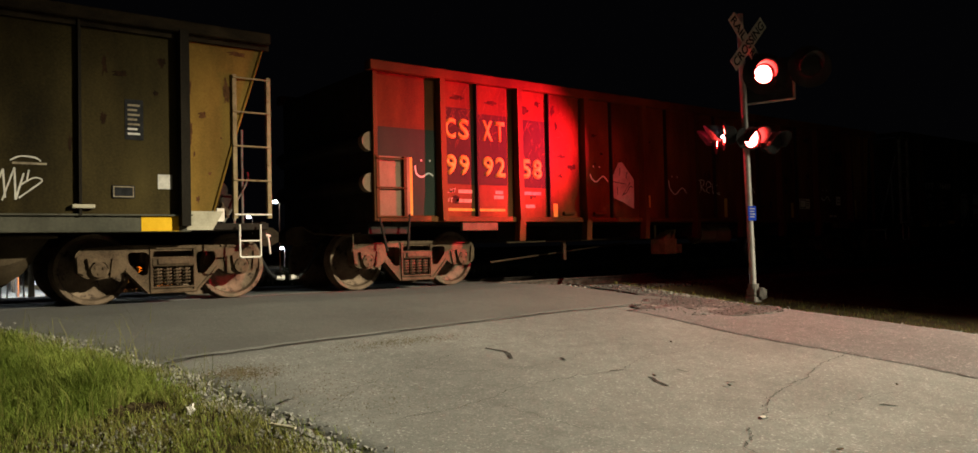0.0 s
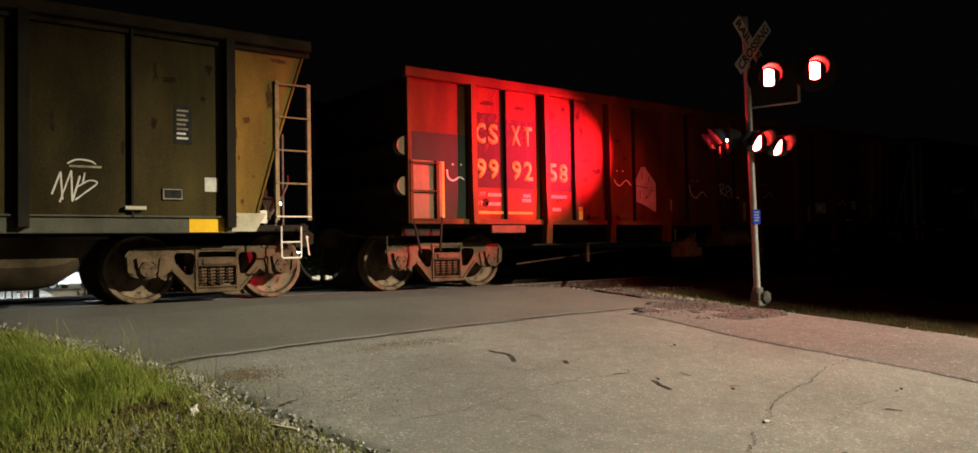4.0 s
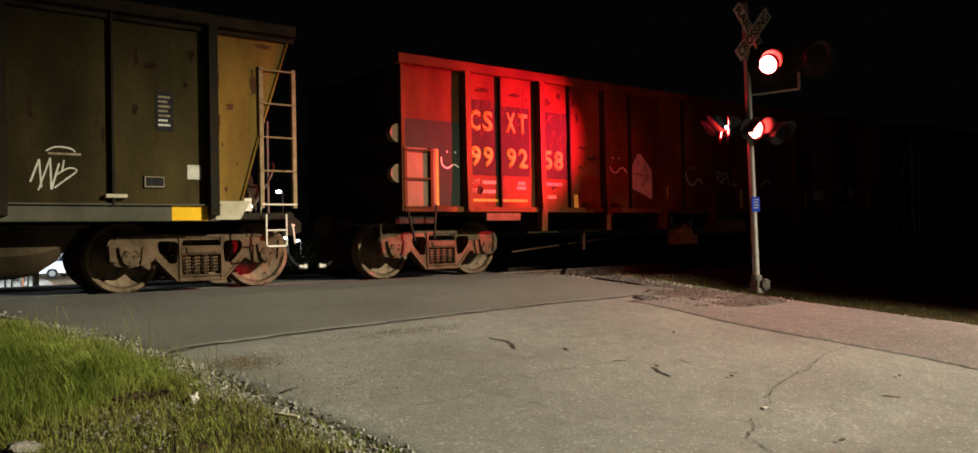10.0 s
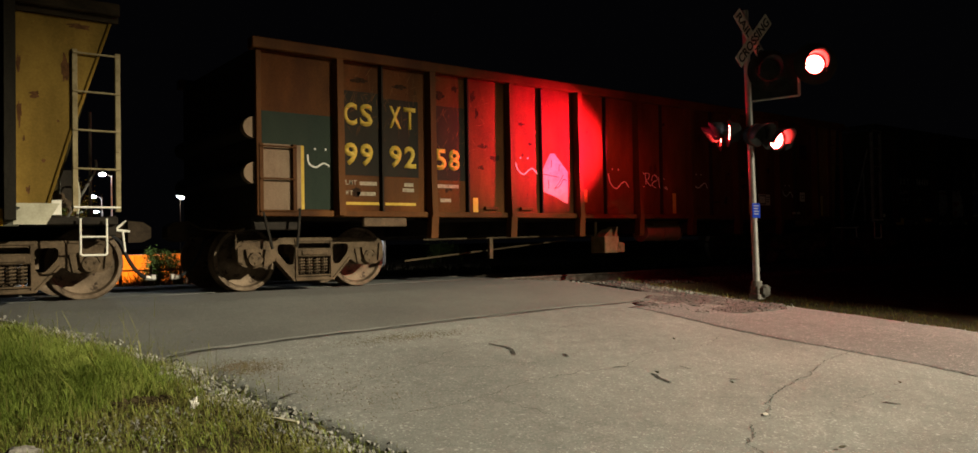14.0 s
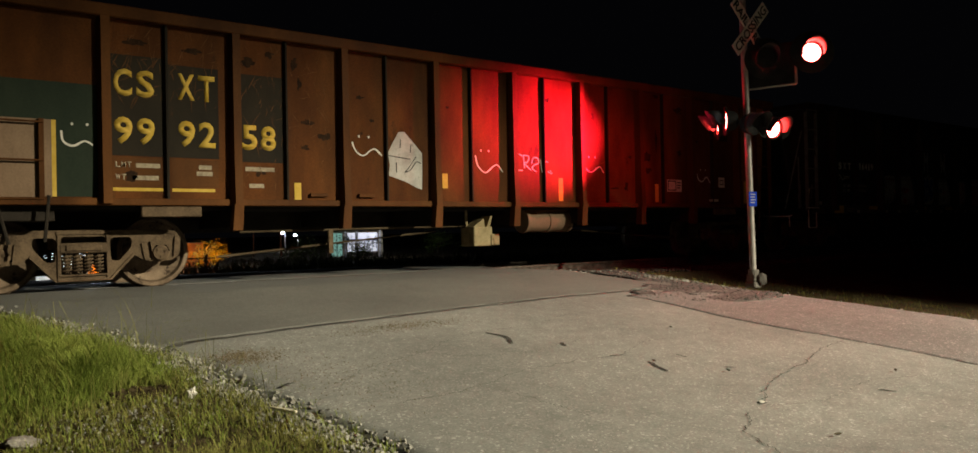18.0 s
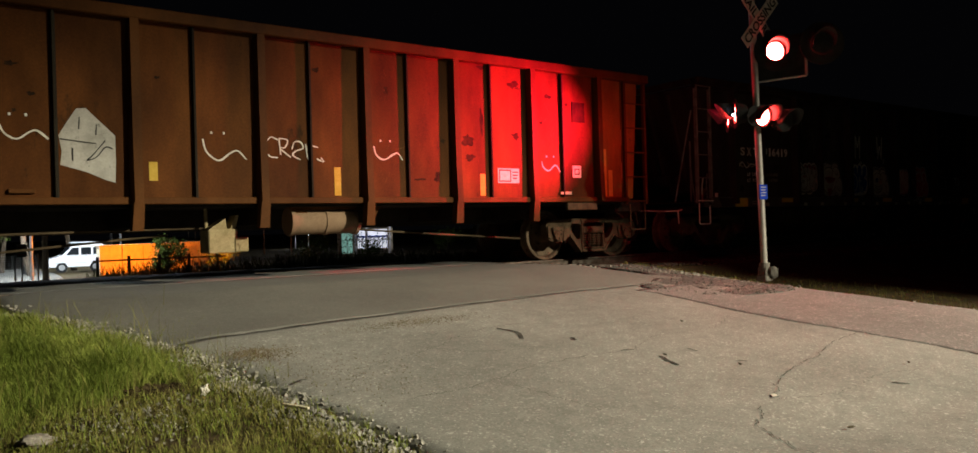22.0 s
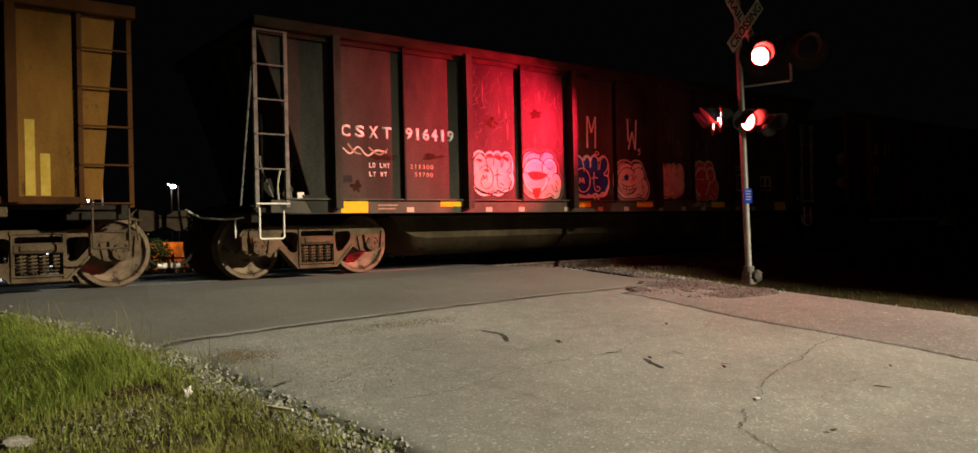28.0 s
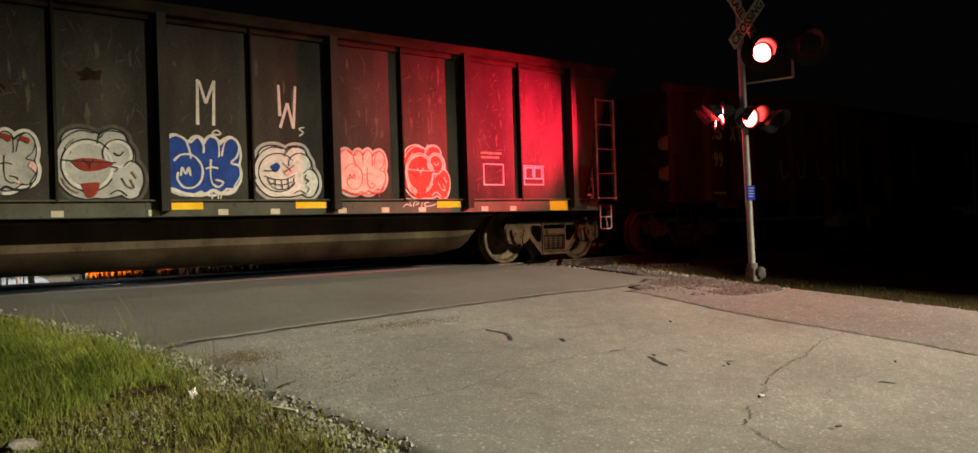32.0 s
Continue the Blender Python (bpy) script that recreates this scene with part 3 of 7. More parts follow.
def frame_mesh():
    """The cast side frame of a truck, middle at x = 0."""
    bm = bmesh.new()
    y0, y1 = -1.13, -0.97
    half = [(0.30, 0.125), (0.585, 0.435), (0.70, 0.35), (1.03, 0.35), (1.13, 0.42), (1.15, 0.64), (1.08, 0.735), (0.62, 0.755)]
    outline = rounded(half + [(-x, z) for x, z in half[::-1]], 0.03, 2)
    hole = rounded([(0.29, 0.66), (0.55, 0.665), (0.55, 0.54), (0.40, 0.365), (0.31, 0.37)], 0.07)
    pit = rounded([(0.80, 0.455), (0.86, 0.40), (0.80, 0.375), (0.74, 0.40)], 0.02, 2)
    holes = [hole, [(-x, z) for x, z in hole[::-1]], rounded([(-0.245, 0.20), (0.245, 0.20), (0.245, 0.675), (-0.245, 0.675)], 0.035, 3), pit, [(-x, z) for x, z in pit[::-1]]]
    plate_with_holes(bm, outline, holes, y0, y1)
    # raised rims along the bottom chord, the legs and the top
    box(bm, -0.29, 0.29, y0 - 0.03, y1, 0.13, 0.165, 0.008)
    box(bm, -0.30, 0.30, y0 - 0.02, y0 + 0.03, 0.70, 0.745, 0.006)
    box(bm, -0.27, 0.27, y0 - 0.03, y1, 0.195, 0.215, 0.004)
    for s in (-1, 1):
        prism(bm, [(s * x, z) for x, z in ((0.26, 0.16), (0.285, 0.16), (0.285, 0.70), (0.255, 0.70))], y0 - 0.022, y0 + 0.02)
        prism(bm, [(s * x, z) for x, z in ((0.30, 0.125), (0.585, 0.435), (0.565, 0.46), (0.29, 0.155))], y0 - 0.02, y0 + 0.02)
        # adapter and pedestal legs round the bearing
        prism(bm, [(s * x, z) for x, z in ((0.76, 0.60), (1.02, 0.60), (1.00, 0.47), (0.96, 0.55), (0.82, 0.55), (0.78, 0.47))], y0 - 0.05, y0 + 0.02)
        prism(bm, [(s * x, z) for x, z in ((1.07, 0.66), (1.13, 0.62), (1.12, 0.43), (1.05, 0.40))], y0 - 0.03, y0 + 0.02)
        prism(bm, [(s * x, z) for x, z in ((0.62, 0.72), (1.05, 0.70), (1.05, 0.725), (0.62, 0.748))], y0 - 0.02, y0 + 0.02)
        prism(bm, [(s * x, z) for x, z in ((0.70, 0.36), (0.76, 0.36), (0.73, 0.60), (0.66, 0.58))], y0 - 0.025, y0 + 0.02)
    return mesh_of(bm, "side_frame", RUST_STEEL)


def spring_mesh():
    bm = bmesh.new()
    coil = [(0.05 * math.cos(a), 0.05 * math.sin(a), 0.235 + 0.23 * a / (2 * math.pi * 5.5)) for a in (2 * math.pi * i / 10 for i in range(56))]
    bent(bm, coil, 0.0125, 6)
    tube(bm, (0, 0, 0.235), (0, 0, 0.47), 0.022, 8)
    return mesh_of(bm, "spring", RUST_STEEL)


def bolster_mesh():
    bm = bmesh.new()
    box(bm, -0.27, 0.27, -1.16, 1.16, 0.475, 0.60, 0.015)
    box(bm, -0.2, 0.2, -1.18, -1.10, 0.50, 0.575, 0.01)
    box(bm, -0.35, 0.35, -0.9, 0.9, 0.52, 0.76, 0.02)
    return mesh_of(bm, "bolster", RUST_STEEL)


def bearing_mesh():
    bm = bmesh.new()
    lathe_y(bm, [(-1.20, 0.0), (-1.20, 0.07), (-1.19, 0.095), (-1.14, 0.1), (-1.13, 0.125), (-0.98, 0.125), (-0.97, 0.09), (-0.80, 0.085)], 20)
    for k in range(3):
        a = k * 2.094 + 0.4
        tube(bm, (0.05 * math.cos(a), -1.19, 0.05 * math.sin(a)), (0.05 * math.cos(a), -1.215, 0.05 * math.sin(a)), 0.016, 6)
    return mesh_of(bm, "bearing", RUST_STEEL, True)


WHEEL, FRAME, SPRING, BOLSTER, BEARING = wheel_mesh(), frame_mesh(), spring_mesh(), bolster_mesh(), bearing_mesh()
turning = []        # every wheel, to be rolled with the train
cars = []           # every car, to be moved with the train


def truck(car, x):
    """Two axles, side frames, springs and bolster at x of the car."""
    part("bolster", BOLSTER, None, car).location = (x, 0, 0)
    for flip in (0, 1):
        fr = part("side_frame", FRAME, None, car, "cast steel truck frame with rust")
        fr.matrix_basis = pose(x, 0, 0, 0, 0, 180 * flip)
        for dx in (-0.178, -0.06, 0.06, 0.178):
            sp = part("spring", SPRING, None, fr)
            sp.location = (dx, -1.075, 0)
        for dx in (-0.889, 0.889):
            be = part("bearing", BEARING, None, fr)
            be.location = (dx, 0, WHEEL_R)
    for dx in (-0.889, 0.889):
        bm = bmesh.new()
        tube(bm, (0, -0.7, 0), (0, 0.7, 0), 0.085, 14)
        ax = part("axle", bm, RUST_STEEL, car)
        ax.location = (x + dx, 0, WHEEL_R)
        turning.append((ax, x + dx, 0))
        for flip in (0, 1):
            wh = part("wheel", WHEEL, None, car, "rusty steel railway wheel")
            wh.matrix_basis = pose(x + dx, 0, WHEEL_R, 0, 0, 180 * flip)
            turning.append((wh, x + dx, flip))
    bm = bmesh.new()
    for s in (-1, 1):
        box(bm, x + s * 0.36 - 0.05, x + s * 0.36 + 0.05, -0.85, 0.85, 0.3, 0.4, 0.01)
        for y in (-0.75, 0.75):
            box(bm, x + s * 0.40, x + s * 0.44, y - 0.08, y + 0.08, 0.28, 0.52, 0.008)
    part("brake_beam", bm, BLACK_STEEL, car)


def coupler(car, x, s, rod=None):
    """The coupler, its yoke and the brake hose at the end x, facing s."""
    bm = bmesh.new()
    box(bm, x - 0.1, x + s * 0.45 if s > 0 else x + 0.1, -0.09, 0.09, 0.78, 0.96, 0.015) if s > 0 else box(bm, x - 0.45, x + 0.1, -0.09, 0.09, 0.78, 0.96, 0.015)
    prism(bm, [(x + s * 0.42, 0.72), (x + s * 0.42, 1.02), (x + s * 0.62, 1.0), (x + s * 0.72, 0.93), (x + s * 0.72, 0.78), (x + s * 0.6, 0.72)], -0.17, 0.12)
    box(bm, min(x, x + s * 0.12), max(x, x + s * 0.12), -0.22, 0.22, 0.7, 1.06, 0.02)
    part("coupler", bm, COUPLER_STEEL, car, "dark cast steel knuckle coupler")
    bm = bmesh.new()
    bent(bm, smooth_line([(x + s * 0.12, -0.35, 0.82), (x + s * 0.26, -0.38, 0.74), (x + s * 0.36, -0.38, 0.52), (x + s * 0.48, -0.36, 0.33), (x + s * 0.62, -0.34, 0.23), (x + s * 0.73, -0.33, 0.22)], 4), 0.026, 7)
    part("brake_hose", bm, RUBBER, car, "black rubber air hose")
    bm = bmesh.new()
    tube(bm, (x + s * 0.60, -0.34, 0.235), (x + s * 0.72, -0.33, 0.22), 0.034, 8)
    box(bm, x + s * 0.70 - 0.035, x + s * 0.70 + 0.035, -0.37, -0.29, 0.20, 0.275, 0.01)
    part("hose_coupling", bm, ALUMINIUM, car)
    bm = bmesh.new()
    bent(bm, [(x - s * 0.1, -1.25, 0.90), (x + s * 0.12, -1.25, 0.86), (x + s * 0.25, -1.0, 0.86), (x + s * 0.25, -0.2, 0.90), (x + s * 0.42, -0.05, 1.02)], 0.014, 7)
    bent(bm, [(x + s * 0.12, -1.25, 0.86), (x + s * 0.14, -1.28, 0.60)], 0.014, 7)
    part("uncoupling_lever", bm, rod or STEP_WHITE, car, "bent steel uncoupling rod")


def ladder(car, x0, x1, z0, z1, y, rungs, material, label="ladder with steel rungs"):
    la = new("ladder")
    la.parent = car
    la["label"] = label
    for x in (x0, x1):
        bm = bmesh.new()
        box(bm, x - 0.028, x + 0.028, y - 0.012, y + 0.012, z0, z1, 0.004)
        box(bm, x - 0.028, x - 0.016, y, y + 0.05, z0, z1)
        part("ladder_rail", bm, material, la)
    for k in range(rungs):
        z = z0 + 0.05 + (z1 - z0 - 0.09) * k / (rungs - 1)
        bm = bmesh.new()
        tube(bm, (x0 - 0.02, y - 0.018, z), (x1 + 0.02, y - 0.018, z), 0.012, 7)
        part("rung", bm, material if k or material is BROWN_RIB else STEP_WHITE, la)
    return la


def stirrup(car, x0, x1, z0, z1, y, middle=True, material=None):
    bm = bmesh.new()
    bent(bm, [(x0, y, z1), (x0, y, z0 + 0.02), (x0 + 0.02, y, z0), (x1 - 0.02, y, z0), (x1, y, z0 + 0.02), (x1, y, z1)], 0.013, 7)
    if middle:
        tube(bm, (x0, y, (z0 + z1) / 2), (x1, y, (z0 + z1) / 2), 0.011, 7)
    part("sill_step", bm, material or STEP_WHITE, car, "painted steel step")


def slab_rib(x, w, depth, z0, z1, base, flare=1.0):
    """A tapered hat-shaped rib: wider at its root than on its face, and deeper towards its foot by flare."""
    bm = bmesh.new()
    rings = []
    for z, k in ((z0, flare), (z0 + (z1 - z0) * 0.25, 1 + (flare - 1) * 0.35), (z1, 1.0)):
        p = [(x - w / 2 - base * k, NEAR), (x - w / 2, NEAR - depth * k), (x + w / 2, NEAR - depth * k), (x + w / 2 + 0.02, NEAR)]
        rings.append([bm.verts.new((u, v, z)) for u, v in p])
    for a, b in zip(rings, rings[1:]):
        for i in range(4):
            j = (i + 1) % 4
            bm.faces.new((a[i], a[j], b[j], b[i]))
    bm.faces.new(rings[0][::-1])
    bm.faces.new(rings[-1])
    return bm


def tub_car(origin, paint, end_paint, label, rail_paint, rib_paint):
    """A coal car with a deep tub between its trucks; x from its left truck."""
    car = thing("coal_car", (origin, TRACK_Y, 0), label, "railway car", "cars of the train")
    cars.append((car, origin))
    left, right, length = -1.12, 12.74, 13.86
    for x in (0.0, 11.62):
        truck(car, x)
    ribs = [0.06 + 2.31 * k for k in range(6)]
    # side sheets, one between each two ribs
    stops = [ribs[0] - 0.02, *[v for k in range(5) for v in (ribs[k] + 1.14, ribs[k + 1])]]
    for a, b in zip(stops, stops[1:]):
        for s in (1, -1):
            bm = bmesh.new()
            box(bm, a + 0.004, b - 0.004, NEAR, NEAR + 0.012, 1.10, 3.42)
            if s < 0:
                bmesh.ops.scale(bm, verts=bm.verts[:], vec=(1, -1, 1))
            part("side_sheet", bm, paint, car)
    for k, x in enumerate(ribs):
        for s in (1, -1):
            bm = slab_rib(x, 0.11, 0.16, 0.98, 3.42, 0.004)
            if s < 0:
                bmesh.ops.scale(bm, verts=bm.verts[:], vec=(1, -1, 1))
            part("rib", bm, rib_paint, car)
    for x in [r + 1.14 for r in ribs[:-1]]:
        for s in (1, -1):
            bm = slab_rib(x, 0.025, 0.08, 1.10, 3.42, 0.004)
            if s < 0:
                bmesh.ops.scale(bm, verts=bm.verts[:], vec=(1, -1, 1))
            part("thin_rib", bm, DARK_RIB, car)
    for s in (1, -1):
        bm = bmesh.new()
        box(bm, left, right, NEAR - 0.13, NEAR + 0.06, 3.40, 3.55, 0.012)
        box(bm, left, right, NEAR - 0.05, NEAR + 0.02, 3.33, 3.41)
        if s < 0:
            bmesh.ops.scale(bm, verts=bm.verts[:], vec=(1, -1, 1))
        part("top_chord", bm, CHORD_RUST, car)
        bm = bmesh.new()
        inset = 1.03 if YELLOW_END in end_paint else 0.45     # the grey car's sill stops at its last rib
        box(bm, left + inset, right - inset, NEAR - 0.02, NEAR + 0.09, 0.91, 1.12, 0.008)
        box(bm, left + inset, right - inset, NEAR - 0.07, NEAR + 0.02, 1.105, 1.125)
        if s < 0:
            bmesh.ops.scale(bm, verts=bm.verts[:], vec=(1, -1, 1))
        part("side_sill", bm, SILL_PAINT, car)
    # sloping end walls with their gussets
    for e, s, pm in ((left, 1, end_paint[0]), (right, -1, end_paint[1])):
        for flip in (1, -1):
            bm = bmesh.new()
            r = ribs[0] - 0.06 if s > 0 else ribs[-1] + 0.06
            prism(bm, [(r, 1.16), (r + s * -0.32, 1.16), (r + s * -0.56, 2.0), (e + s * 0.06, 3.40), (r, 3.40)], NEAR + 0.002, NEAR + 0.016)
            if flip < 0:
                bmesh.ops.scale(bm, verts=bm.verts[:], vec=(1, -1, 1))
            part("end_gusset", bm, pm, car, "flat triangular end plate")
            bm = bmesh.new()
            bent(bm, [(r + s * -0.32, NEAR - 0.01, 1.16), (r + s * -0.56, NEAR - 0.01, 2.0), (e + s * 0.07, NEAR - 0.01, 3.38)], 0.018, 6)
            if flip < 0:
                bmesh.ops.scale(bm, verts=bm.verts[:], vec=(1, -1, 1))
            part("gusset_edge", bm, pm, car)
            bm = bmesh.new()
            prism(bm, [(r + s * 0.02, 0.93), (r + s * -0.30, 0.93), (r + s * -0.44, 1.17), (r + s * 0.02, 1.17)], NEAR - 0.03, NEAR + 0.03)
            if flip < 0:
                bmesh.ops.scale(bm, verts=bm.verts[:], vec=(1, -1, 1))
            part("gusset_flange", bm, CREAM if pm is YELLOW_END else pm, car)
        bm = bmesh.new()
        x1, x2 = r + s * -0.33, e + s * 0.1
        prism(bm, [(x1, 1.12), (x1 + s * 0.03, 1.12), (x2 + s * 0.03, 3.40), (x2, 3.40)], NEAR + 0.016, -NEAR - 0.016)
        part("end_sheet", bm, paint, car)
        bm = bmesh.new()
        box(bm, min(e, e + s * 0.12), max(e, e + s * 0.12), NEAR - 0.05, -NEAR + 0.05, 3.42, 3.55, 0.01)
        for y in (-0.9, -0.3, 0.3, 0.9):
            prism(bm, [(x1 - s * 0.02, 1.12), (x1 - s * 0.12, 1.12), (x2 - s * 0.08, 3.3), (x2, 3.3)], y - 0.03, y + 0.03)
        part("end_ribs", bm, paint, car)
        bm = bmesh.new()
        box(bm, min(e, e + s * 0.9), max(e, e + s * 0.9), NEAR + 0.04, -NEAR - 0.04, 0.93, 1.02, 0.01)
        box(bm, min(e, e + s * 0.10), max(e, e + s * 0.10), -1.5, 1.5, 0.80, 1.04, 0.01)
        part("end_platform", bm, BLACK_STEEL, car)
        bm = bmesh.new()
        for y, z in ((-0.95, 1.5), (-0.6, 1.7)):
            tube(bm, (e + s * 0.42, y - 0.25, z - 0.2), (e + s * 0.42, y + 0.25, z - 0.2), 0.13, 14)
        part("brake_cylinder", bm, BLACK_STEEL, car)
        for line, r, m in (([(0.25, -1.3, 1.0), (0.25, -1.3, 2.3)], 0.018, LADDER_GREY), ([(0.5, -1.2, 1.0), (0.22, -1.35, 1.55), (0.20, -1.35, 1.72)], 0.014, LADDER_GREY), ([(0.62, -1.42, 1.05), (0.60, -1.42, 1.4), (0.64, -1.42, 1.62), (0.72, -1.40, 1.66)], 0.014, LADDER_GREY),
                           ([(0.42, -1.45, 1.02), (0.40, -1.46, 1.3), (0.44, -1.46, 1.52)], 0.016, CREAM), ([(0.74, -1.35, 1.2), (0.55, -1.38, 1.24), (0.48, -1.38, 1.1)], 0.02, RUST_STEEL)):
            bm = bmesh.new()
            bent(bm, smooth_line([(e + s * x, y, z) for x, y, z in line], 4), r, 6)
            part("brake_pipe", bm, m, car, "thin bent steel pipe behind the ladder")
        for x, y, z, r in ((0.66, -1.40, 2.02, 0.05), (0.60, -1.42, 1.26, 0.06), (0.52, -1.44, 1.18, 0.045)):
            bm = bmesh.new()
            lathe_y(bm, [(y - 0.03, 0.0), (y - 0.03, r * 0.5), (y, r * 0.5), (y, r), (y + 0.12, r), (y + 0.12, 0.0)], 12)
            part("brake_valve", bm, RUST_STEEL, car, "small rusty brake valve").location = (e + s * x, 0, z)
        bm = bmesh.new()
        box(bm, (e + s * 0.66) - 0.05, (e + s * 0.66) + 0.05, NEAR - 0.012, NEAR + 0.004, 1.04, 1.21, 0.003)
        part("tag_plate", bm, STEP_WHITE, car, "small white plate at the corner")
        if s > 0:
            bm = bmesh.new()
            tube(bm, (e + 0.04, NEAR + 0.1, 2.9), (e + 0.02, NEAR + 0.55, 1.05), 0.016, 7)
            part("end_brace", bm, rail_paint, car, "slanting rod behind the ladder")
            ladder(car, e + 0.03, e + 0.46, 1.0, 3.42, NEAR - 0.04, 6, rail_paint)
            stirrup(car, e + 0.06, e + 0.40, 0.58, 1.0, NEAR - 0.03, False)
        else:
            ladder(car, e - 0.47, e - 0.01, 1.08, 2.97, NEAR - 0.03, 5, rail_paint)
            stirrup(car, e - 0.42, e - 0.14, 0.57, 1.0, NEAR - 0.03)
        coupler(car, e, -s)
    # the tub
    bm = bmesh.new()
    ring = [(-0.95, 0.90), (-0.95, 0.52), (-0.72, 0.28), (-0.3, 0.22), (0.3, 0.22), (0.72, 0.28), (0.95, 0.52), (0.95, 0.90)]
    rows = []
    for x, k in ((1.37, 0.05), (1.42, 0.2), (1.54, 0.5), (1.65, 0.75), (1.82, 0.93), (2.07, 1.0), (9.55, 1.0), (9.8, 0.93), (9.97, 0.75), (10.08, 0.5), (10.2, 0.2), (10.25, 0.05)):
        rows.append([bm.verts.new((x, y, 0.90 - (0.90 - z) * k)) for y, z in ring])
    for a, b in zip(rows, rows[1:]):
        for i in range(7):
            bm.faces.new((a[i], a[i + 1], b[i + 1], b[i]))
    part("tub", bm, TUB_STEEL, car, "deep black steel tub under the body", True)
    bm = bmesh.new()
    tube(bm, (1.3, -1.05, 0.875), (10.3, -1.05, 0.875), 0.022, 8)
    part("brake_pipe", bm, TUB_STEEL, car)
    bm = bmesh.new()
    box(bm, left + 0.2, right - 0.2, -0.3, 0.3, 0.75, 1.08)
    box(bm, left + 0.9, right - 0.9, NEAR + 0.1, -NEAR - 0.1, 1.02, 1.09)
    part("centre_sill", bm, BLACK_STEEL, car)
    return car


def rib_car(origin, label):
    """A tall brown coal car with outside ribs; x from its left truck."""
    car = thing("ribbed_coal_car", (origin, TRACK_Y, 0), label, "railway car", "cars of the train")
    cars.append((car, origin))
    left, right = -1.06, 13.87
    for x in (0.0, 12.93):
        truck(car, x)
    ribs = [0.16 + 1.557 * k for k in range(9)]
    stops = [left + 0.06, ribs[0], *[v for k in range(8) for v in (ribs[k] + 0.70, ribs[k + 1])], right - 0.62]
    for a, b in zip(stops, stops[1:]):
        for s in (1, -1):
            bm = bmesh.new()
            box(bm, a + 0.004, b - 0.004, NEAR, NEAR + 0.012, 1.12, 3.30)
            if s < 0:
                bmesh.ops.scale(bm, verts=bm.verts[:], vec=(1, -1, 1))
            part("side_sheet", bm, TAN_END if b > ribs[-1] + 0.05 else BROWN_PAINT, car)
    for k, x in enumerate(ribs):
        for s in (1, -1):
            bm = slab_rib(x, 0.10, 0.115, 1.06, 3.28, 0.025, 1.3)
            if 0 < k < 8:
                prism(bm, [(x - 0.06, 1.06), (x + 0.06, 1.06), (x + 0.04, 0.72), (x - 0.09, 0.72)], NEAR - 0.145, NEAR - 0.01)
            if s < 0:
                bmesh.ops.scale(bm, verts=bm.verts[:], vec=(1, -1, 1))
            part("rib", bm, BROWN_RIB, car)
    for x in [r + 0.70 for r in ribs[:-1]]:
        for s in (1, -1):
            bm = slab_rib(x, 0.025, 0.06, 1.12, 3.28, 0.012)
            if s < 0:
                bmesh.ops.scale(bm, verts=bm.verts[:], vec=(1, -1, 1))
            part("thin_rib", bm, DARK_RIB, car)
    for s in (1, -1):
        bm = bmesh.new()
        box(bm, left - 0.05, right + 0.05, NEAR - 0.12, NEAR + 0.06, 3.27, 3.42, 0.012)
        if s < 0:
            bmesh.ops.scale(bm, verts=bm.verts[:], vec=(1, -1, 1))
        part("top_chord", bm, BROWN_RIB, car)
        bm = bmesh.new()
        box(bm, left + 0.06, right - 0.5, NEAR - 0.06, NEAR + 0.05, 1.04, 1.125, 0.008)
        if s < 0:
            bmesh.ops.scale(bm, verts=bm.verts[:], vec=(1, -1, 1))
        part("side_sill", bm, BROWN_RIB, car)
    for e, s in ((left, 1), (right, -1)):
        # black end and ribs, pale near tips: shade and lit edge put into colour
        bm = bmesh.new()
        x = e + s * (0.02 if s > 0 else 0.62)
        box(bm, min(x, x + s * 0.02), max(x, x + s * 0.02), NEAR + 0.014, -NEAR - 0.014, 1.05, 3.30)
        part("end_sheet", bm, BLACK_STEEL, car)
        for z in (1.62, 2.23):
            bm = bmesh.new()
            o = [(x - s * 0.15 * math.sin(a), z - 0.14 * math.cos(a)) for a in (math.pi * i / 10 for i in range(11))]
            prism(bm, o, NEAR + 0.02, -NEAR - 0.02)
            part("end_rib", bm, BLACK_STEEL, car, "rounded pressed rib across the end, coloured black for its shade")
            bm = bmesh.new()
            prism(bm, [(x + (u - x) * 1.04, z + (v - z) * 1.04) for u, v in o], NEAR + 0.012, NEAR + 0.14)
            part("lit_rib_end", bm, PALE_TAN, car)
        bm = bmesh.new()
        box(bm, min(e, e + s * 0.7), max(e, e + s * 0.7), -1.5, 1.5, 0.86, 1.04, 0.01)
        part("end_platform", bm, BLACK_STEEL, car)
        coupler(car, e, -s, RUST_STEEL)
    bm = bmesh.new()
    box(bm, left + 0.02, left + 0.09, NEAR - 0.05, NEAR + 0.03, 1.05, 3.28, 0.006)
    part("corner_post", bm, BROWN_RIB, car)
    bm = bmesh.new()
    prism(bm, [(right - 0.60, 1.10), (right - 0.34, 1.10), (right - 0.16, 3.26), (right - 0.60, 3.26)], NEAR + 0.002, NEAR + 0.014)
    part("end_gusset", bm, TAN_END, car, "tapered tan end plate")
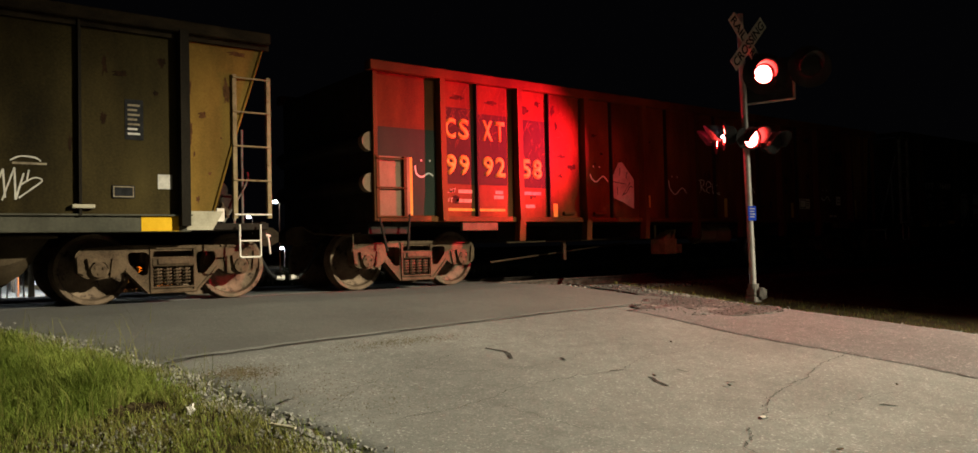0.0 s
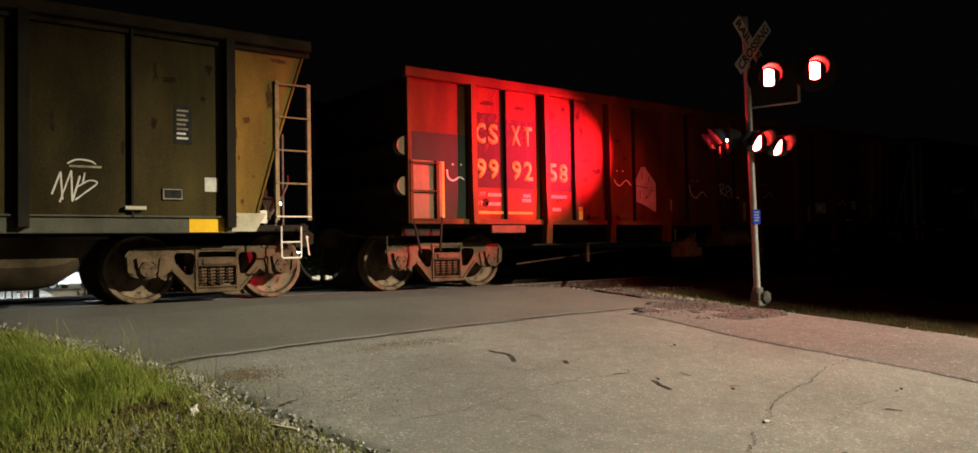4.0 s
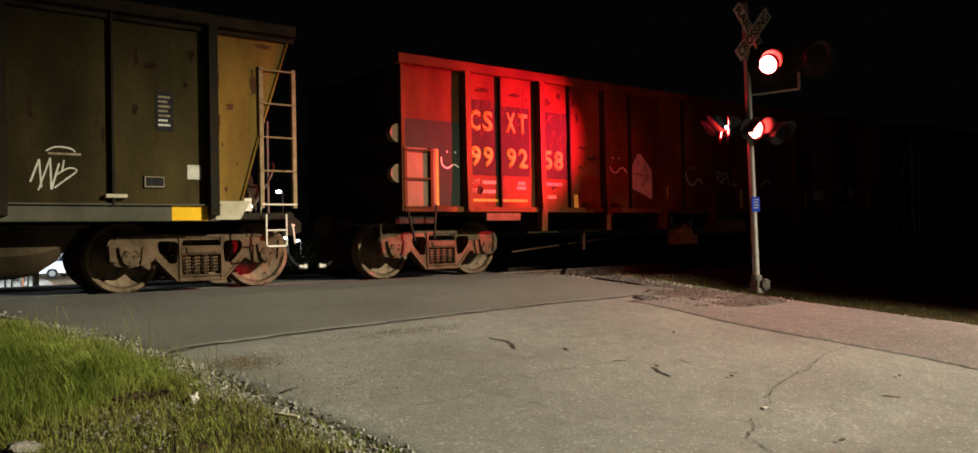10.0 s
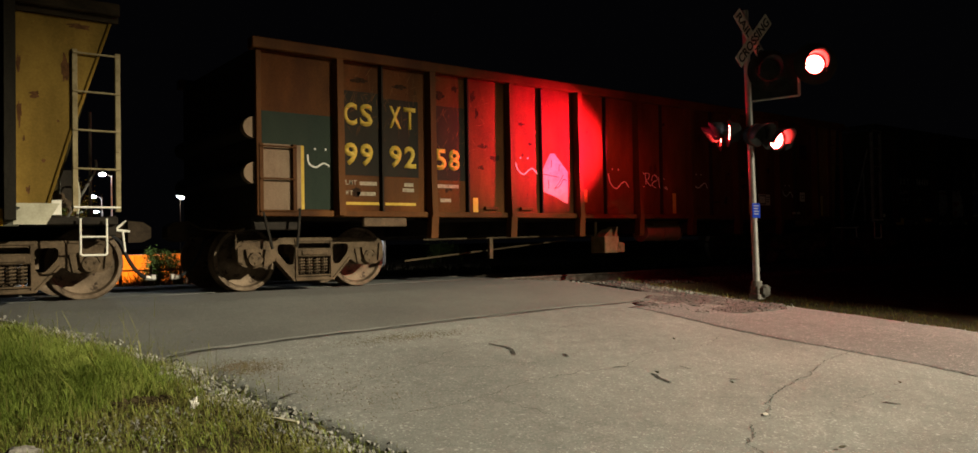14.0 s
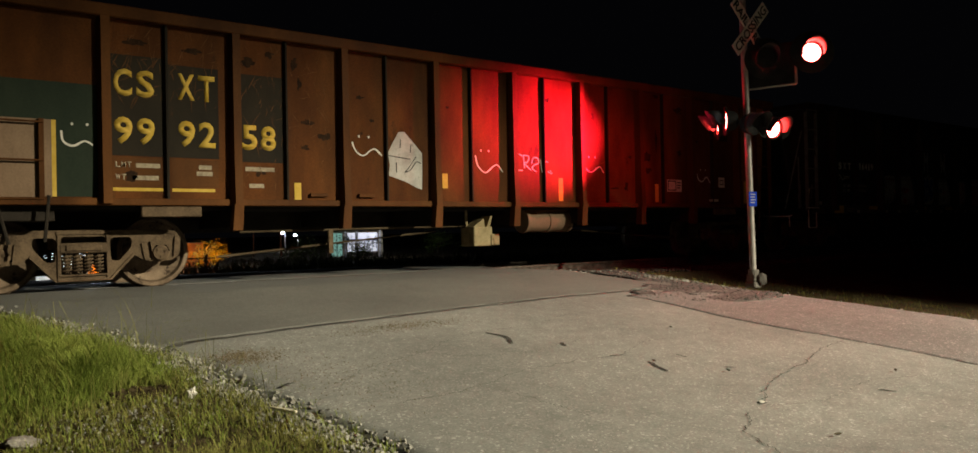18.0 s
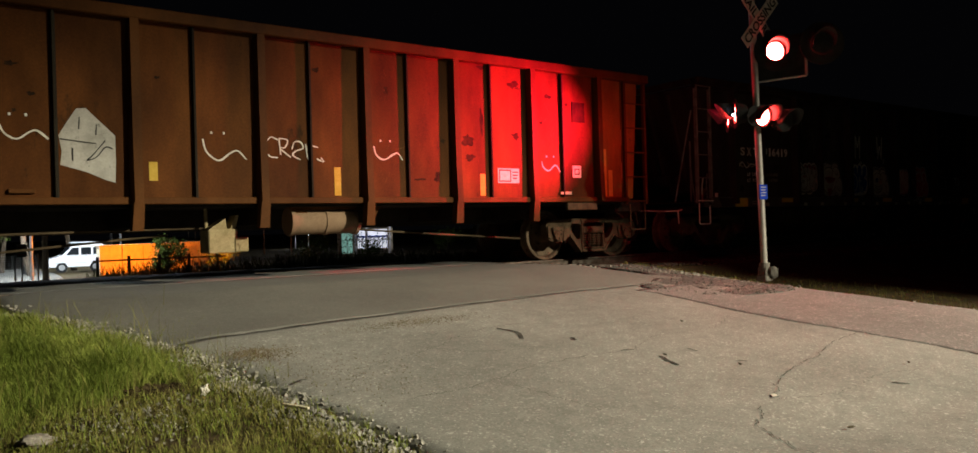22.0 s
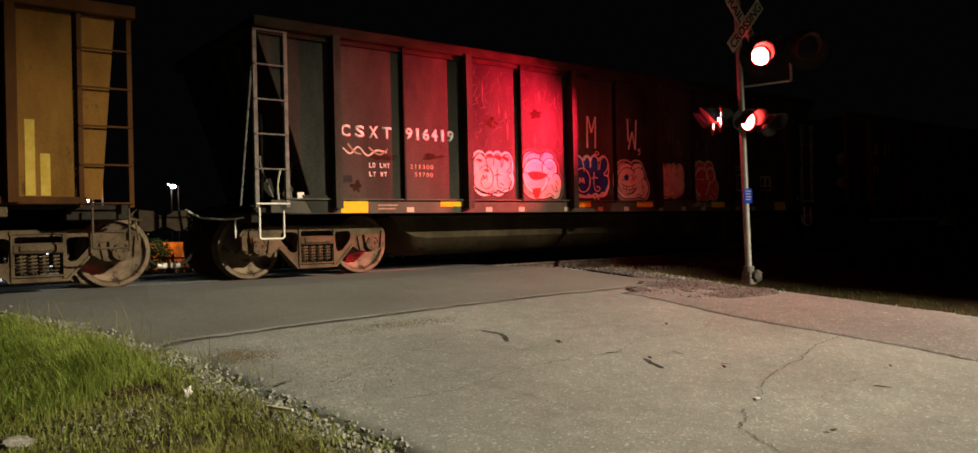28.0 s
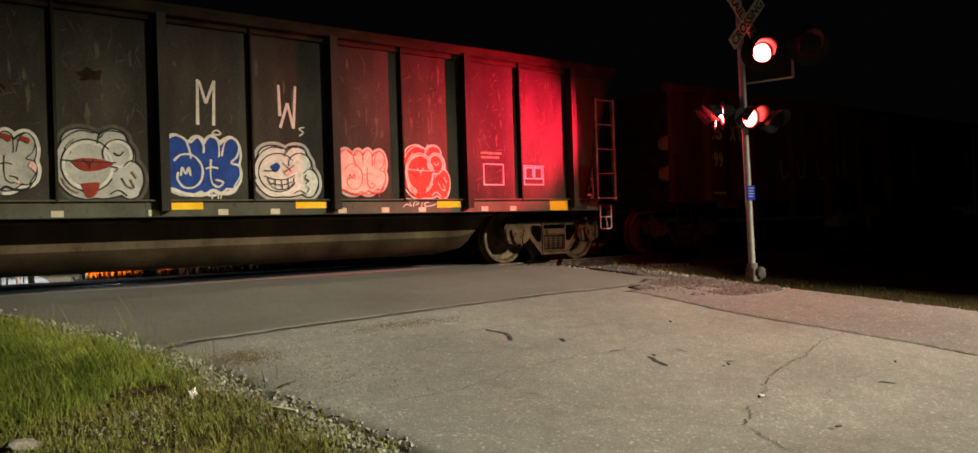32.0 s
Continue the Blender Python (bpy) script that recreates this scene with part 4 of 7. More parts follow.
    ladder(car, left + 0.08, left + 0.55, 1.06, 2.02, NEAR - 0.05, 3, BROWN_RIB, "short grab ladder on the corner")
    ladder(car, right - 0.56, right - 0.02, 1.0, 3.36, NEAR - 0.05, 6, BROWN_RIB)
    stirrup(car, right - 0.45, right - 0.05, 0.52, 1.0, NEAR - 0.03, False, RUST_STEEL)
    for x in (left + 0.1, left + 0.62):
        bm = bmesh.new()
        bent(bm, [(x, NEAR - 0.05, 1.1), (x + 0.12, NEAR - 0.06, 0.6)] if x < left + 0.3 else [(x, NEAR - 0.05, 1.15), (x - 0.05, NEAR - 0.06, 0.62)], 0.02, 6)
        part("hanger_bar", bm, BLACK_STEEL, car)
    # underframe, brake gear
    bm = bmesh.new()
    box(bm, left + 0.2, right - 0.2, -0.28, 0.28, 0.70, 1.06)
    box(bm, left + 0.4, right - 0.6, NEAR + 0.08, -NEAR - 0.08, 1.0, 1.06)
    part("underframe", bm, BLACK_STEEL, car)
    for x in ribs[1:-1]:
        bm = bmesh.new()
        box(bm, x - 0.06, x + 0.06, NEAR + 0.02, -NEAR - 0.02, 0.76, 0.995)
        part("cross_member", bm, BLACK_STEEL, car)
    for x in (0.55, 11.85):
        bm = bmesh.new()
        box(bm, x, x + 0.72, NEAR - 0.03, NEAR + 0.05, 0.90, 1.03, 0.01)
        part("body_bracket", bm, RUST_STEEL, car)
    bm = bmesh.new()
    tube(bm, (6.93, -1.25, 0.80), (7.93, -1.25, 0.80), 0.19, 20)
    for x in (6.88, 7.40, 7.88):
        tube(bm, (x, -1.25, 0.80), (x + 0.06, -1.25, 0.80), 0.205, 20)
    part("air_tank", bm, PALE_TAN, car, "round brown air reservoir with a band", True)
    bm = bmesh.new()
    prism(bm, [(6.85, 1.03), (7.12, 0.94), (7.06, 0.78), (6.95, 0.78)], -1.4, -1.36)
    prism(bm, [(8.3, 1.03), (8.05, 0.94), (8.06, 0.78), (8.15, 0.78)], -1.4, -1.36)
    box(bm, 6.95, 8.15, -1.4, -1.0, 0.96, 1.02)
    part("tank_bracket", bm, BROWN_RIB, car)
    bm = bmesh.new()
    box(bm, 5.74, 6.12, -1.4, -1.02, 0.40, 0.72, 0.012)
    box(bm, 6.08, 6.26, -1.42, -1.12, 0.41, 0.60, 0.012)
    prism(bm, [(5.76, 0.715), (5.98, 0.86), (6.0, 0.715)], -1.35, -1.1)
    prism(bm, [(6.04, 0.715), (6.12, 0.90), (6.16, 0.90), (6.11, 0.715)], -1.35, -1.1)
    tube(bm, (6.17, -1.43, 0.46), (6.17, -1.41, 0.46), 0.04, 10)
    tube(bm, (5.80, -1.1, 0.66), (5.80, -1.1, 1.0), 0.025, 8)
    part("control_valve", bm, LADDER_TAN, car, "boxy brake control valve")
    for p, q in (((1.7, -0.85, 0.36), (5.4, -0.75, 0.66)), ((2.0, -0.95, 0.70), (5.9, -0.95, 0.74)), ((8.2, -0.85, 0.66), (11.4, -0.85, 0.42))):
        bm = bmesh.new()
        tube(bm, p, q, 0.016, 7)
        part("brake_rod", bm, TUB_STEEL, car, "thin steel brake rod")
    bm = bmesh.new()
    box(bm, 3.35, 3.42, -0.97, -0.9, 0.36, 0.72)
    part("rod_hanger", bm, RUST_STEEL, car)
    return car


CAR_A = tub_car(-9.94 - 0.073, GREY_PAINT, (YELLOW_END, YELLOW_END), "grey coal car with ochre end plates and a graffiti tag", LADDER_TAN, DARK_RIB)
CAR_B = rib_car(5.447, "rust-brown ribbed coal car with yellow lettering and chalk scrawls")
CAR_C = tub_car(21.947, COAL_PAINT, (COAL_PAINT, COAL_PAINT), "charcoal coal car with a row of graffiti along its side", LADDER_GREY, COAL_PAINT)
CAR_D = rib_car(37.32, "dark ribbed coal car at the end of view")

# ---------------------------------------------------------------- crossing signal
flash_leaves = []       # added leaves that slide before each lens to make it flash


def signal_head(mast, place, yaw, tilt, first, keyed=True, disc=0.345):
    """A round signal lamp: cup, background disc, hood, lens, and an added two-leaf shade that makes it flash; faces -y
    before it is turned.
    """
    m = Matrix.Translation(place) @ pose(0, 0, 0, tilt, 0, yaw)
    cup = bmesh.new()
    lathe_y(cup, [(0.20, 0.0), (0.20, 0.10), (0.16, 0.15), (0.03, 0.17), (0.012, disc), (0.0, disc), (0.0, 0.155), (0.03, 0.15), (0.10, 0.15), (0.15, 0.1), (0.15, 0.0)], 32)
    ob = part("lamp_housing", cup, BLACK_PAINT, mast, "black round signal background and cup", True)
    ob.matrix_basis = m
    bm = bmesh.new()
    n, rings = 20, []
    for y, r in ((-0.020, 0.172), (-0.32, 0.182)):
        rings.append([bm.verts.new((r * math.cos(a), y if y > -0.1 else y * (0.55 + 0.45 * math.sin(a)), r * math.sin(a))) for a in (math.pi * (-0.12 + 1.24 * i / n) for i in range(n + 1))])
    for i in range(n):
        bm.faces.new((rings[0][i], rings[0][i + 1], rings[1][i + 1], rings[1][i]))
    hood = part("hood", bm, HOOD_GREY, mast, "black sheet metal visor", True)
    hood.matrix_basis = m
    sol = hood.modifiers.new("sheet", "SOLIDIFY")
    sol.thickness = 0.004
    bm = bmesh.new()
    lathe_y(bm, [(0.005, 0.0), (0.008, 0.06), (0.018, 0.11), (0.032, 0.145), (0.06, 0.145), (0.06, 0.0)], 28)
    lens = part("lens", bm, RED_GLOW if keyed else BLACK_PAINT, mast, "glowing red lens", True)
    lens.matrix_basis = m
    if keyed:
        for s in (-1, 1):
            bm = bmesh.new()
            prism(bm, [(-s * 0.004, -0.172), *[(s * 0.172 * math.sin(a), -0.172 * math.cos(a)) for a in (math.pi * i / 12 for i in range(1, 12))], (-s * 0.004, 0.172)], -0.017, -0.012)
            half = part("flash_leaf", bm, BLACK_PAINT, mast, "added dark leaf that slides over the lens to make it flash")
            half.matrix_basis = m
            flash_leaves.append((half, m, s * 0.170, first))
    return ob


signal = thing("crossing_signal", SIGNAL, "aluminium crossing signal mast with a crossbuck and red flashing lamps", "crossing signal")


def on_mast(x, y, z):
    return Vector((x, y, z)) - SIGNAL


bm = bmesh.new()
tube(bm, (0, 0, 0.12), (-0.06, 0.07, 4.78), 0.055, 16)
part("mast", bm, ALUMINIUM, signal, "grey metal pole", True)
bm = bmesh.new()
box(bm, -0.10, 0.10, -0.10, 0.10, 0.0, 0.10, 0.02)
box(bm, -0.085, 0.085, -0.085, 0.085, 0.10, 0.16, 0.015)
tube(bm, (0, 0, 0.1), (0, 0, 0.30), 0.085, 14)
for sx in (-1, 1):
    for sy in (-1, 1):
        tube(bm, (sx * 0.065, sy * 0.065, 0.1), (sx * 0.065, sy * 0.065, 0.22), 0.018, 6)
part("mast_base", bm, CONCRETE, signal, "cast base with anchor bolts")
bm = bmesh.new()
lathe_y(bm, [(-0.17, 0.0), (-0.17, 0.035), (-0.16, 0.075), (-0.14, 0.10), (-0.09, 0.105), (-0.08, 0.09), (-0.05, 0.0)], 14)
for k in range(4):
    tube(bm, (0.085 * math.cos(k * 1.571 + 0.7), -0.15, 0.085 * math.sin(k * 1.571 + 0.7)), (0.085 * math.cos(k * 1.571 + 0.7), -0.165, 0.085 * math.sin(k * 1.571 + 0.7)), 0.012, 6)
part("junction_box", bm, surf("dirty_casting", (0.06, 0.055, 0.047), (0.13, 0.12, 0.105), 7, 0.8, 0.2, 0.3), signal, "dirty round junction cover at the base", True).location = (0.06, 0, 0.14)

# crossbuck, turned towards the oncoming road
FACE = -44.0
cross = new("crossbuck")
cross.parent = signal
cross.matrix_basis = Matrix.Translation((-0.074, -0.065, 4.25)) @ pose(0, 0, 0, 0, 0, -4)
cross["label"] = "white crossing boards with black lettering"
for turn, word, y in ((46, "CROSSING", -0.03), (-46, "RAIL", -0.015)):
    bm = bmesh.new()
    box(bm, -0.57, 0.57, -0.006, 0.006, -0.108, 0.108, 0.003)
    ob = part("board", bm, SIGN_WHITE, cross)
    ob.matrix_basis = Matrix.Translation((0, y, 0)) @ pose(0, 0, 0, 0, -turn, 0)
    if word == "RAIL":
        letters("lettering", "RAIL", -0.525, -0.075, 0.15, SIGN_BLACK, ob, -0.007, 0.42)
        letters("lettering", "ROAD", 0.13, -0.075, 0.15, SIGN_BLACK, ob, -0.007, 0.40)
    else:
        letters("lettering", word, -0.525, -0.075, 0.15, SIGN_BLACK, ob, -0.007, 1.05)

# upper pair of lamps on its arm, with the square panel behind
bm = bmesh.new()
bent(bm, [on_mast(11.25, 7.6, 3.36), on_mast(11.45, 7.45, 3.40), on_mast(11.92, 6.90, 3.44)], 0.028, 10)
bent(bm, [on_mast(11.04, 7.72, 2.38), on_mast(11.3, 7.66, 2.36), on_mast(11.56, 7.38, 2.30)], 0.028, 10)
bent(bm, [on_mast(11.25, 7.62, 2.37), on_mast(11.44, 8.08, 2.37)], 0.028, 10)
bent(bm, [on_mast(11.27, 7.54, 2.34), on_mast(11.20, 7.47, 2.33), on_mast(11.16, 7.44, 2.31)], 0.028, 10)
part("cross_arm", bm, BLACK_PAINT, signal, "black lamp arms")
bm = bmesh.new()
a, b = on_mast(11.30, 7.62, 2.90), on_mast(11.74, 7.00, 2.95)
d = (b - a).normalized()
nrm = Vector((-d.y, d.x, 0)) * 0.012
up = Vector((0, 0, 0.70))
vs = [bm.verts.new(p + q) for q in (nrm, -nrm) for p in (a, b, b + up, a + up)]
for q in ((0, 1, 2, 3), (7, 6, 5, 4), (0, 4, 5, 1), (1, 5, 6, 2), (2, 6, 7, 3), (3, 7, 4, 0)):
    bm.faces.new([vs[i] for i in q])
part("back_panel", bm, BLACK_PAINT, signal, "square dark sign panel seen from behind")
bm = bmesh.new()
tube(bm, b - nrm * 2, b + up - nrm * 2, 0.022, 6)
tube(bm, a - nrm * 2, b - nrm * 2, 0.018, 6)
part("panel_frame", bm, ALUMINIUM, signal, "pale metal edge of the panel")
signal_head(signal, on_mast(11.427, 7.338, 3.387), FACE, -2, True)
signal_head(signal, on_mast(11.818, 6.759, 3.437), FACE, -2, False)
signal_head(signal, on_mast(11.077, 7.362, 2.299), -14, 6, True, True, 0.19)
signal_head(signal, on_mast(11.483, 7.255, 2.241), -14, 6, False, True, 0.19)
# the pair that faces the track; their beams fall on the train
signal_head(signal, on_mast(10.90, 7.78, 2.38), 180 + 46.5, 0, True, True, 0.24)
signal_head(signal, on_mast(11.30, 8.22, 2.38), 180 + 45, 0, False, True, 0.24)
# the small white tell-tale on the back of the first of them
bm = bmesh.new()
lathe_y(bm, [(-0.012, 0.0), (-0.008, 0.018), (0.0, 0.022), (0.02, 0.022), (0.02, 0.0)], 12)
m = Matrix.Translation(on_mast(10.650, 7.622, 2.325)) @ pose(0, 0, 0, 0, 0, -55)
part("tell_tale", bm, WHITE_GLOW, signal, "small white tell-tale light", True).matrix_basis = m
bm = bmesh.new()
tube(bm, (0, 0.021, 0), (0.0, 0.22, 0), 0.024, 10)
part("tell_tale_tube", bm, BLACK_PAINT, signal).matrix_basis = m
# added leaves cover the tell-tale so that it flashes too
for s in (-1, 1):
    bm = bmesh.new()
    box(bm, min(-s * 0.002, s * 0.03), max(-s * 0.002, s * 0.03), -0.03 - s * 0.001, -0.026 - s * 0.001, -0.03, 0.03)
    half = part("flash_leaf", bm, BLACK_PAINT, signal, "added dark leaf that slides over the tell-tale to make it flash")
    half.matrix_basis = m
    flash_leaves.append((half, m, s * 0.032, True))
bm = bmesh.new()
c = on_mast(11.24, 7.53, 1.09)
box(bm, c.x - 0.10, c.x + 0.12, c.y - 0.012, c.y, c.z - 0.12, c.z + 0.12, 0.003)
bs = part("notice", bm, SIGN_BLUE, signal, "small blue notice plate with unreadable lines")
bm = bmesh.new()
for k in range(4):
    box(bm, c.x - 0.06, c.x + 0.08 - 0.02 * (k % 2), c.y - 0.016, c.y - 0.0125, c.z + 0.07 - k * 0.045, c.z + 0.085 - k * 0.045)
part("notice_lines", bm, SIGN_WHITE, bs)

# ---------------------------------------------------------------- lettering, plates and graffiti on the cars
SKIN = NEAR - 0.001     # paint lies on the side sheets


WORN_PAINT = surf("worn_bare_patch", (0.010, 0.006, 0.0035), (0.034, 0.018, 0.009), 9, 0.8, 0, 0.2, 1.5)


DUST = surf("pale_scuff", (0.05, 0.045, 0.033), (0.10, 0.09, 0.066), 10, 0.8, 0, 0.1, 1.5)


def discs(name, circles, material, parent, y, grow=0.0):
    """One sprayed patch with a lobed outline: the hull of round lobes (x, z, rx, rz) seen from their middle."""
    cx, cz = sum(c[0] for c in circles) / len(circles), sum(c[1] for c in circles) / len(circles)
    pts = []
    for i in range(96):
        a = 2 * math.pi * i / 96
        u, v = math.cos(a), math.sin(a)
        far = 0.02
        for x, z, rx, rz in circles:
            rx, rz = rx + grow, rz + grow
            p, q = (cx - x) / rx, (cz - z) / rz
            du, dv = u / rx, v / rz
            aa, bb, cc = du * du + dv * dv, 2 * (p * du + q * dv), p * p + q * q - 1
            root = bb * bb - 4 * aa * cc
            if root > 0:
                far = max(far, (-bb + math.sqrt(root)) / (2 * aa))
        far *= 1 + 0.015 * noise.noise((u * 4 + cx, v * 4 + cz, 3))
        pts.append((cx + far * u, cz + far * v))
    bm = bmesh.new()
    prism(bm, pts, y, y - 0.002)
    return part(name, bm, material, parent)


def swirl(name, tag, box_of, lines, width, material, y):
    """Sprayed strokes given in parts of the tag's width and height."""
    x0, x1, z0, z1 = box_of
    for k, pts in enumerate(lines):
        stroke(name, [(x0 + (x1 - x0) * u, z0 + (z1 - z0) * v) for u, v in pts], width, material, tag, y - 0.0006 * k)


def ring_of(u, v, ru, rv, n=14, a0=0.0, a1=360.0):
    return [(u + ru * math.cos(radians(a0 + (a1 - a0) * i / n)), v + rv * math.sin(radians(a0 + (a1 - a0) * i / n))) for i in range(n + 1)]


LETTER_LINES = [
    [(0.02, 0.30), (0.0, 0.55), (0.03, 0.82), (0.16, 0.97), (0.29, 0.92), (0.35, 0.72), (0.36, 0.60)],
    [(0.36, 0.86), (0.45, 0.96), (0.52, 0.84), (0.52, 0.70)],
    [(0.53, 0.86), (0.60, 0.98), (0.70, 0.93), (0.72, 0.72), (0.71, 0.64)],
    [(0.75, 0.66), (0.80, 0.90), (0.90, 0.97), (0.98, 0.84), (0.95, 0.66), (0.87, 0.55), (0.97, 0.50), (0.99, 0.34), (0.90, 0.14)],
    [(0.15, 0.56), (0.24, 0.66), (0.38, 0.66), (0.49, 0.50), (0.49, 0.28), (0.40, 0.14), (0.27, 0.13), (0.19, 0.26), (0.20, 0.38)],
    [(0.23, 0.32), (0.25, 0.45), (0.29, 0.35), (0.33, 0.45), (0.35, 0.32)],
    [(0.61, 0.60), (0.60, 0.36), (0.62, 0.20), (0.70, 0.14), (0.76, 0.22), (0.66, 0.26)],
    [(0.54, 0.44), (0.62, 0.47), (0.70, 0.45)],
]
FOOT_LINE = [(0.02, 0.14), (0.14, 0.09), (0.26, 0.03), (0.42, 0.0), (0.55, 0.03), (0.62, 0.08), (0.74, 0.03), (0.88, 0.06), (0.94, 0.16)]


def bubble_tag(car, x0, x1, z0, z1, fill, line, seed, halo=None, inner=None, bold=0.022):
    """Fat bubble letters: a halo, a lobed fill, thick outer strokes and thin inner ones."""
    rnd = random.Random(seed)
    w, h = x1 - x0, z1 - z0
    shape = [(x0 + w * u, z0 + h * v, w * ru, h * rv) for u, v, ru, rv in ((0.17, 0.62, 0.17, 0.35), (0.44, 0.72, 0.11, 0.24), (0.63, 0.70, 0.11, 0.28), (0.86, 0.70, 0.13, 0.27), (0.30, 0.32, 0.28, 0.30), (0.62, 0.30, 0.22, 0.28), (0.86, 0.36, 0.13, 0.24))]
    tag = new("graffiti")
    tag.parent = car
    tag["label"] = "sprayed bubble lettering"
    y = SKIN
    if halo:
        discs("halo", shape, halo, tag, y, 0.05)
        y -= 0.003
    discs("outline", shape, line, tag, y, bold)
    y -= 0.003
    discs("fill", shape, fill, tag, y)
    y -= 0.003
    swirl("line", tag, (x0, x1, z0, z1), LETTER_LINES, bold, inner or line, y)
    swirl("line", tag, (x0, x1, z0, z1), [FOOT_LINE], bold * 1.9, inner or line, y - 0.006)
    for k in range(3):
        u = rnd.uniform(0.2, 0.85)
        swirl("drip", tag, (x0, x1, z0, z1), [[(u, 0.05), (u + 0.01, -0.02), (u, -0.06)]], bold * 0.8, inner or line, y - 0.008)
    return tag, y - 0.009


def face_tag(car, x0, x1, z0, z1, fill, line, mouth, halo=None, rim=None, grin=False):
    """A rounded bubble letter with a ring and a coloured lens shape in it."""
    w, h = x1 - x0, z1 - z0
    frame_of = (x0, x1, z0, z1)
    tag = new("graffiti")
    tag.parent = car
    tag["label"] = "sprayed bubble letter with a ring and coloured strokes"
    shape = [(x0 + w * u, z0 + h * v, w * ru, h * rv) for u, v, ru, rv in ((0.34, 0.48, 0.34, 0.48), (0.30, 0.80, 0.22, 0.18), (0.66, 0.84, 0.16, 0.15), (0.72, 0.62, 0.18, 0.22), (0.84, 0.28, 0.16, 0.28), (0.52, 0.20, 0.30, 0.19))]
    y = SKIN
    if halo:
        discs("halo", shape, halo, tag, y, 0.06)
        y -= 0.003
    discs("outline", shape, line, tag, y, 0.02)
    y -= 0.003
    discs("fill", shape, fill, tag, y)
    y -= 0.003
    swirl("rim", tag, frame_of, [ring_of(0.37, 0.47, 0.27, 0.33, 18), ring_of(0.71, 0.64, 0.15, 0.18, 12)], 0.04, rim or CHALK, y)
    y -= 0.003
    swirl("line", tag, frame_of, [ring_of(0.37, 0.47, 0.30, 0.37, 16, 40, 330), ring_of(0.71, 0.64, 0.18, 0.215, 10, -30, 200), [(0.47, 0.78), (0.50, 0.92), (0.55, 1.0)], [(0.50, 0.86), (0.60, 0.97), (0.78, 0.94), (0.83, 0.80)],
                                  [(0.76, 0.46), (0.86, 0.55), (0.98, 0.44), (1.0, 0.24), (0.94, 0.06)], [(0.03, 0.34), (0.0, 0.55), (0.10, 0.82), (0.28, 0.96), (0.44, 0.93)], [(0.60, 0.06), (0.70, 0.12), (0.80, 0.04)]], 0.018, line, y)
    y -= 0.005
    if grin:
        blot("spot", [(x0 + w * u, z0 + h * v) for u, v in ((0.24, 0.58), (0.34, 0.66), (0.40, 0.58), (0.33, 0.48))], SPRAY_BLUE, tag, y)
        blot("spot", [(x0 + w * u, z0 + h * v) for u, v in ((0.44, 0.52), (0.56, 0.60), (0.60, 0.48), (0.50, 0.42))], SPRAY_PINK, tag, y)
        swirl("line", tag, frame_of, [[(0.16, 0.40), (0.30, 0.34), (0.48, 0.34), (0.62, 0.42)], [(0.20, 0.36), (0.28, 0.18), (0.44, 0.14), (0.58, 0.24), (0.61, 0.38)], [(0.22, 0.27), (0.42, 0.23), (0.60, 0.30)], [(0.31, 0.34), (0.32, 0.17)], [(0.41, 0.34), (0.42, 0.14)], [(0.51, 0.35), (0.52, 0.19)],
                                      [(0.14, 0.50), (0.36, 0.50)], [(0.44, 0.66), (0.56, 0.50)], [(0.46, 0.48), (0.62, 0.62)], [(0.80, 0.44), (0.78, 0.36), (0.84, 0.32), (0.79, 0.26)], [(0.80, 0.22), (0.84, 0.14), (0.79, 0.08)]], 0.014, line, y - 0.003)
        return tag
    blot("mouth", [(x0 + w * u, z0 + h * v) for u, v in ((0.17, 0.53), (0.30, 0.57), (0.50, 0.56), (0.65, 0.50), (0.50, 0.41), (0.30, 0.40))], mouth, tag, y)
    blot("mark", [(x0 + w * u, z0 + h * v) for u, v in ((0.28, 0.21), (0.40, 0.23), (0.49, 0.21), (0.43, 0.04), (0.34, 0.03))], mouth, tag, y)
    swirl("line", tag, frame_of, [[(0.08, 0.54), (0.36, 0.52), (0.68, 0.52)], [(0.30, 0.56), (0.37, 0.49), (0.44, 0.57)], [(0.38, 0.50), (0.38, 0.42)], [(0.62, 0.46), (0.70, 0.44), (0.66, 0.38)], [(0.74, 0.30), (0.80, 0.18), (0.88, 0.16), (0.84, 0.28)], [(0.66, 0.66), (0.72, 0.62), (0.77, 0.68)]], 0.014, line, y - 0.003)
    swirl("shading", tag, frame_of, [[(0.08, 0.30), (0.14, 0.16), (0.26, 0.08)], [(0.86, 0.40), (0.92, 0.30)], [(0.12, 0.70), (0.22, 0.84)]], 0.03, SPRAY_SILVER if fill is not SPRAY_SILVER else FADED, y - 0.006)
    return tag


def spaced(text, x, z, height, material, car, y, width, gap):
    """Stencilled characters, one by one, with gaps between them."""
    w = (width - gap * (len(text) - 1)) / len(text)
    for k, ch in enumerate(text):
        if ch == " ":
            continue
        thin = 0.45 if ch == "1" else 1.0
        letters("lettering", ch, x + k * (w + gap) + w * (1 - thin) / 2, z, height, material, car, y, w * thin, bold=0.03)


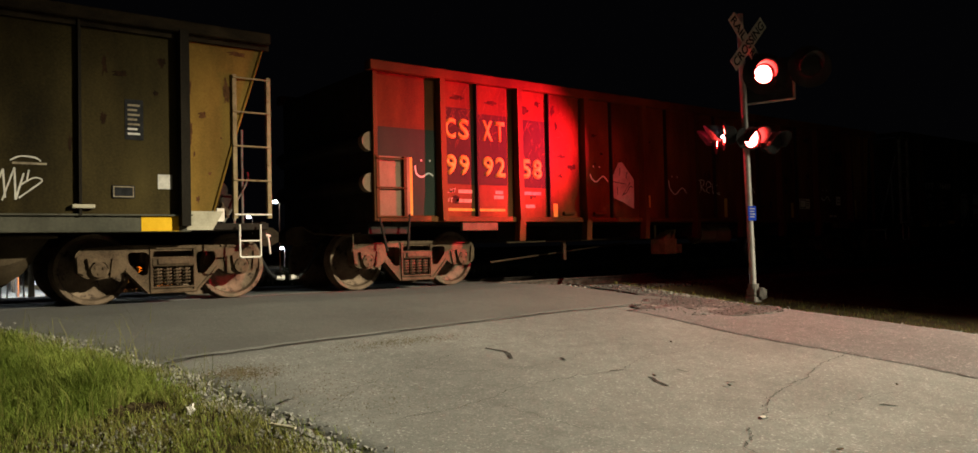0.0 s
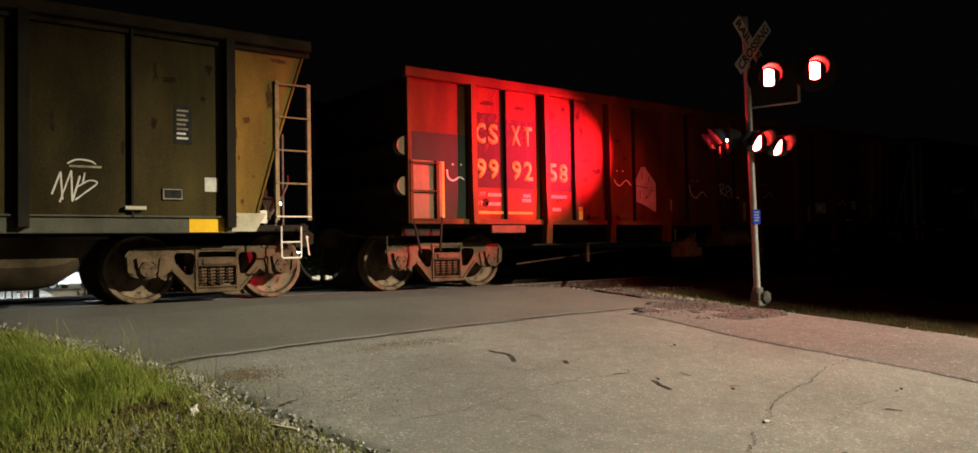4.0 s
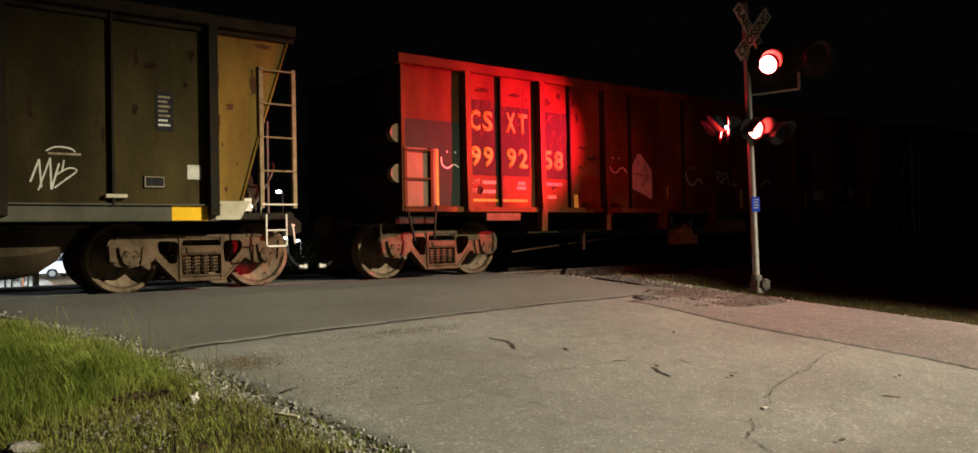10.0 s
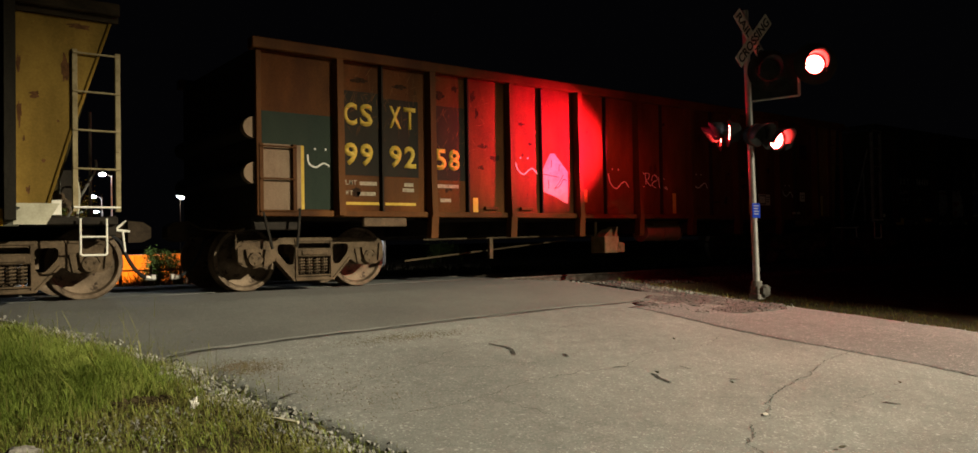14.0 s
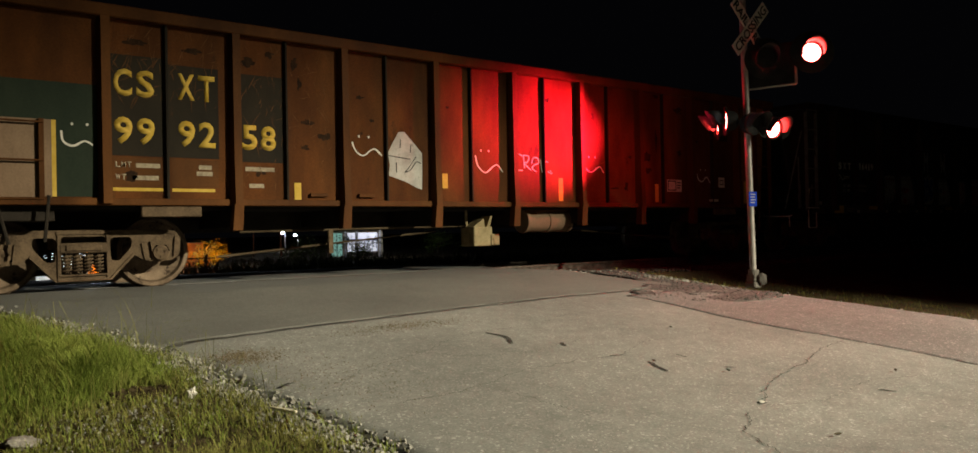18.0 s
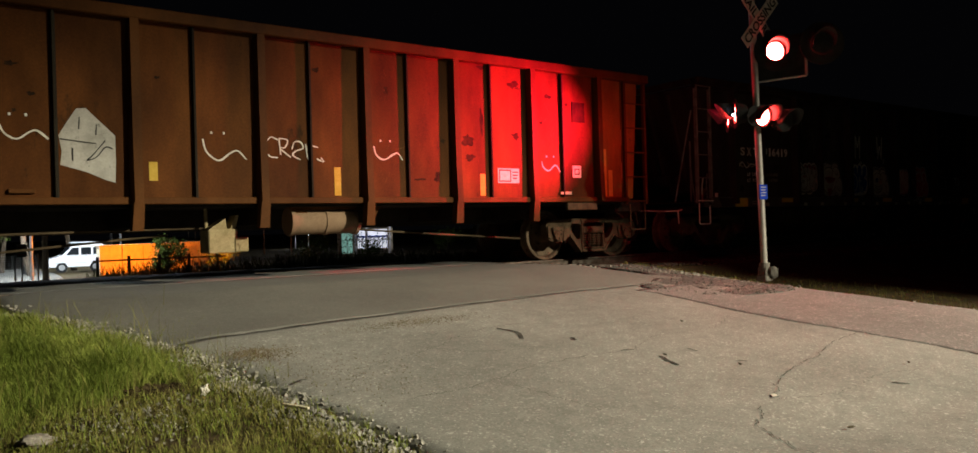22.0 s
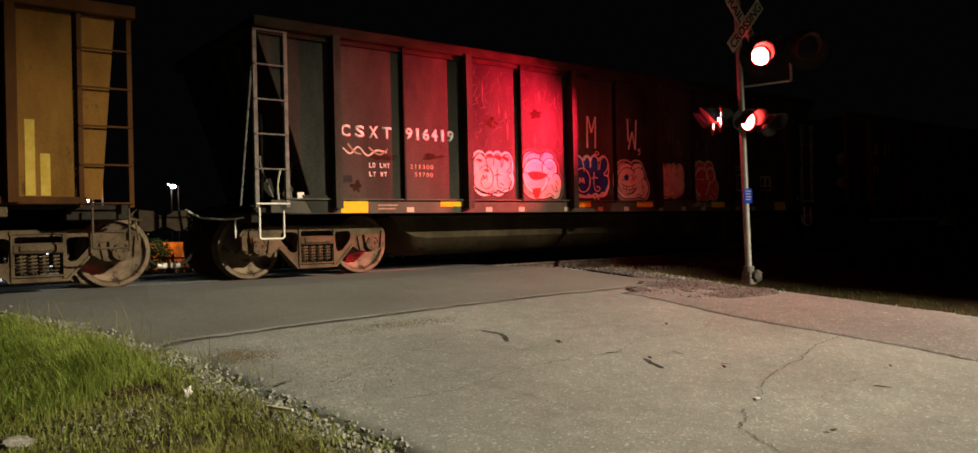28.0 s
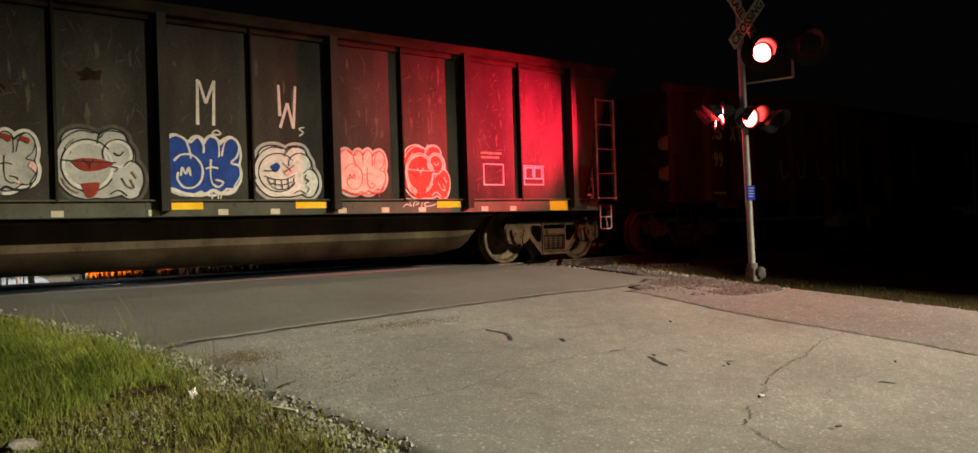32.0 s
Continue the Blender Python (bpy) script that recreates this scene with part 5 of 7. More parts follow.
def scratches(car, fields, material, seed, y=SKIN):
    """Fine scrapes in the paint: fields of (x0, x1, z0, z1, count), each one joined part."""
    rnd = random.Random(seed)
    for x0, x1, z0, z1, count in fields:
        bm = bmesh.new()
        for k in range(count):
            x, z = rnd.uniform(x0, x1), rnd.uniform(z0, z1)
            a, long, wide = radians(rnd.choice((90, 70, 110, 55, 125, 20))) + rnd.uniform(-0.2, 0.2), rnd.uniform(0.05, 0.24), rnd.uniform(0.004, 0.012)
            d, e = Vector((math.cos(a), math.sin(a))) * long / 2, Vector((-math.sin(a), math.cos(a))) * wide / 2
            bow = e * rnd.uniform(-3, 3)
            c = Vector((x, z))
            rows = [(c - d, 0.3), (c + bow, 1.0), (c + d, 0.2)]
            vs = [[bm.verts.new((min(x1, max(x0, (q + e * t).x)), y - 0.0008 - 0.00002 * k, (q + e * t).y)) for t in (-v, v)] for q, v in rows]
            for p, q in zip(vs, vs[1:]):
                bm.faces.new((p[0], p[1], q[1], q[0]))
        part("scraped_paint", bm, material, car, "fine pale scrapes in the paint")["kind"] = "stuff"


def bars(car, rows, x, z, w, h, gap, material, y=SKIN):
    """Small print that cannot be read."""
    for k in range(rows):
        plate("print_line", x, x + w * (1 - 0.22 * ((k * 7) % 3) / 2), z - k * (h + gap), z - k * (h + gap) + h, material, car, y, 0.002)


def outline_box(car, x0, x1, z0, z1, t, material, y=SKIN):
    bm = bmesh.new()
    box(bm, x0, x1, y - 0.002, y, z0, z0 + t)
    box(bm, x0, x1, y - 0.002, y, z1 - t, z1)
    box(bm, x0, x0 + t, y - 0.002, y, z0 + t, z1 - t)
    box(bm, x1 - t, x1, y - 0.002, y, z0 + t, z1 - t)
    part("stencil_box", bm, material, car, "stencilled white box")


def dressed_a(car, o):
    pl = plate("label_plate", 0.93 - o, 1.14 - o, 2.03, 2.52, SPRAY_BLACK, car, SKIN, 0.006, "dark label plate with rows of print")
    for k in range(7):
        plate("print_line", 0.96 - o, 1.10 - o - 0.03 * (k % 2), 2.09 + k * 0.058, 2.115 + k * 0.058, FADED if k > 1 else WHITE_MARK, pl, SKIN - 0.006, 0.002)
    plate("white_plate", 1.30 - o, 1.47 - o, 1.44, 1.62, CHALK, car, SKIN, 0.006, "white square plate")
    dk = plate("card_holder", 0.78 - o, 1.03 - o, 1.32, 1.47, SPRAY_BLACK, car, SKIN, 0.02, "dark card holder")
    outline_box(dk, 0.79 - o, 1.02 - o, 1.33, 1.46, 0.012, FADED, SKIN - 0.02)
    plate("reflector", 1.10 - o, 1.54 - o, 0.92, 1.115, REFLECTOR, car, NEAR - 0.022, 0.004, "bright yellow reflective strip")
    plate("reflector", -2.2 - o, -1.76 - o, 1.0, 1.11, REFLECTOR, car, NEAR - 0.022, 0.004, "bright yellow reflective strip")
    plate("sill_plate", 1.0 - o - 3.6, 1.0 - o - 0.12, 0.93, 1.09, SILL_PAINT, car, NEAR - 0.021, 0.003, "paler repair plate on the sill")
    tag = new("graffiti")
    tag.parent = car
    tag["label"] = "white scrawled tag"
    for k, pts in enumerate(([(-0.42, 1.36), (-0.33, 1.62)], [(-0.33, 1.62), (-0.31, 1.30)], [(-0.34, 1.27), (-0.22, 1.64)], [(-0.22, 1.64), (-0.21, 1.28)],
                             [(-0.21, 1.28), (-0.13, 1.58)], [(-0.16, 1.45), (-0.03, 1.53), (0.05, 1.50), (-0.06, 1.40), (-0.18, 1.30)], [(-0.08, 1.62), (-0.10, 1.50)])):
        stroke("line", [(a - o, b) for a, b in pts], 0.022, CHALK, tag, SKIN - 0.0012 * k, len(pts) > 2)
    stroke("line", [(-0.26 - o, 1.72), (-0.16 - o, 1.77), (-0.02 - o, 1.76), (0.04 - o, 1.72)], 0.02, CHALK, tag, SKIN)
    bars(tag, 1, -0.24 - o, 1.68, 0.34, 0.025, 0.02, FADED)
    outline_box(car, -1.50 - o, -0.94 - o, 1.42, 1.70, 0.016, CHALK)
    outline_box(car, -1.48 - o, -1.22 - o, 1.48, 1.68, 0.01, FADED)
    bm = bmesh.new()
    box(bm, 0.34 - o, 0.58 - o, NEAR - 0.09, NEAR, 1.19, 1.235, 0.006)
    part("side_step", bm, CREAM, car, "pale ledge on the side")
    plate("white_tab", 2.03 - o, 2.13 - o, 1.06, 1.26, CHALK, car, NEAR + 0.3, 0.01, "white tag plate behind the ladder")


def dressed_b(car):
    for x0, x1, z0, z1, m in ((0.235, 0.842, 1.64, 2.86, DARK_PATCH), (0.878, 1.51, 1.64, 2.80, DARK_PATCH), (1.80, 2.398, 1.62, 2.78, DARK_PATCH), (-0.98, 0.08, 1.14, 2.46, GREEN_PATCH)):
        plate("paint_patch", x0, x1, z0, z1, m, car, SKIN, 0.0015, "repainted dark patch")
    y = SKIN - 0.002
    for text, x, z in (("CS", 0.26, 2.36), ("XT", 1.0, 2.37), ("99", 0.26, 1.78), ("92", 1.0, 1.78), ("58", 1.81, 1.78)):
        spaced(text, x, z, 0.33, YELLOW_MARK, car, y, 0.465, 0.045)
    plate("paint_line", 0.24, 0.82, 1.215, 1.255, YELLOW_MARK, car, SKIN, 0.002)
    plate("paint_line", 0.92, 1.45, 1.215, 1.255, YELLOW_MARK, car, SKIN, 0.002)
    for x in (0.24, 0.92):
        plate("paint_patch", x, x + 0.58, 1.27, 1.62, BROWN_RIB, car, SKIN, 0.0012, "rust-red primer patch")
    spaced("LMT", 0.27, 1.50, 0.07, FADED, car, SKIN - 0.0014, 0.18, 0.012)
    spaced("WT", 0.27, 1.35, 0.07, FADED, car, SKIN - 0.0014, 0.12, 0.012)
    for x, z, w in ((0.50, 1.50, 0.28), (0.46, 1.35, 0.3), (1.25, 1.50, 0.16), (1.22, 1.42, 0.2), (1.85, 1.50, 0.4), (1.9, 1.28, 0.2)):
        plate("print_line", x, x + w, z, z + 0.055, FADED, car, SKIN - 0.0014, 0.001)
    plate("corner_plate", -0.97, -0.40, 1.13, 2.02, PALE_TAN, car, SKIN - 0.002, 0.004, "tan plate behind the grab ladder")
    plate("paint_line", -0.40, -0.355, 1.14, 2.02, YELLOW_MARK, car, SKIN - 0.002, 0.003)
    for name, line in (("a", [(-0.30, 1.96), (-0.28, 1.84), (-0.18, 1.79), (-0.06, 1.85), (0.03, 1.81)]), ("b", [(3.42, 2.03), (3.48, 1.90), (3.60, 1.84), (3.72, 1.92), (3.80, 1.94), (3.91, 1.85)]),
                      ("c", [(5.63, 1.93), (5.68, 1.76), (5.83, 1.66), (5.98, 1.76), (6.08, 1.79), (6.19, 1.68)]), ("d", [(8.08, 1.93), (8.12, 1.80), (8.25, 1.74), (8.40, 1.82), (8.48, 1.84), (8.56, 1.74)]),
                      ("e", [(11.30, 1.80), (11.33, 1.70), (11.45, 1.64), (11.58, 1.73), (11.64, 1.72), (11.72, 1.62)])):
        pts = [(a, b - 0.06) for a, b in line]
        stroke("chalk_scrawl", pts, 0.026, CHALK, car, y)
        for dx in (0.1, 0.26):
            plate("chalk_dot", pts[0][0] + dx, pts[0][0] + dx + 0.025, pts[0][1] + 0.07, pts[0][1] + 0.1, CHALK, car, SKIN, 0.002)
    tag = new("graffiti")
    tag.parent = car
    tag["label"] = "white sprayed house-shaped patch with dark strokes"
    bm = bmesh.new()
    prism(bm, [(4.01, 1.84), (4.10, 2.0), (4.20, 2.16), (4.30, 2.17), (4.45, 2.02), (4.61, 1.86), (4.61, 1.55), (4.60, 1.30), (4.50, 1.33), (4.30, 1.42), (4.02, 1.50), (4.04, 1.66)], SKIN, SKIN - 0.002)
    part("fill", bm, SPRAY_SILVER, tag)
    for k, pts in enumerate(([(4.23, 2.06), (4.22, 1.92)], [(4.41, 1.98), (4.40, 1.86)], [(4.02, 1.80), (4.28, 1.77), (4.4, 1.76)], [(4.50, 1.80), (4.36, 1.62), (4.30, 1.56), (4.40, 1.60), (4.5, 1.72), (4.58, 1.70)], [(4.15, 1.7), (4.15, 1.55)])):
        stroke("line", pts, 0.016, SPRAY_BLACK, tag, SKIN - 0.003 - 0.001 * k, len(pts) > 2)
    tag = new("graffiti")
    tag.parent = car
    tag["label"] = "white chalk scribble with an arrow"
    for k, pts in enumerate(([(6.62, 1.90), (6.52, 1.93), (6.45, 1.80), (6.50, 1.68), (6.62, 1.66)], [(6.64, 1.92), (6.66, 1.70)], [(6.64, 1.92), (6.76, 1.90), (6.72, 1.80), (6.65, 1.79), (6.80, 1.67)],
                             [(6.82, 1.78), (6.86, 1.88), (6.95, 1.88), (6.98, 1.80), (6.88, 1.76), (6.83, 1.70), (6.94, 1.64)], [(7.02, 1.86), (7.05, 1.66), (7.12, 1.64)], [(7.10, 1.84), (7.20, 1.82)], [(7.18, 1.66), (7.28, 1.62), (7.24, 1.68)])):
        stroke("line", pts, 0.02, CHALK, tag, y - 0.001 * k)
    for x, z0, z1 in ((2.53, 1.13, 1.36), (4.98, 1.33, 1.56), (7.44, 1.15, 1.55), (9.99, 1.15, 1.50), (12.75, 1.14, 2.0), (12.90, 1.14, 1.62)):
        plate("yellow_bar", x, x + 0.10, z0, z1, YELLOW_MARK, car, SKIN, 0.002, "yellow reflective strip")
    plate("notice_board", 10.35, 10.79, 1.36, 1.60, CHALK, car, SKIN, 0.006, "white stencilled notice")
    outline_box(car, 10.37, 10.62, 1.38, 1.58, 0.02, SPRAY_BLACK, SKIN - 0.006)
    bars(car, 3, 10.65, 1.53, 0.12, 0.02, 0.03, SPRAY_BLACK, SKIN - 0.006)
    plate("white_plate", 12.01, 12.21, 1.47, 1.68, CHALK, car, SKIN, 0.006, "white square plate")
    outline_box(car, 12.05, 12.17, 1.52, 1.63, 0.02, SPRAY_BLACK, SKIN - 0.006)
    plate("card_holder", 12.02, 12.32, 2.45, 2.80, WORN_PAINT, car, SKIN, 0.015, "dark square holder")
    for x in (2.75, 3.5, 11.68):
        bm = bmesh.new()
        box(bm, x, x + 0.26, NEAR - 0.05, NEAR, 1.17, 1.22, 0.006)
        part("side_step", bm, BROWN_RIB if x < 11 else CREAM, car)


def dressed_c(car):
    spaced("CSXT", 0.17, 2.02, 0.175, WHITE_MARK, car, SKIN, 0.84, 0.07)
    spaced("916419", 1.25, 2.03, 0.18, WHITE_MARK, car, SKIN, 0.90, 0.025)
    spaced("LD LMT", 0.62, 1.585, 0.07, WHITE_MARK, car, SKIN, 0.35, 0.014)
    spaced("LT WT", 0.62, 1.455, 0.07, WHITE_MARK, car, SKIN, 0.30, 0.014)
    spaced("211300", 1.32, 1.585, 0.07, FADED, car, SKIN, 0.43, 0.014)
    spaced("51700", 1.40, 1.465, 0.07, FADED, car, SKIN, 0.34, 0.014)
    for k, pts in enumerate(([(0.2, 1.86), (0.32, 1.78), (0.45, 1.88), (0.6, 1.76), (0.75, 1.84), (0.92, 1.82)], [(0.28, 1.92), (0.4, 1.8), (0.5, 1.78)], [(0.62, 1.88), (0.8, 1.78), (0.94, 1.87)])):
        stroke("chalk_scrawl", pts, 0.028, FADED if k else CHALK, car, SKIN - 0.001 * k)
    plate("label_plate", 0.15, 0.34, 1.36, 1.46, SPRAY_BLACK, car, SKIN, 0.01, "small dark card holder")
    for x0, x1, z0, z1 in ((0.14, 0.58, 0.92, 1.115), (1.86, 2.30, 1.01, 1.11), (4.70, 5.16, 1.0, 1.10), (6.41, 6.87, 1.0, 1.10), (8.74, 9.19, 0.99, 1.10), (11.09, 11.52, 0.92, 1.11)):
        plate("reflector", x0, x1, z0, z1, REFLECTOR, car, NEAR - 0.022, 0.004, "bright yellow reflective strip")
    for x in (1.24, 2.75, 3.45, 4.5, 5.35, 6.05, 7.05, 7.75, 8.4, 9.6, 10.2):
        plate("sill_tag", x, x + 0.13, 0.925, 1.0, CREAM, car, NEAR - 0.022, 0.003, "small pale plate")
    bars(car, 2, 0.75, 1.02, 0.34, 0.022, 0.03, FADED, NEAR - 0.021)
    tag, y = bubble_tag(car, 2.52, 3.33, 1.22, 1.90, SPRAY_SILVER, SPRAY_BLACK, 3, CHALK, SPRAY_BLACK, 0.014)
    for x, z, w, h in ((2.63, 1.76, 0.06, 0.03), (2.84, 1.84, 0.06, 0.035), (3.02, 1.82, 0.06, 0.045), (3.20, 1.80, 0.06, 0.04), (2.78, 1.60, 0.05, 0.025), (3.28, 1.50, 0.04, 0.06), (3.12, 1.33, 0.03, 0.02)):
        blot("shading", [(x - w, z), (x - w * 0.3, z + h), (x + w, z + h * 0.4), (x + w * 0.8, z - h), (x - w * 0.1, z - h * 0.3)], SPRAY_PINK if w < 0.05 else DULL_RED, tag, y - 0.002)
    face_tag(car, 3.50, 4.46, 1.14, 1.97, SPRAY_SILVER, SPRAY_BLACK, DULL_RED, DUST)
    bubble_tag(car, 4.67, 5.67, 1.18, 1.95, SPRAY_BLUE, CHALK, 5, None, CHALK, 0.03)
    face_tag(car, 5.84, 6.76, 1.16, 1.86, CHALK, SPRAY_BLACK, SPRAY_RED, SPRAY_SILVER, None, True)
    bubble_tag(car, 7.06, 7.85, 1.19, 1.85, SPRAY_PINK, SPRAY_RED, 8, SPRAY_SILVER, SPRAY_RED, 0.012)
    face_tag(car, 8.13, 9.0, 1.13, 1.96, SPRAY_RED, CHALK, SPRAY_RED, None, SPRAY_PINK)
    for x0, lines in ((5.13, (((0, 0), (0.01, 0.58)), ((0.03, 0.56), (0.11, 0.28)), ((0.11, 0.28), (0.22, 0.58)), ((0.22, 0.58), (0.2, 0.0)))), (6.22, (((0, 0.6), (0.01, 0.18)), ((0.01, 0.02), (0.12, 0.36)), ((0.12, 0.36), (0.2, 0.02)), ((0.2, 0.02), (0.24, 0.6))))):
        tag = new("graffiti")
        tag.parent = car
        tag["label"] = "tall thin white sprayed letter"
        for k, (a, b) in enumerate(lines):
            stroke("line", [(x0 + a[0], 2.08 + a[1]), (x0 + b[0], 2.08 + b[1])], 0.045, CHALK, tag, SKIN - 0.001 * k, False)
    stroke("chalk_scrawl", [(6.58, 2.12), (6.50, 2.10), (6.56, 2.05), (6.50, 2.0)], 0.02, CHALK, car, SKIN)
    stroke("chalk_scrawl", [(5.3, 1.98), (5.36, 2.02), (5.42, 1.98), (5.36, 1.96), (5.3, 1.98)], 0.02, CHALK, car, SKIN - 0.006)
    outline_box(car, 9.68, 10.10, 1.35, 1.70, 0.012, WHITE_MARK)
    bars(car, 2, 9.64, 1.86, 0.42, 0.03, 0.04, FADED)
    outline_box(car, 10.54, 10.98, 1.36, 1.69, 0.012, WHITE_MARK)
    outline_box(car, 10.57, 10.75, 1.46, 1.66, 0.014, WHITE_MARK)
    outline_box(car, 10.77, 10.95, 1.46, 1.66, 0.014, WHITE_MARK)
    tag = new("graffiti")
    tag.parent = car
    tag["label"] = "small white scribble on the sill"
    swirl("line", tag, (8.12, 8.72, 0.95, 1.14), [[(0.0, 0.3), (0.12, 0.5), (0.25, 0.35), (0.2, 0.7), (0.35, 0.75)], [(0.3, 0.3), (0.36, 0.7), (0.48, 0.6), (0.38, 0.45)], [(0.55, 0.3), (0.58, 0.7)], [(0.78, 0.65), (0.66, 0.6), (0.66, 0.35), (0.82, 0.35), (1.0, 0.5)], [(0.1, 0.95), (0.5, 0.9), (0.9, 0.97)], [(0.45, 0.15), (0.55, 0.05), (0.62, 0.16)]], 0.016, CHALK, NEAR - 0.0215)
    plate("end_plate", -0.90, -0.52, 0.93, 1.10, SILL_PAINT, car, NEAR - 0.02, 0.02, "grey corner plate with a hole drawn as a black disc")
    # black disc laid on the plate stands in for the hole's darkness
    bm = bmesh.new()
    prism(bm, [(-0.72 + 0.05 * math.cos(a), 1.02 + 0.06 * math.sin(a)) for a in (2 * math.pi * i / 12 for i in range(12))], NEAR - 0.041, NEAR - 0.044)
    part("hole", bm, SPRAY_BLACK, car)


def dressed_d(car):
    for text, x, z in (("CS", 0.26, 2.36), ("XT", 1.0, 2.37), ("999", 0.26, 1.78)):
        spaced(text, x, z, 0.33, YELLOW_MARK, car, SKIN, 0.465, 0.04)
    plate("paint_line", 0.24, 0.82, 1.215, 1.255, YELLOW_MARK, car, SKIN, 0.002)
    for x in (2.9, 3.6, 4.5, 5.4):
        stroke("chalk_scrawl", [(x, 2.0), (x + 0.1, 1.6), (x + 0.3, 1.7), (x + 0.35, 2.1), (x + 0.5, 1.6)], 0.05, FADED, car, SKIN)


def smears(car, spots, material, name, label, y=SKIN, seed=3):
    """Worn patches with ragged outlines: (x, z, half width, half height) each."""
    for k, (x, z, w, h) in enumerate(spots):
        bm = bmesh.new()
        o = []
        for i in range(22):
            a = 2 * math.pi * i / 22
            r = 0.66 + 0.5 * noise.noise((math.cos(a) * 1.6 + k * 3.1, math.sin(a) * 1.6 + seed, 5)) + 0.3 * noise.noise((math.cos(a) * 5 + k, math.sin(a) * 5, seed))
            r = max(0.16, r)
            o.append((x + w * r * math.cos(a), z + h * r * math.sin(a)))
        prism(bm, o, y + 0.0004, y - 0.0012 - 0.0002 * (k % 3))
        part(name, bm, material, car, label)


RUST_PATCH = surf("rust_patch", (0.05, 0.022, 0.009), (0.14, 0.066, 0.026), 11, 0.85, 0, 0.3, 1.5)
smears(CAR_A, [(10.90, 2.83, 0.16, 0.05), (10.72, 2.90, 0.05, 0.16), (10.70, 2.28, 0.05, 0.10), (11.38, 3.02, 0.06, 0.10), (10.35, 1.95, 0.03, 0.12), (11.30, 2.62, 0.04, 0.05), (8.9, 3.1, 0.3, 0.06), (9.6, 2.2, 0.04, 0.2), (8.3, 2.7, 0.08, 0.12), (7.4, 1.9, 0.1, 0.14)], WORN_PAINT, "worn_patch", "dark worn smear in the paint")
smears(CAR_A, [(11.87, 2.41, 0.09, 0.06), (12.10, 2.12, 0.025, 0.02), (11.95, 1.66, 0.03, 0.03), (11.72, 2.19, 0.03, 0.22), (11.71, 2.75, 0.03, 0.14), (12.18, 2.72, 0.06, 0.24), (11.80, 1.32, 0.03, 0.06), (12.32, 3.25, 0.2, 0.05), (11.76, 1.9, 0.02, 0.05)], RUST_PATCH, "rust_patch", "brown rust on the ochre plate", NEAR + 0.0008)
smears(CAR_B, [(9.78, 2.02, 0.17, 0.16), (9.80, 1.76, 0.15, 0.07), (10.04, 2.35, 0.05, 0.26), (10.72, 2.99, 0.16, 0.09), (10.74, 2.14, 0.10, 0.09), (9.17, 1.42, 0.08, 0.12), (8.85, 1.40, 0.16, 0.03), (10.06, 3.22, 0.12, 0.05), (11.1, 3.05, 0.10, 0.06), (11.45, 2.85, 0.12, 0.06), (11.9, 2.75, 0.05, 0.04), (9.3, 2.0, 0.06, 0.05), (11.2, 1.6, 0.03, 0.05), (11.3, 2.4, 0.05, 0.04)], WORN_PAINT, "worn_patch", "dark smear worn into the brown paint", SKIN, 8)
smears(CAR_B, [(2.62, 2.72, 0.05, 0.10), (2.75, 2.2, 0.12, 0.05), (3.0, 2.02, 0.14, 0.08), (2.7, 1.85, 0.10, 0.05), (3.55, 2.62, 0.10, 0.04), (3.75, 2.3, 0.06, 0.04), (3.58, 2.1, 0.03, 0.04), (2.55, 3.0, 0.07, 0.12), (1.9, 2.95, 0.12, 0.10), (1.2, 3.0, 0.16, 0.05), (0.5, 3.02, 0.2, 0.06), (0.45, 1.40, 0.1, 0.1), (2.2, 3.08, 0.09, 0.07), (2.05, 1.5, 0.1, 0.08), (5.1, 2.6, 0.04, 0.03), (7.2, 2.9, 0.08, 0.05), (8.3, 2.7, 0.06, 0.08)], WORN_PAINT, "worn_patch", "dark smear worn into the brown paint", SKIN - 0.0008, 14)
rnd = random.Random(17)
smears(CAR_C, [(rnd.choice((3.0, 4.0, 5.2, 6.2, 7.5, 8.6, 9.8)) + rnd.uniform(-0.35, 0.35), rnd.uniform(2.05, 3.1), rnd.uniform(0.015, 0.04), rnd.uniform(0.06, 0.22)) for k in range(34)], DUST, "scuff", "pale upright scuff on the dark paint", SKIN, 21)
smears(CAR_C, [(0.9, 1.75, 0.4, 0.06), (1.7, 1.78, 0.3, 0.07), (0.4, 1.3, 0.12, 0.1), (3.9, 2.6, 0.2, 0.1), (2.9, 2.4, 0.2, 0.12)], WORN_PAINT, "worn_patch", "dark smear in the paint", SKIN + 0.0006, 5)

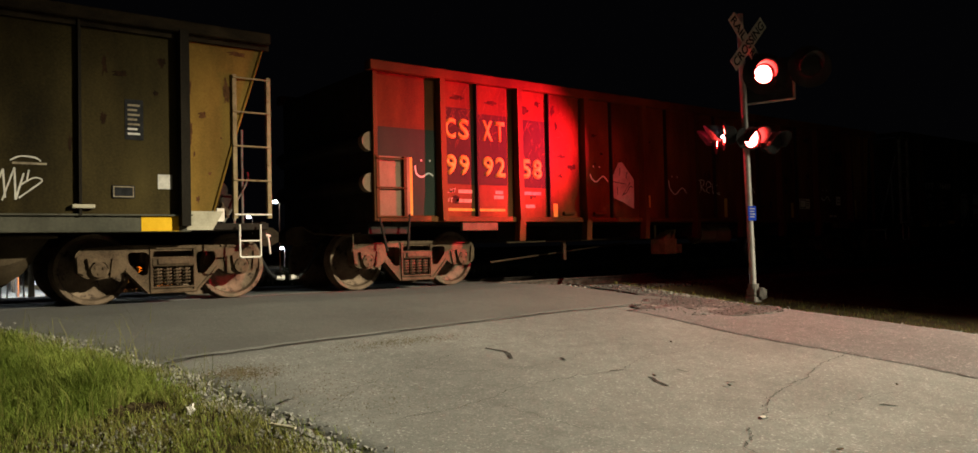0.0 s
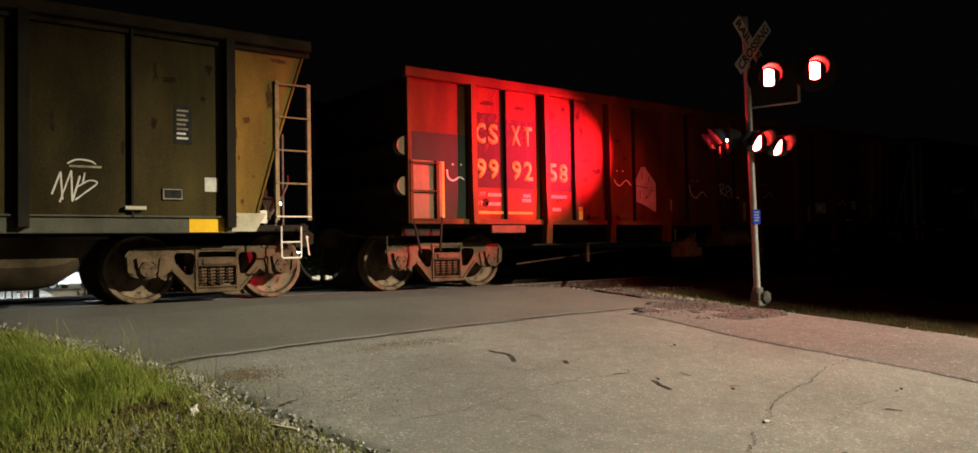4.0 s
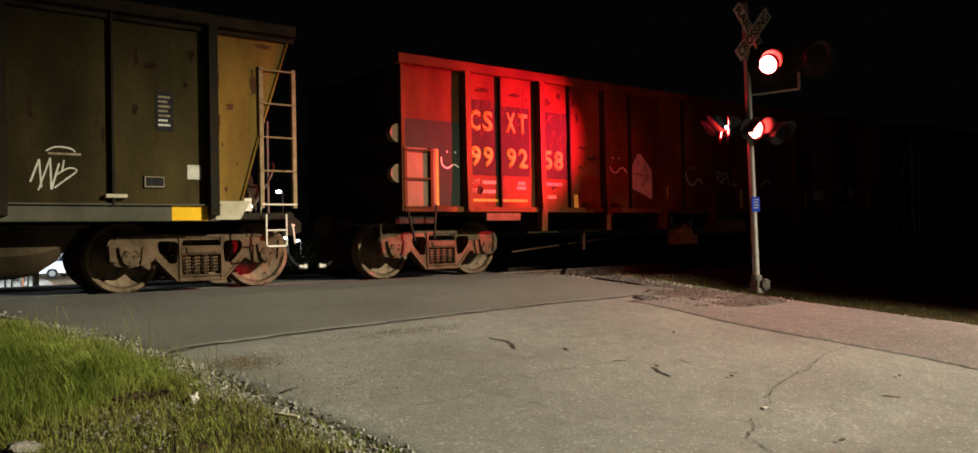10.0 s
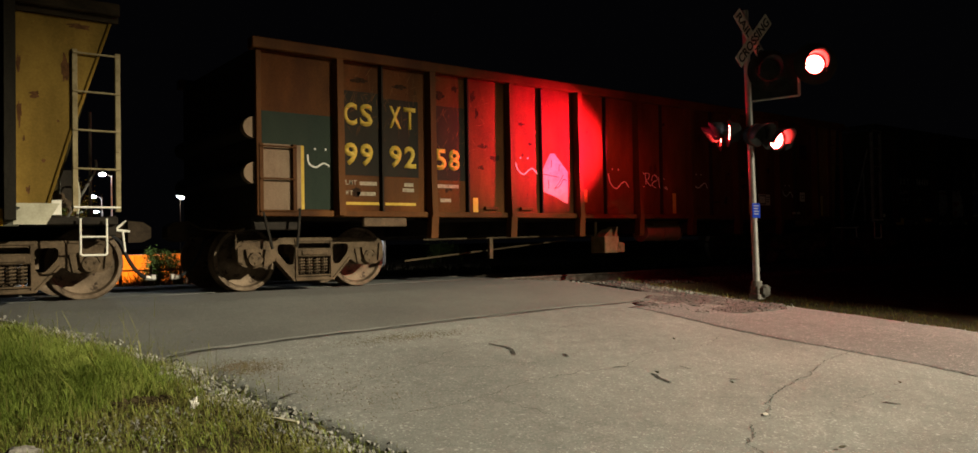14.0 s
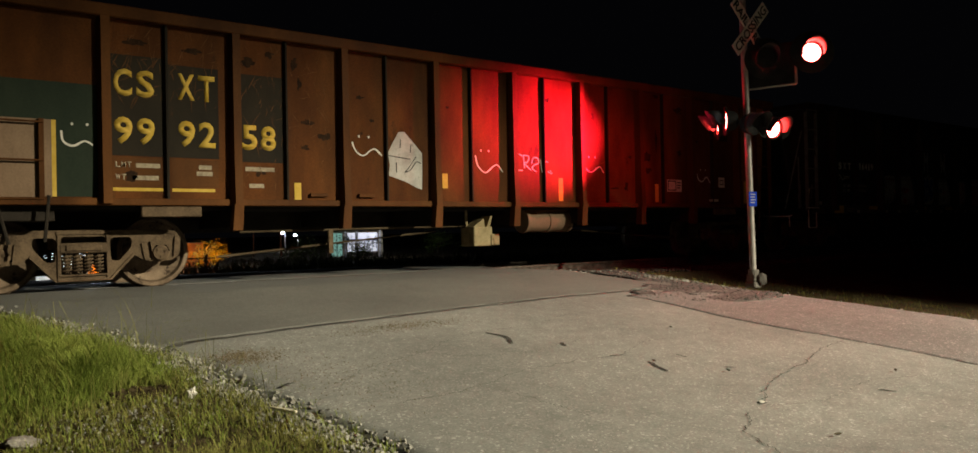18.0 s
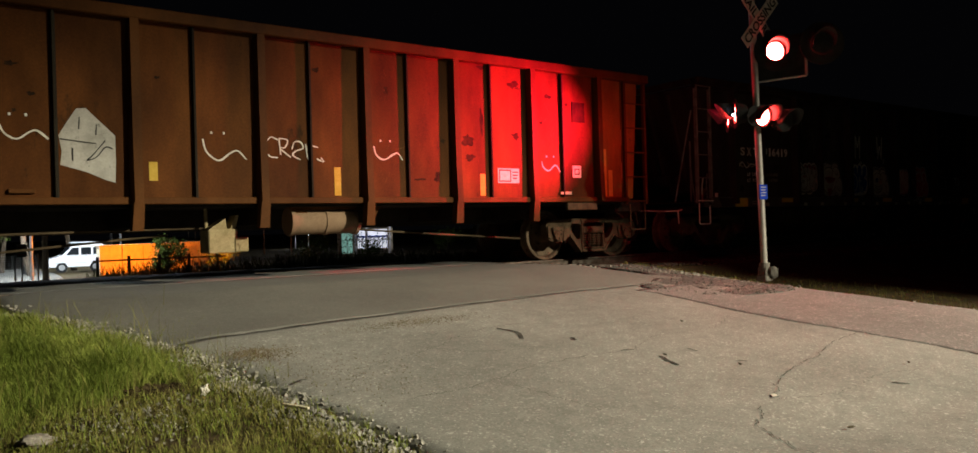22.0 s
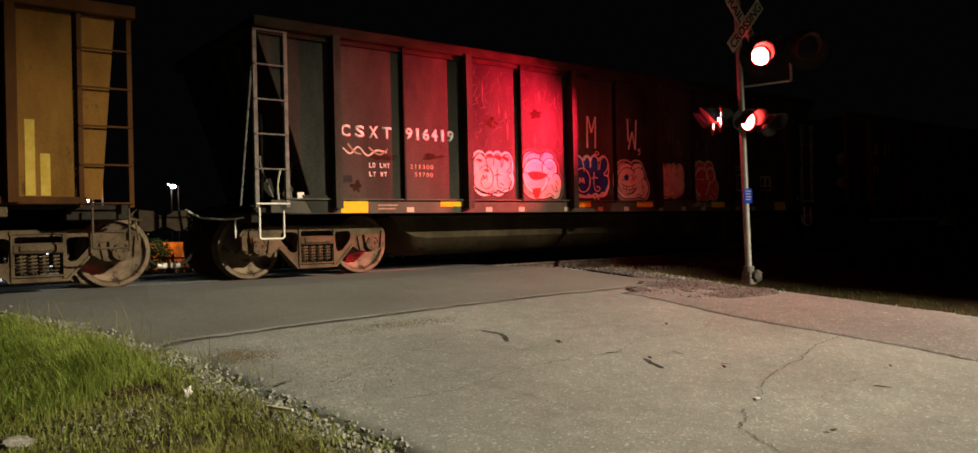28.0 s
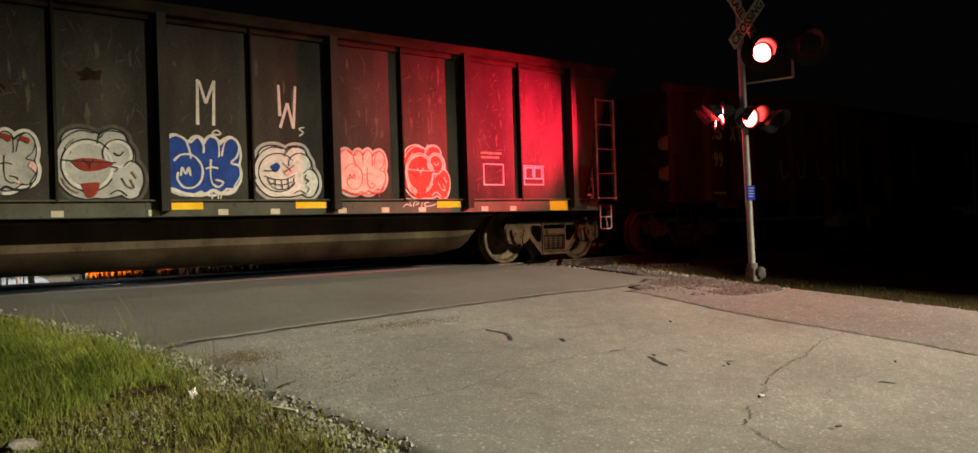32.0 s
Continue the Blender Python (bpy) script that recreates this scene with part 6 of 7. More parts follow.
scratches(CAR_B, [(0.24, 0.82, 2.3, 3.2, 45), (0.90, 1.48, 2.3, 3.2, 45), (1.80, 2.38, 1.3, 3.2, 50), (2.46, 3.1, 1.3, 3.2, 30), (8.2, 8.8, 1.3, 3.2, 16), (10.7, 11.2, 1.3, 3.2, 30), (11.25, 11.9, 1.2, 3.2, 30)], RUST_PATCH, 51, SKIN - 0.0016)
scratches(CAR_C, [(2.45, 3.4, 1.95, 3.25, 60), (3.6, 4.5, 1.95, 3.25, 60), (4.8, 5.7, 2.0, 3.2, 24), (7.1, 7.9, 1.9, 3.2, 30), (8.15, 9.1, 1.9, 3.25, 70), (9.45, 10.2, 1.2, 3.2, 60), (10.45, 11.3, 1.2, 3.2, 60)], DUST, 52)
dressed_a(CAR_A, -10.013)
dressed_b(CAR_B)
dressed_c(CAR_C)
dressed_d(CAR_D)

# ---------------------------------------------------------------- cracks, stains, stones and grass by the road


def road_z(x, y):
    return rise(y) + 0.006 + 0.012 * noise.noise((x * 0.8, y * 0.8, 4))


def ribbon(name, pts, width, material, lift=0.004, jitter=0.02, label="", fine=7, z=road_z, kind="structure", category="crack"):
    """A thin flat strip that follows the road through points (x, y)."""
    line = smooth_line(pts, fine)
    bm = bmesh.new()
    pairs = []
    for i, p in enumerate(line):
        a, b = Vector(line[max(i - 1, 0)]), Vector(line[min(i + 1, len(line) - 1)])
        d = (b - a).normalized()
        n = Vector((-d.y, d.x))
        c = Vector(p) + n * jitter * (noise.noise((p[0] * 11, p[1] * 11, 6)) + 0.5 * noise.noise((p[0] * 37, p[1] * 37, 2)))
        w = width * (0.55 + 0.9 * abs(noise.noise((p[0] * 8, p[1] * 8, 9))))
        if i in (0, len(line) - 1):
            w *= 0.2
        pairs.append([bm.verts.new((*q, z(q.x, q.y) + lift)) for q in (c + n * w / 2, c - n * w / 2)])
    for (a, b), (c, d) in zip(pairs, pairs[1:]):
        bm.faces.new((a, b, d, c))
    return tagged(part(name, bm, material), label, category, "", kind)


for pts, w in (([(7.62, 4.02), (6.86, 3.88), (6.19, 3.67), (5.61, 3.53), (5.21, 3.39), (4.81, 3.17), (4.7, 3.12)], 0.009), ([(4.47, 3.08), (4.31, 2.93), (4.06, 2.74), (3.9, 2.2), (3.6, 1.2)], 0.008),
               ([(2.6, 4.4), (2.88, 4.42), (3.32, 4.47), (3.9, 4.66), (4.38, 4.67), (5.0, 4.63)], 0.006), ([(3.32, 4.47), (3.41, 4.21), (3.46, 3.88), (3.5, 3.54)], 0.005), ([(6.9, 7.1), (7.6, 6.1), (8.3, 5.4), (9.0, 4.6), (9.4, 3.6)], 0.007), ([(2.4, 4.9), (2.9, 5.3), (3.5, 5.5), (4.2, 5.9), (5.1, 6.0), (6.0, 6.3)], 0.004), ([(3.5, 5.5), (3.8, 5.2), (4.4, 5.1), (5.2, 5.3)], 0.004), ([(5.0, 4.63), (5.6, 4.9), (6.3, 4.85), (7.1, 5.2)], 0.004), ([(4.7, 3.1), (5.3, 2.95), (6.1, 3.05), (7.0, 2.8)], 0.004)):
    ribbon("road_crack", pts, w, CRACK, jitter=0.045, fine=16, label="dark jagged crack in the asphalt")
for pts, w in (([(4.46, 5.9), (4.52, 5.69), (4.4, 5.41)], 0.05), ([(4.98, 4.35), (4.95, 4.23), (4.88, 4.07)], 0.045), ([(4.82, 5.25), (4.78, 5.13)], 0.04), ([(5.4, 4.42), (5.43, 4.3)], 0.025), ([(5.43, 3.93), (5.51, 3.87)], 0.025), ([(4.84, 4.66), (4.98, 4.62)], 0.03), ([(2.12, 5.12), (2.22, 5.15)], 0.04), ([(5.9, 2.9), (5.98, 2.8)], 0.03)):
    ribbon("tar_spot", pts, w, CRACK, 0.0035, 0.03, "dark tar spot on the road", category="stain")
ribbon("road_seam", [(x, seam(x) + 0.006) for x in (1.75, 2.6, 3.6, 4.8, 6.0, 7.0, 8.0, 9.3)], 0.026, CRACK, 0.0055, 0.06, "dark crumbling joint between old and newer asphalt", category="joint")


def stones(name, places, material, label, lift=0.0):
    """Broken stones, eight corners each, joined."""
    rnd = random.Random(11)
    verts, faces = [], []
    for x, y, z, r in places:
        b = len(verts)
        q = Euler((rnd.uniform(0, 6), rnd.uniform(0, 6), rnd.uniform(0, 6))).to_quaternion()
        for sx in (-1, 1):
            for sy in (-1, 1):
                for sz in (-1, 1):
                    v = q @ Vector((sx * rnd.uniform(0.45, 1), sy * rnd.uniform(0.4, 0.9), sz * rnd.uniform(0.3, 0.8)))
                    verts.append((x + v.x * r, y + v.y * r, z + r * 0.35 + v.z * r * 0.8 + lift))
        faces += [tuple(b + i for i in f) for f in ((0, 1, 3, 2), (4, 6, 7, 5), (0, 4, 5, 1), (2, 3, 7, 6), (0, 2, 6, 4), (1, 5, 7, 3))]
    me = bpy.data.meshes.new(name)
    me.from_pydata(verts, [], faces)
    me.materials.append(material)
    return tagged(new(name, me), label, "gravel", kind="stuff")


rnd = random.Random(5)
edge = []
for k in range(5200):
    y = rnd.uniform(3.0, 9.3)
    off = rnd.gauss(-0.10, 0.10)
    x = road_left(y) + off
    z = max(ground_z(x, y), rise(y) - 0.02 if x > road_left(y) + 0.05 else -9)
    edge.append((x, y, z, rnd.choice((0.005, 0.006, 0.008, 0.010, 0.013, 0.019))))
for k in range(420):
    x, y = rnd.gauss(1.0, 0.35), rnd.gauss(4.95, 0.22)
    edge.append((x, y, ground_z(x, y), rnd.uniform(0.004, 0.014)))
stones("gravel", edge, STONE, "loose pale gravel along the road's edge")
edge = []
for cx, cy, sx, sy, n in ((2.2, 6.05, 0.16, 0.13, 1500), (3.9, 6.5, 0.35, 0.10, 1100), (2.6, 5.2, 0.3, 0.4, 500)):
    for k in range(n):
        x, y = rnd.gauss(cx, sx), rnd.gauss(cy, sy)
        edge.append((x, y, road_z(x, y) - 0.002, rnd.uniform(0.002, 0.005)))
stones("grit", edge, STAIN, "brown grit washed onto the road")
edge = []
for k in range(2600):
    y = rnd.uniform(2.2, 9.4)
    x = road_right(y) + rnd.gauss(0.12, 0.22)
    edge.append((x, y, max(ground_z(x, y), rise(y) - 0.03 if x < road_right(y) else -9), rnd.choice((0.006, 0.009, 0.012, 0.018, 0.026))))
for k in range(900):
    x, y = rnd.gauss(10.4, 0.7), rnd.gauss(7.5, 0.45)
    edge.append((x, y, max(ground_z(x, y), rise(y) - 0.03 if x < road_right(y) else -9), rnd.uniform(0.008, 0.03)))
stones("gravel", edge, STONE, "loose gravel on the shoulder by the signal mast")
edge = []
for k in range(1500):
    y = rnd.uniform(5.9, 9.2)
    a, b = along(y, GRAVEL_LEFT), along(y, GRAVEL_RIGHT)
    x = a + (b - a) * rnd.uniform(-0.03, 1)
    edge.append((x, y, gravel_z(x, y), rnd.choice((0.004, 0.005, 0.007, 0.009, 0.013))))
stones("gravel", edge, surf("dull_gravel", (0.035, 0.032, 0.028), (0.11, 0.10, 0.088), 6, 0.9), "small dark broken stone in the gravel bed")
edge = []
for k in range(9000):
    x, y = rnd.uniform(8.9, 30), rnd.uniform(9.6, 13.8)
    edge.append((x, y, ground_z(x, y), rnd.uniform(0.015, 0.035)))
stones("ballast", edge, surf("ballast_stone", (0.05, 0.042, 0.035), (0.16, 0.14, 0.12), 5, 0.9), "grey crushed stone of the track bed")

bm = bmesh.new()
box(bm, -0.115, 0.115, -1.3, 1.3, -0.18, 0.0, 0.01)
TIE = mesh_of(bm, "tie", WOOD)
track_bed = thing("track_ties", (9.4, TRACK_Y, -0.165), "dark wooden ties under the rails", "ties", kind="structure")
for k in range(60):
    tie = part("tie", TIE, None, track_bed)
    tie.matrix_basis = pose(0.54 * k, 0.03 * noise.noise((k, 0, 0)), 0, 0, 0, 1.5 * noise.noise((k * 0.7, 3, 0)))


HOLE = (1.28, 5.45)


def blades(name, count, area, height, width, material, seed, keep, label):
    """Grass: bent three-segment blades on the ground, thick where keep() says so."""
    rnd = random.Random(seed)
    verts, faces = [], []
    made = tries = 0
    while made < count and tries < count * 6:
        tries += 1
        x, y = rnd.uniform(*area[0]), rnd.uniform(*area[1])
        dens, tall = keep(x, y)
        if rnd.random() > dens:
            continue
        made += 1
        h = height * tall * rnd.uniform(0.45, 1.15)
        a, lean = rnd.uniform(0, 6.283), rnd.uniform(0.15, 1.1) ** 0.8 * 1.15
        dx, dy = math.cos(a), math.sin(a)
        wx, wy = -dy * width * rnd.uniform(0.6, 1.3), dx * width * rnd.uniform(0.6, 1.3)
        z = ground_z(x, y) - 0.01
        b = len(verts)
        for k, (u, v, w) in enumerate(((0, 0, 1), (0.18, 0.45, 0.9), (0.5, 0.8, 0.6))):
            px, py, pz = x + dx * lean * h * u, y + dy * lean * h * u, z + h * v
            verts.append((px - wx * w, py - wy * w, pz))
            verts.append((px + wx * w, py + wy * w, pz))
        verts.append((x + dx * lean * h, y + dy * lean * h, z + h * (1.0 - 0.25 * lean)))
        faces += [(b, b + 1, b + 3, b + 2), (b + 2, b + 3, b + 5, b + 4), (b + 4, b + 5, b + 6)]
    me = bpy.data.meshes.new(name)
    me.from_pydata(verts, [], faces)
    me.materials.append(material)
    return tagged(new(name, me), label, "grass", kind="stuff")


def bare(x, y):
    """The bare hollow in the verge."""
    return ((x - HOLE[0]) / 0.20) ** 2 + ((y - HOLE[1]) / 0.13) ** 2 < 1 + 0.5 * noise.noise((x * 9, y * 9, 1))


def lush(x, y):
    if bare(x, y):
        return 0.0, 0.3
    d = road_left(y) - 0.22 - 0.12 * ease(5.5, 6.5, y) - x
    if d < 0:
        return 0.05, 0.5
    n = 0.5 + 0.5 * noise.noise((x * 2.3, y * 2.3, 7))
    far = ease(5.0, 6.3, y + 0.5 * noise.noise((x * 1.4, y * 1.4, 2)))
    return min(1, (0.10 + 0.90 * far) * (0.35 + 1.1 * n) * min(1, 0.3 + d * 2.5)), (0.45 + 0.75 * far) * (0.6 + 0.7 * n)


def worn(x, y):
    if bare(x, y):
        return 0.02, 0.3
    d = road_left(y) - 0.12 - x
    n = 0.5 + 0.5 * noise.noise((x * 3.1 + 9, y * 3.1, 7))
    return (0.6 * n if d > 0 else 0.03), 0.5 + 0.6 * n


blades("grass", 92000, ((-1.2, 2.2), (2.0, 9.0)), 0.17, 0.0019, GRASS, 21, lush, "uneven green grass on the verge")
blades("dry_grass", 56000, ((-1.2, 2.3), (2.0, 9.2)), 0.10, 0.0018, DRY_GRASS, 22, worn, "thin dry grass among the green")
blades("weeds", 500, ((-0.5, 2.2), (4.5, 9.2)), 0.42, 0.0018, DRY_GRASS, 23, lambda x, y: (0.4 if x < road_left(y) - 0.05 else 0.02, 0.9), "tall thin seed stalks")
blades("weeds", 5000, ((9.6, 14.0), (2.5, 9.6)), 0.10, 0.003, DRY_GRASS, 24, lambda x, y: (0.5 if x > road_right(y) + 0.15 else 0.0, 0.9), "short weeds beyond the road's edge")
blades("weeds", 34000, ((2.8, 24.0), (14.3, 42.0)), 0.38, 0.008, UNLIT_WEED, 25, lambda x, y: (0.9 if x > road_right(y) + 0.3 else 0.0, 1.0), "rough grass behind the track, coloured dark as if unlit")

# clods darker than the ground, thickest in the hollow
clods = []
rnd = random.Random(41)
for k in range(420):
    x, y = rnd.gauss(HOLE[0], 0.10), rnd.gauss(HOLE[1], 0.06)
    clods.append((x, y, ground_z(x, y), rnd.uniform(0.008, 0.022)))
for k in range(260):
    x, y = rnd.uniform(0.2, 1.9), rnd.uniform(4.3, 5.6)
    clods.append((x, y, ground_z(x, y), rnd.uniform(0.005, 0.014)))
stones("soil_clods", clods, surf("dark_soil", (0.02, 0.015, 0.007), (0.06, 0.046, 0.022), 6, 0.95), "dark bare soil among the grass")
LEAF_LITTER = surf("dead_leaf", (0.09, 0.075, 0.05), (0.15, 0.125, 0.085), 9, 0.9)
for x, y, turn, size in ((5.31, 3.81, 70, 0.03), (4.56, 2.49, -30, 0.03), (5.02, 4.33, 80, 0.03), (6.3, 5.2, 60, 0.035), (6.6, 3.1, 40, 0.03)):
    leaf = thing("dead_leaf", (x, y, road_z(x, y) + 0.006), "curled brown dead leaf on the road", "leaf", "dead leaves on the road")
    bm = bmesh.new()
    c = [bm.verts.new((u * size, 0, 0.012 * abs(u))) for u in (-1, -0.4, 0.3, 1)]
    for s in (-1, 1):
        o = [bm.verts.new((u * size, s * w * size, 0.012 + 0.008 * abs(u))) for u, w in ((-0.5, 0.3), (0.3, 0.36))]
        bm.faces.new((c[0], c[1], o[0]) if s > 0 else (c[1], c[0], o[0]))
        bm.faces.new((c[1], c[2], o[1], o[0]) if s > 0 else (c[2], c[1], o[0], o[1]))
        bm.faces.new((c[2], c[3], o[1]) if s > 0 else (c[3], c[2], o[1]))
    ob = part("blade", bm, LEAF_LITTER, leaf)
    ob.rotation_euler = (0.1, -0.1, radians(turn))
    ob.modifiers.new("sheet", "SOLIDIFY").thickness = 0.0015
flake = thing("paper_scrap", (4.79, 3.16, road_z(4.79, 3.16) + 0.004), "small torn white paper on the road", "litter")
bm = bmesh.new()
prism(bm, [(-0.06, 0.0), (-0.01, 0.025), (0.05, 0.012), (0.035, -0.02), (-0.02, -0.014)], -0.001, 0.001)
ob = part("paper", bm, CHALK, flake)
ob.rotation_euler = (radians(-84), 0.05, 0.4)

scrap = thing("paper_scrap", (1.54, 5.22, ground_z(1.54, 5.22) + 0.03), "crumpled white paper scrap in the grass", "litter")
bm = bmesh.new()
bmesh.ops.create_icosphere(bm, subdivisions=2, radius=0.045)
for v in bm.verts:
    v.co *= 0.7 + 0.6 * noise.noise(v.co * 40)
part("paper", bm, CHALK, scrap)
slat = thing("wood_slat", (1.9, 4.58, road_z(1.9, 4.58) + 0.02), "pale broken wooden slat lying on the gravel", "wood")
bm = bmesh.new()
box(bm, -0.09, 0.09, -0.012, 0.012, -0.006, 0.008, 0.002)
ob = part("stick", bm, CREAM, slat)
ob.rotation_euler = (0.05, 0.1, radians(-55))
chunk = thing("concrete_chunk", (0.55, 4.95, ground_z(0.55, 4.95) + 0.03), "broken grey concrete chunk in the grass", "rubble")
bm = bmesh.new()
bmesh.ops.create_icosphere(bm, subdivisions=3, radius=0.10)
for v in bm.verts:
    v.co = Vector((v.co.x * 1.1, v.co.y * 0.8, v.co.z * 0.45)) * (0.8 + 0.5 * noise.noise(v.co * 9) + 0.22 * noise.noise(v.co * 34))
part("stone", bm, CONCRETE, chunk)

# ---------------------------------------------------------------- behind the track
PALE_WALL = surf("pale_wall_paint", (0.42, 0.36, 0.26), (0.6, 0.52, 0.38), 2, 0.7)
VAN_WHITE = surf("van_white", (0.7, 0.72, 0.74), (0.8, 0.82, 0.84), 2, 0.3, 0, 0.0)
DARK_GLASS = surf("dark_glass", (0.01, 0.012, 0.014), (0.02, 0.022, 0.025), 2, 0.08, 0, 0.0)
LEAF = surf("leaf", (0.05, 0.085, 0.015), (0.11, 0.15, 0.03), 1.5, 0.6, 0, 0)
BARK = surf("bark", (0.06, 0.045, 0.03), (0.14, 0.11, 0.08), 6, 0.9, 0, 0.6, 4)
GALVANISED = surf("galvanised_steel", (0.3, 0.31, 0.31), (0.45, 0.46, 0.46), 6, 0.45, 0.6)
SHOP_GLOW = glow("lit_shop_window", (0.85, 0.88, 1.0), 0.9)
DOOR_GLOW = glow("lit_green_glass", (0.25, 0.5, 0.42), 0.5)


def wood_of(bm, a, b, r0, r1):
    tube(bm, a, b, r0, 9, r1)


def tree(x, y, base, top, spread_r, label, seed, leaves=1500, clear=0.35, leaf=0.16):
    """A trunk with limbs, and a crown of many small leaves in loose clumps."""
    rnd = random.Random(seed)
    tr = thing("tree", (x, y, base), label, "tree")
    h = top - base
    bm = bmesh.new()
    p, r = Vector((0, 0, 0)), 0.03 * h + 0.03
    for k in range(4):
        q = p + Vector((rnd.uniform(-0.05, 0.05) * h, rnd.uniform(-0.05, 0.05) * h, h * 0.2))
        wood_of(bm, p, q, r, r * 0.75)
        p, r = q, r * 0.75
    tips = []
    for k in range(9):
        z = h * rnd.uniform(clear, 0.75)
        a = rnd.uniform(0, 6.283)
        end = Vector((math.cos(a) * spread_r * rnd.uniform(0.4, 0.95), math.sin(a) * spread_r * rnd.uniform(0.4, 0.95), z + h * rnd.uniform(0.08, 0.3)))
        wood_of(bm, (0, 0, z * 0.85), end, 0.012 * h, 0.004 * h)
        tips.append(end)
    part("trunk", bm, BARK, tr)
    verts, faces = [], []
    centres = tips + [Vector((rnd.gauss(0, 0.4) * spread_r, rnd.gauss(0, 0.4) * spread_r, h * rnd.uniform(clear + 0.1, 1.0))) for _ in range(14)]
    for k in range(leaves):
        c = rnd.choice(centres)
        v = c + Vector((rnd.gauss(0, 0.2), rnd.gauss(0, 0.2), rnd.gauss(0, 0.16))) * spread_r
        q = Euler((rnd.uniform(-1, 1), rnd.uniform(-1, 1), rnd.uniform(0, 6.28))).to_quaternion()
        s = leaf * rnd.uniform(0.6, 1.3)
        b = len(verts)
        for u, w in ((-0.5, 0), (0, 0.3), (0.5, 0), (0, -0.3)):
            verts.append(tuple(v + q @ Vector((u * s, w * s, 0.08 * s * (u * u)))))
        faces.append((b, b + 1, b + 2, b + 3))
    me = bpy.data.meshes.new("crown")
    me.from_pydata(verts, [], faces)
    me.materials.append(LEAF)
    part("crown", me, None, tr, "loose leafy crown")["kind"] = "stuff"
    return tr


FAR = -1.62
tree(6.2, 56.0, FAR, 5.6, 2.1, "green tree lit by a lamp behind the fence", 31, 2200, 0.4)
tree(9.6, 62.5, FAR, 5.2, 1.9, "yellow-green tree lit by the street lamps", 32, 2200, 0.45)
tree(11.9, 46.6, -1.64, 0.55, 0.95, "rounded bush lit orange before the wall", 33, 4200, 0.12, 0.13)
tree(16.5, 52.0, -1.64, 0.1, 1.2, "dark bush beside the wall", 34, 1500, 0.15, 0.12)
tree(21.5, 48.0, -1.64, 0.15, 1.7, "dark bush behind the track", 35, 1800, 0.15, 0.13)
tree(26.5, 50.0, -1.64, 0.3, 1.6, "dark bush behind the track", 36, 1800, 0.15, 0.13)
tree(44.0, 66.0, FAR, 0.5, 2.0, "dark shrub beside the lit shop", 37, 1500, 0.2, 0.15)
tree(5.2, 63.0, FAR, 4.0, 1.8, "tree beside the street", 38, 1800, 0.35)

# long low wall lit orange
wall = thing("yard_wall", (9.2, 51.1, FAR), "long low pale wall lit orange by a yard lamp", "wall")
wall.rotation_euler = (0, 0, math.atan2(8.1, 9.25))
bm = bmesh.new()
box(bm, 0, 12.4, 0, 0.2, 0, 1.72)
part("wall_body", bm, PALE_WALL, wall)
for k in range(7):
    bm = bmesh.new()
    box(bm, k * 2.04 - 0.06, k * 2.04 + 0.06, -0.06, 0.0, 0, 1.72)
    part("pilaster", bm, PALE_WALL, wall)
bm = bmesh.new()
box(bm, -0.1, 12.5, -0.08, 0.28, 1.72, 1.80, 0.01)
part("coping", bm, CREAM, wall)

# white van
van = thing("van", (7.5, 59.3, FAR), "white high-roofed van parked beside the yard wall", "van")
bm = bmesh.new()
prism(bm, [(0.0, 0.35), (0.0, 0.78), (0.1, 0.95), (0.8, 1.1), (1.3, 1.70), (1.5, 1.84), (3.2, 1.84), (3.35, 1.7), (3.38, 0.35)], -0.95, 0.95)
bmesh.ops.bevel(bm, geom=[e for e in bm.edges if abs(e.verts[0].co.y - e.verts[1].co.y) < 0.01], offset=0.06, segments=2, affect="EDGES")
part("body", bm, VAN_WHITE, van, "", True)
for o in ([(0.98, 1.15), (1.36, 1.64), (1.75, 1.64), (1.75, 1.15)], [(1.88, 1.15), (1.88, 1.64), (2.5, 1.64), (2.5, 1.15)], [(2.62, 1.15), (2.62, 1.64), (3.2, 1.64), (3.2, 1.15)]):
    bm = bmesh.new()
    prism(bm, o, -0.965, -0.94)
    part("side_window", bm, DARK_GLASS, van)
bm = bmesh.new()
prism(bm, [(0.83, 1.16), (1.27, 1.68), (1.24, 1.71), (0.79, 1.18)], -0.8, 0.8)
part("windscreen", bm, DARK_GLASS, van)
for x in (0.72, 2.75):
    bm = bmesh.new()
    tube(bm, (x, -0.97, 0.34), (x, -0.75, 0.34), 0.34, 20)
    wh = part("wheel", bm, RUBBER, van)
    bm = bmesh.new()
    tube(bm, (x, -0.985, 0.34), (x, -0.96, 0.34), 0.19, 14)
    part("rim", bm, GALVANISED, wh)
for z in (0.62, 1.08):
    bm = bmesh.new()
    box(bm, 0.3 if z < 1 else 1.0, 3.34, -0.975, -0.945, z, z + 0.035)
    part("trim_strip", bm, GALVANISED, van)
for y in (-0.75, 0.75):
    bm = bmesh.new()
    tube(bm, (1.45, y, 1.98), (3.3, y, 1.98), 0.03, 7)
    for x in (1.6, 2.4, 3.15):
        tube(bm, (x, y, 1.82), (x, y, 1.98), 0.022, 6)
    part("roof_rail", bm, VAN_WHITE, van)
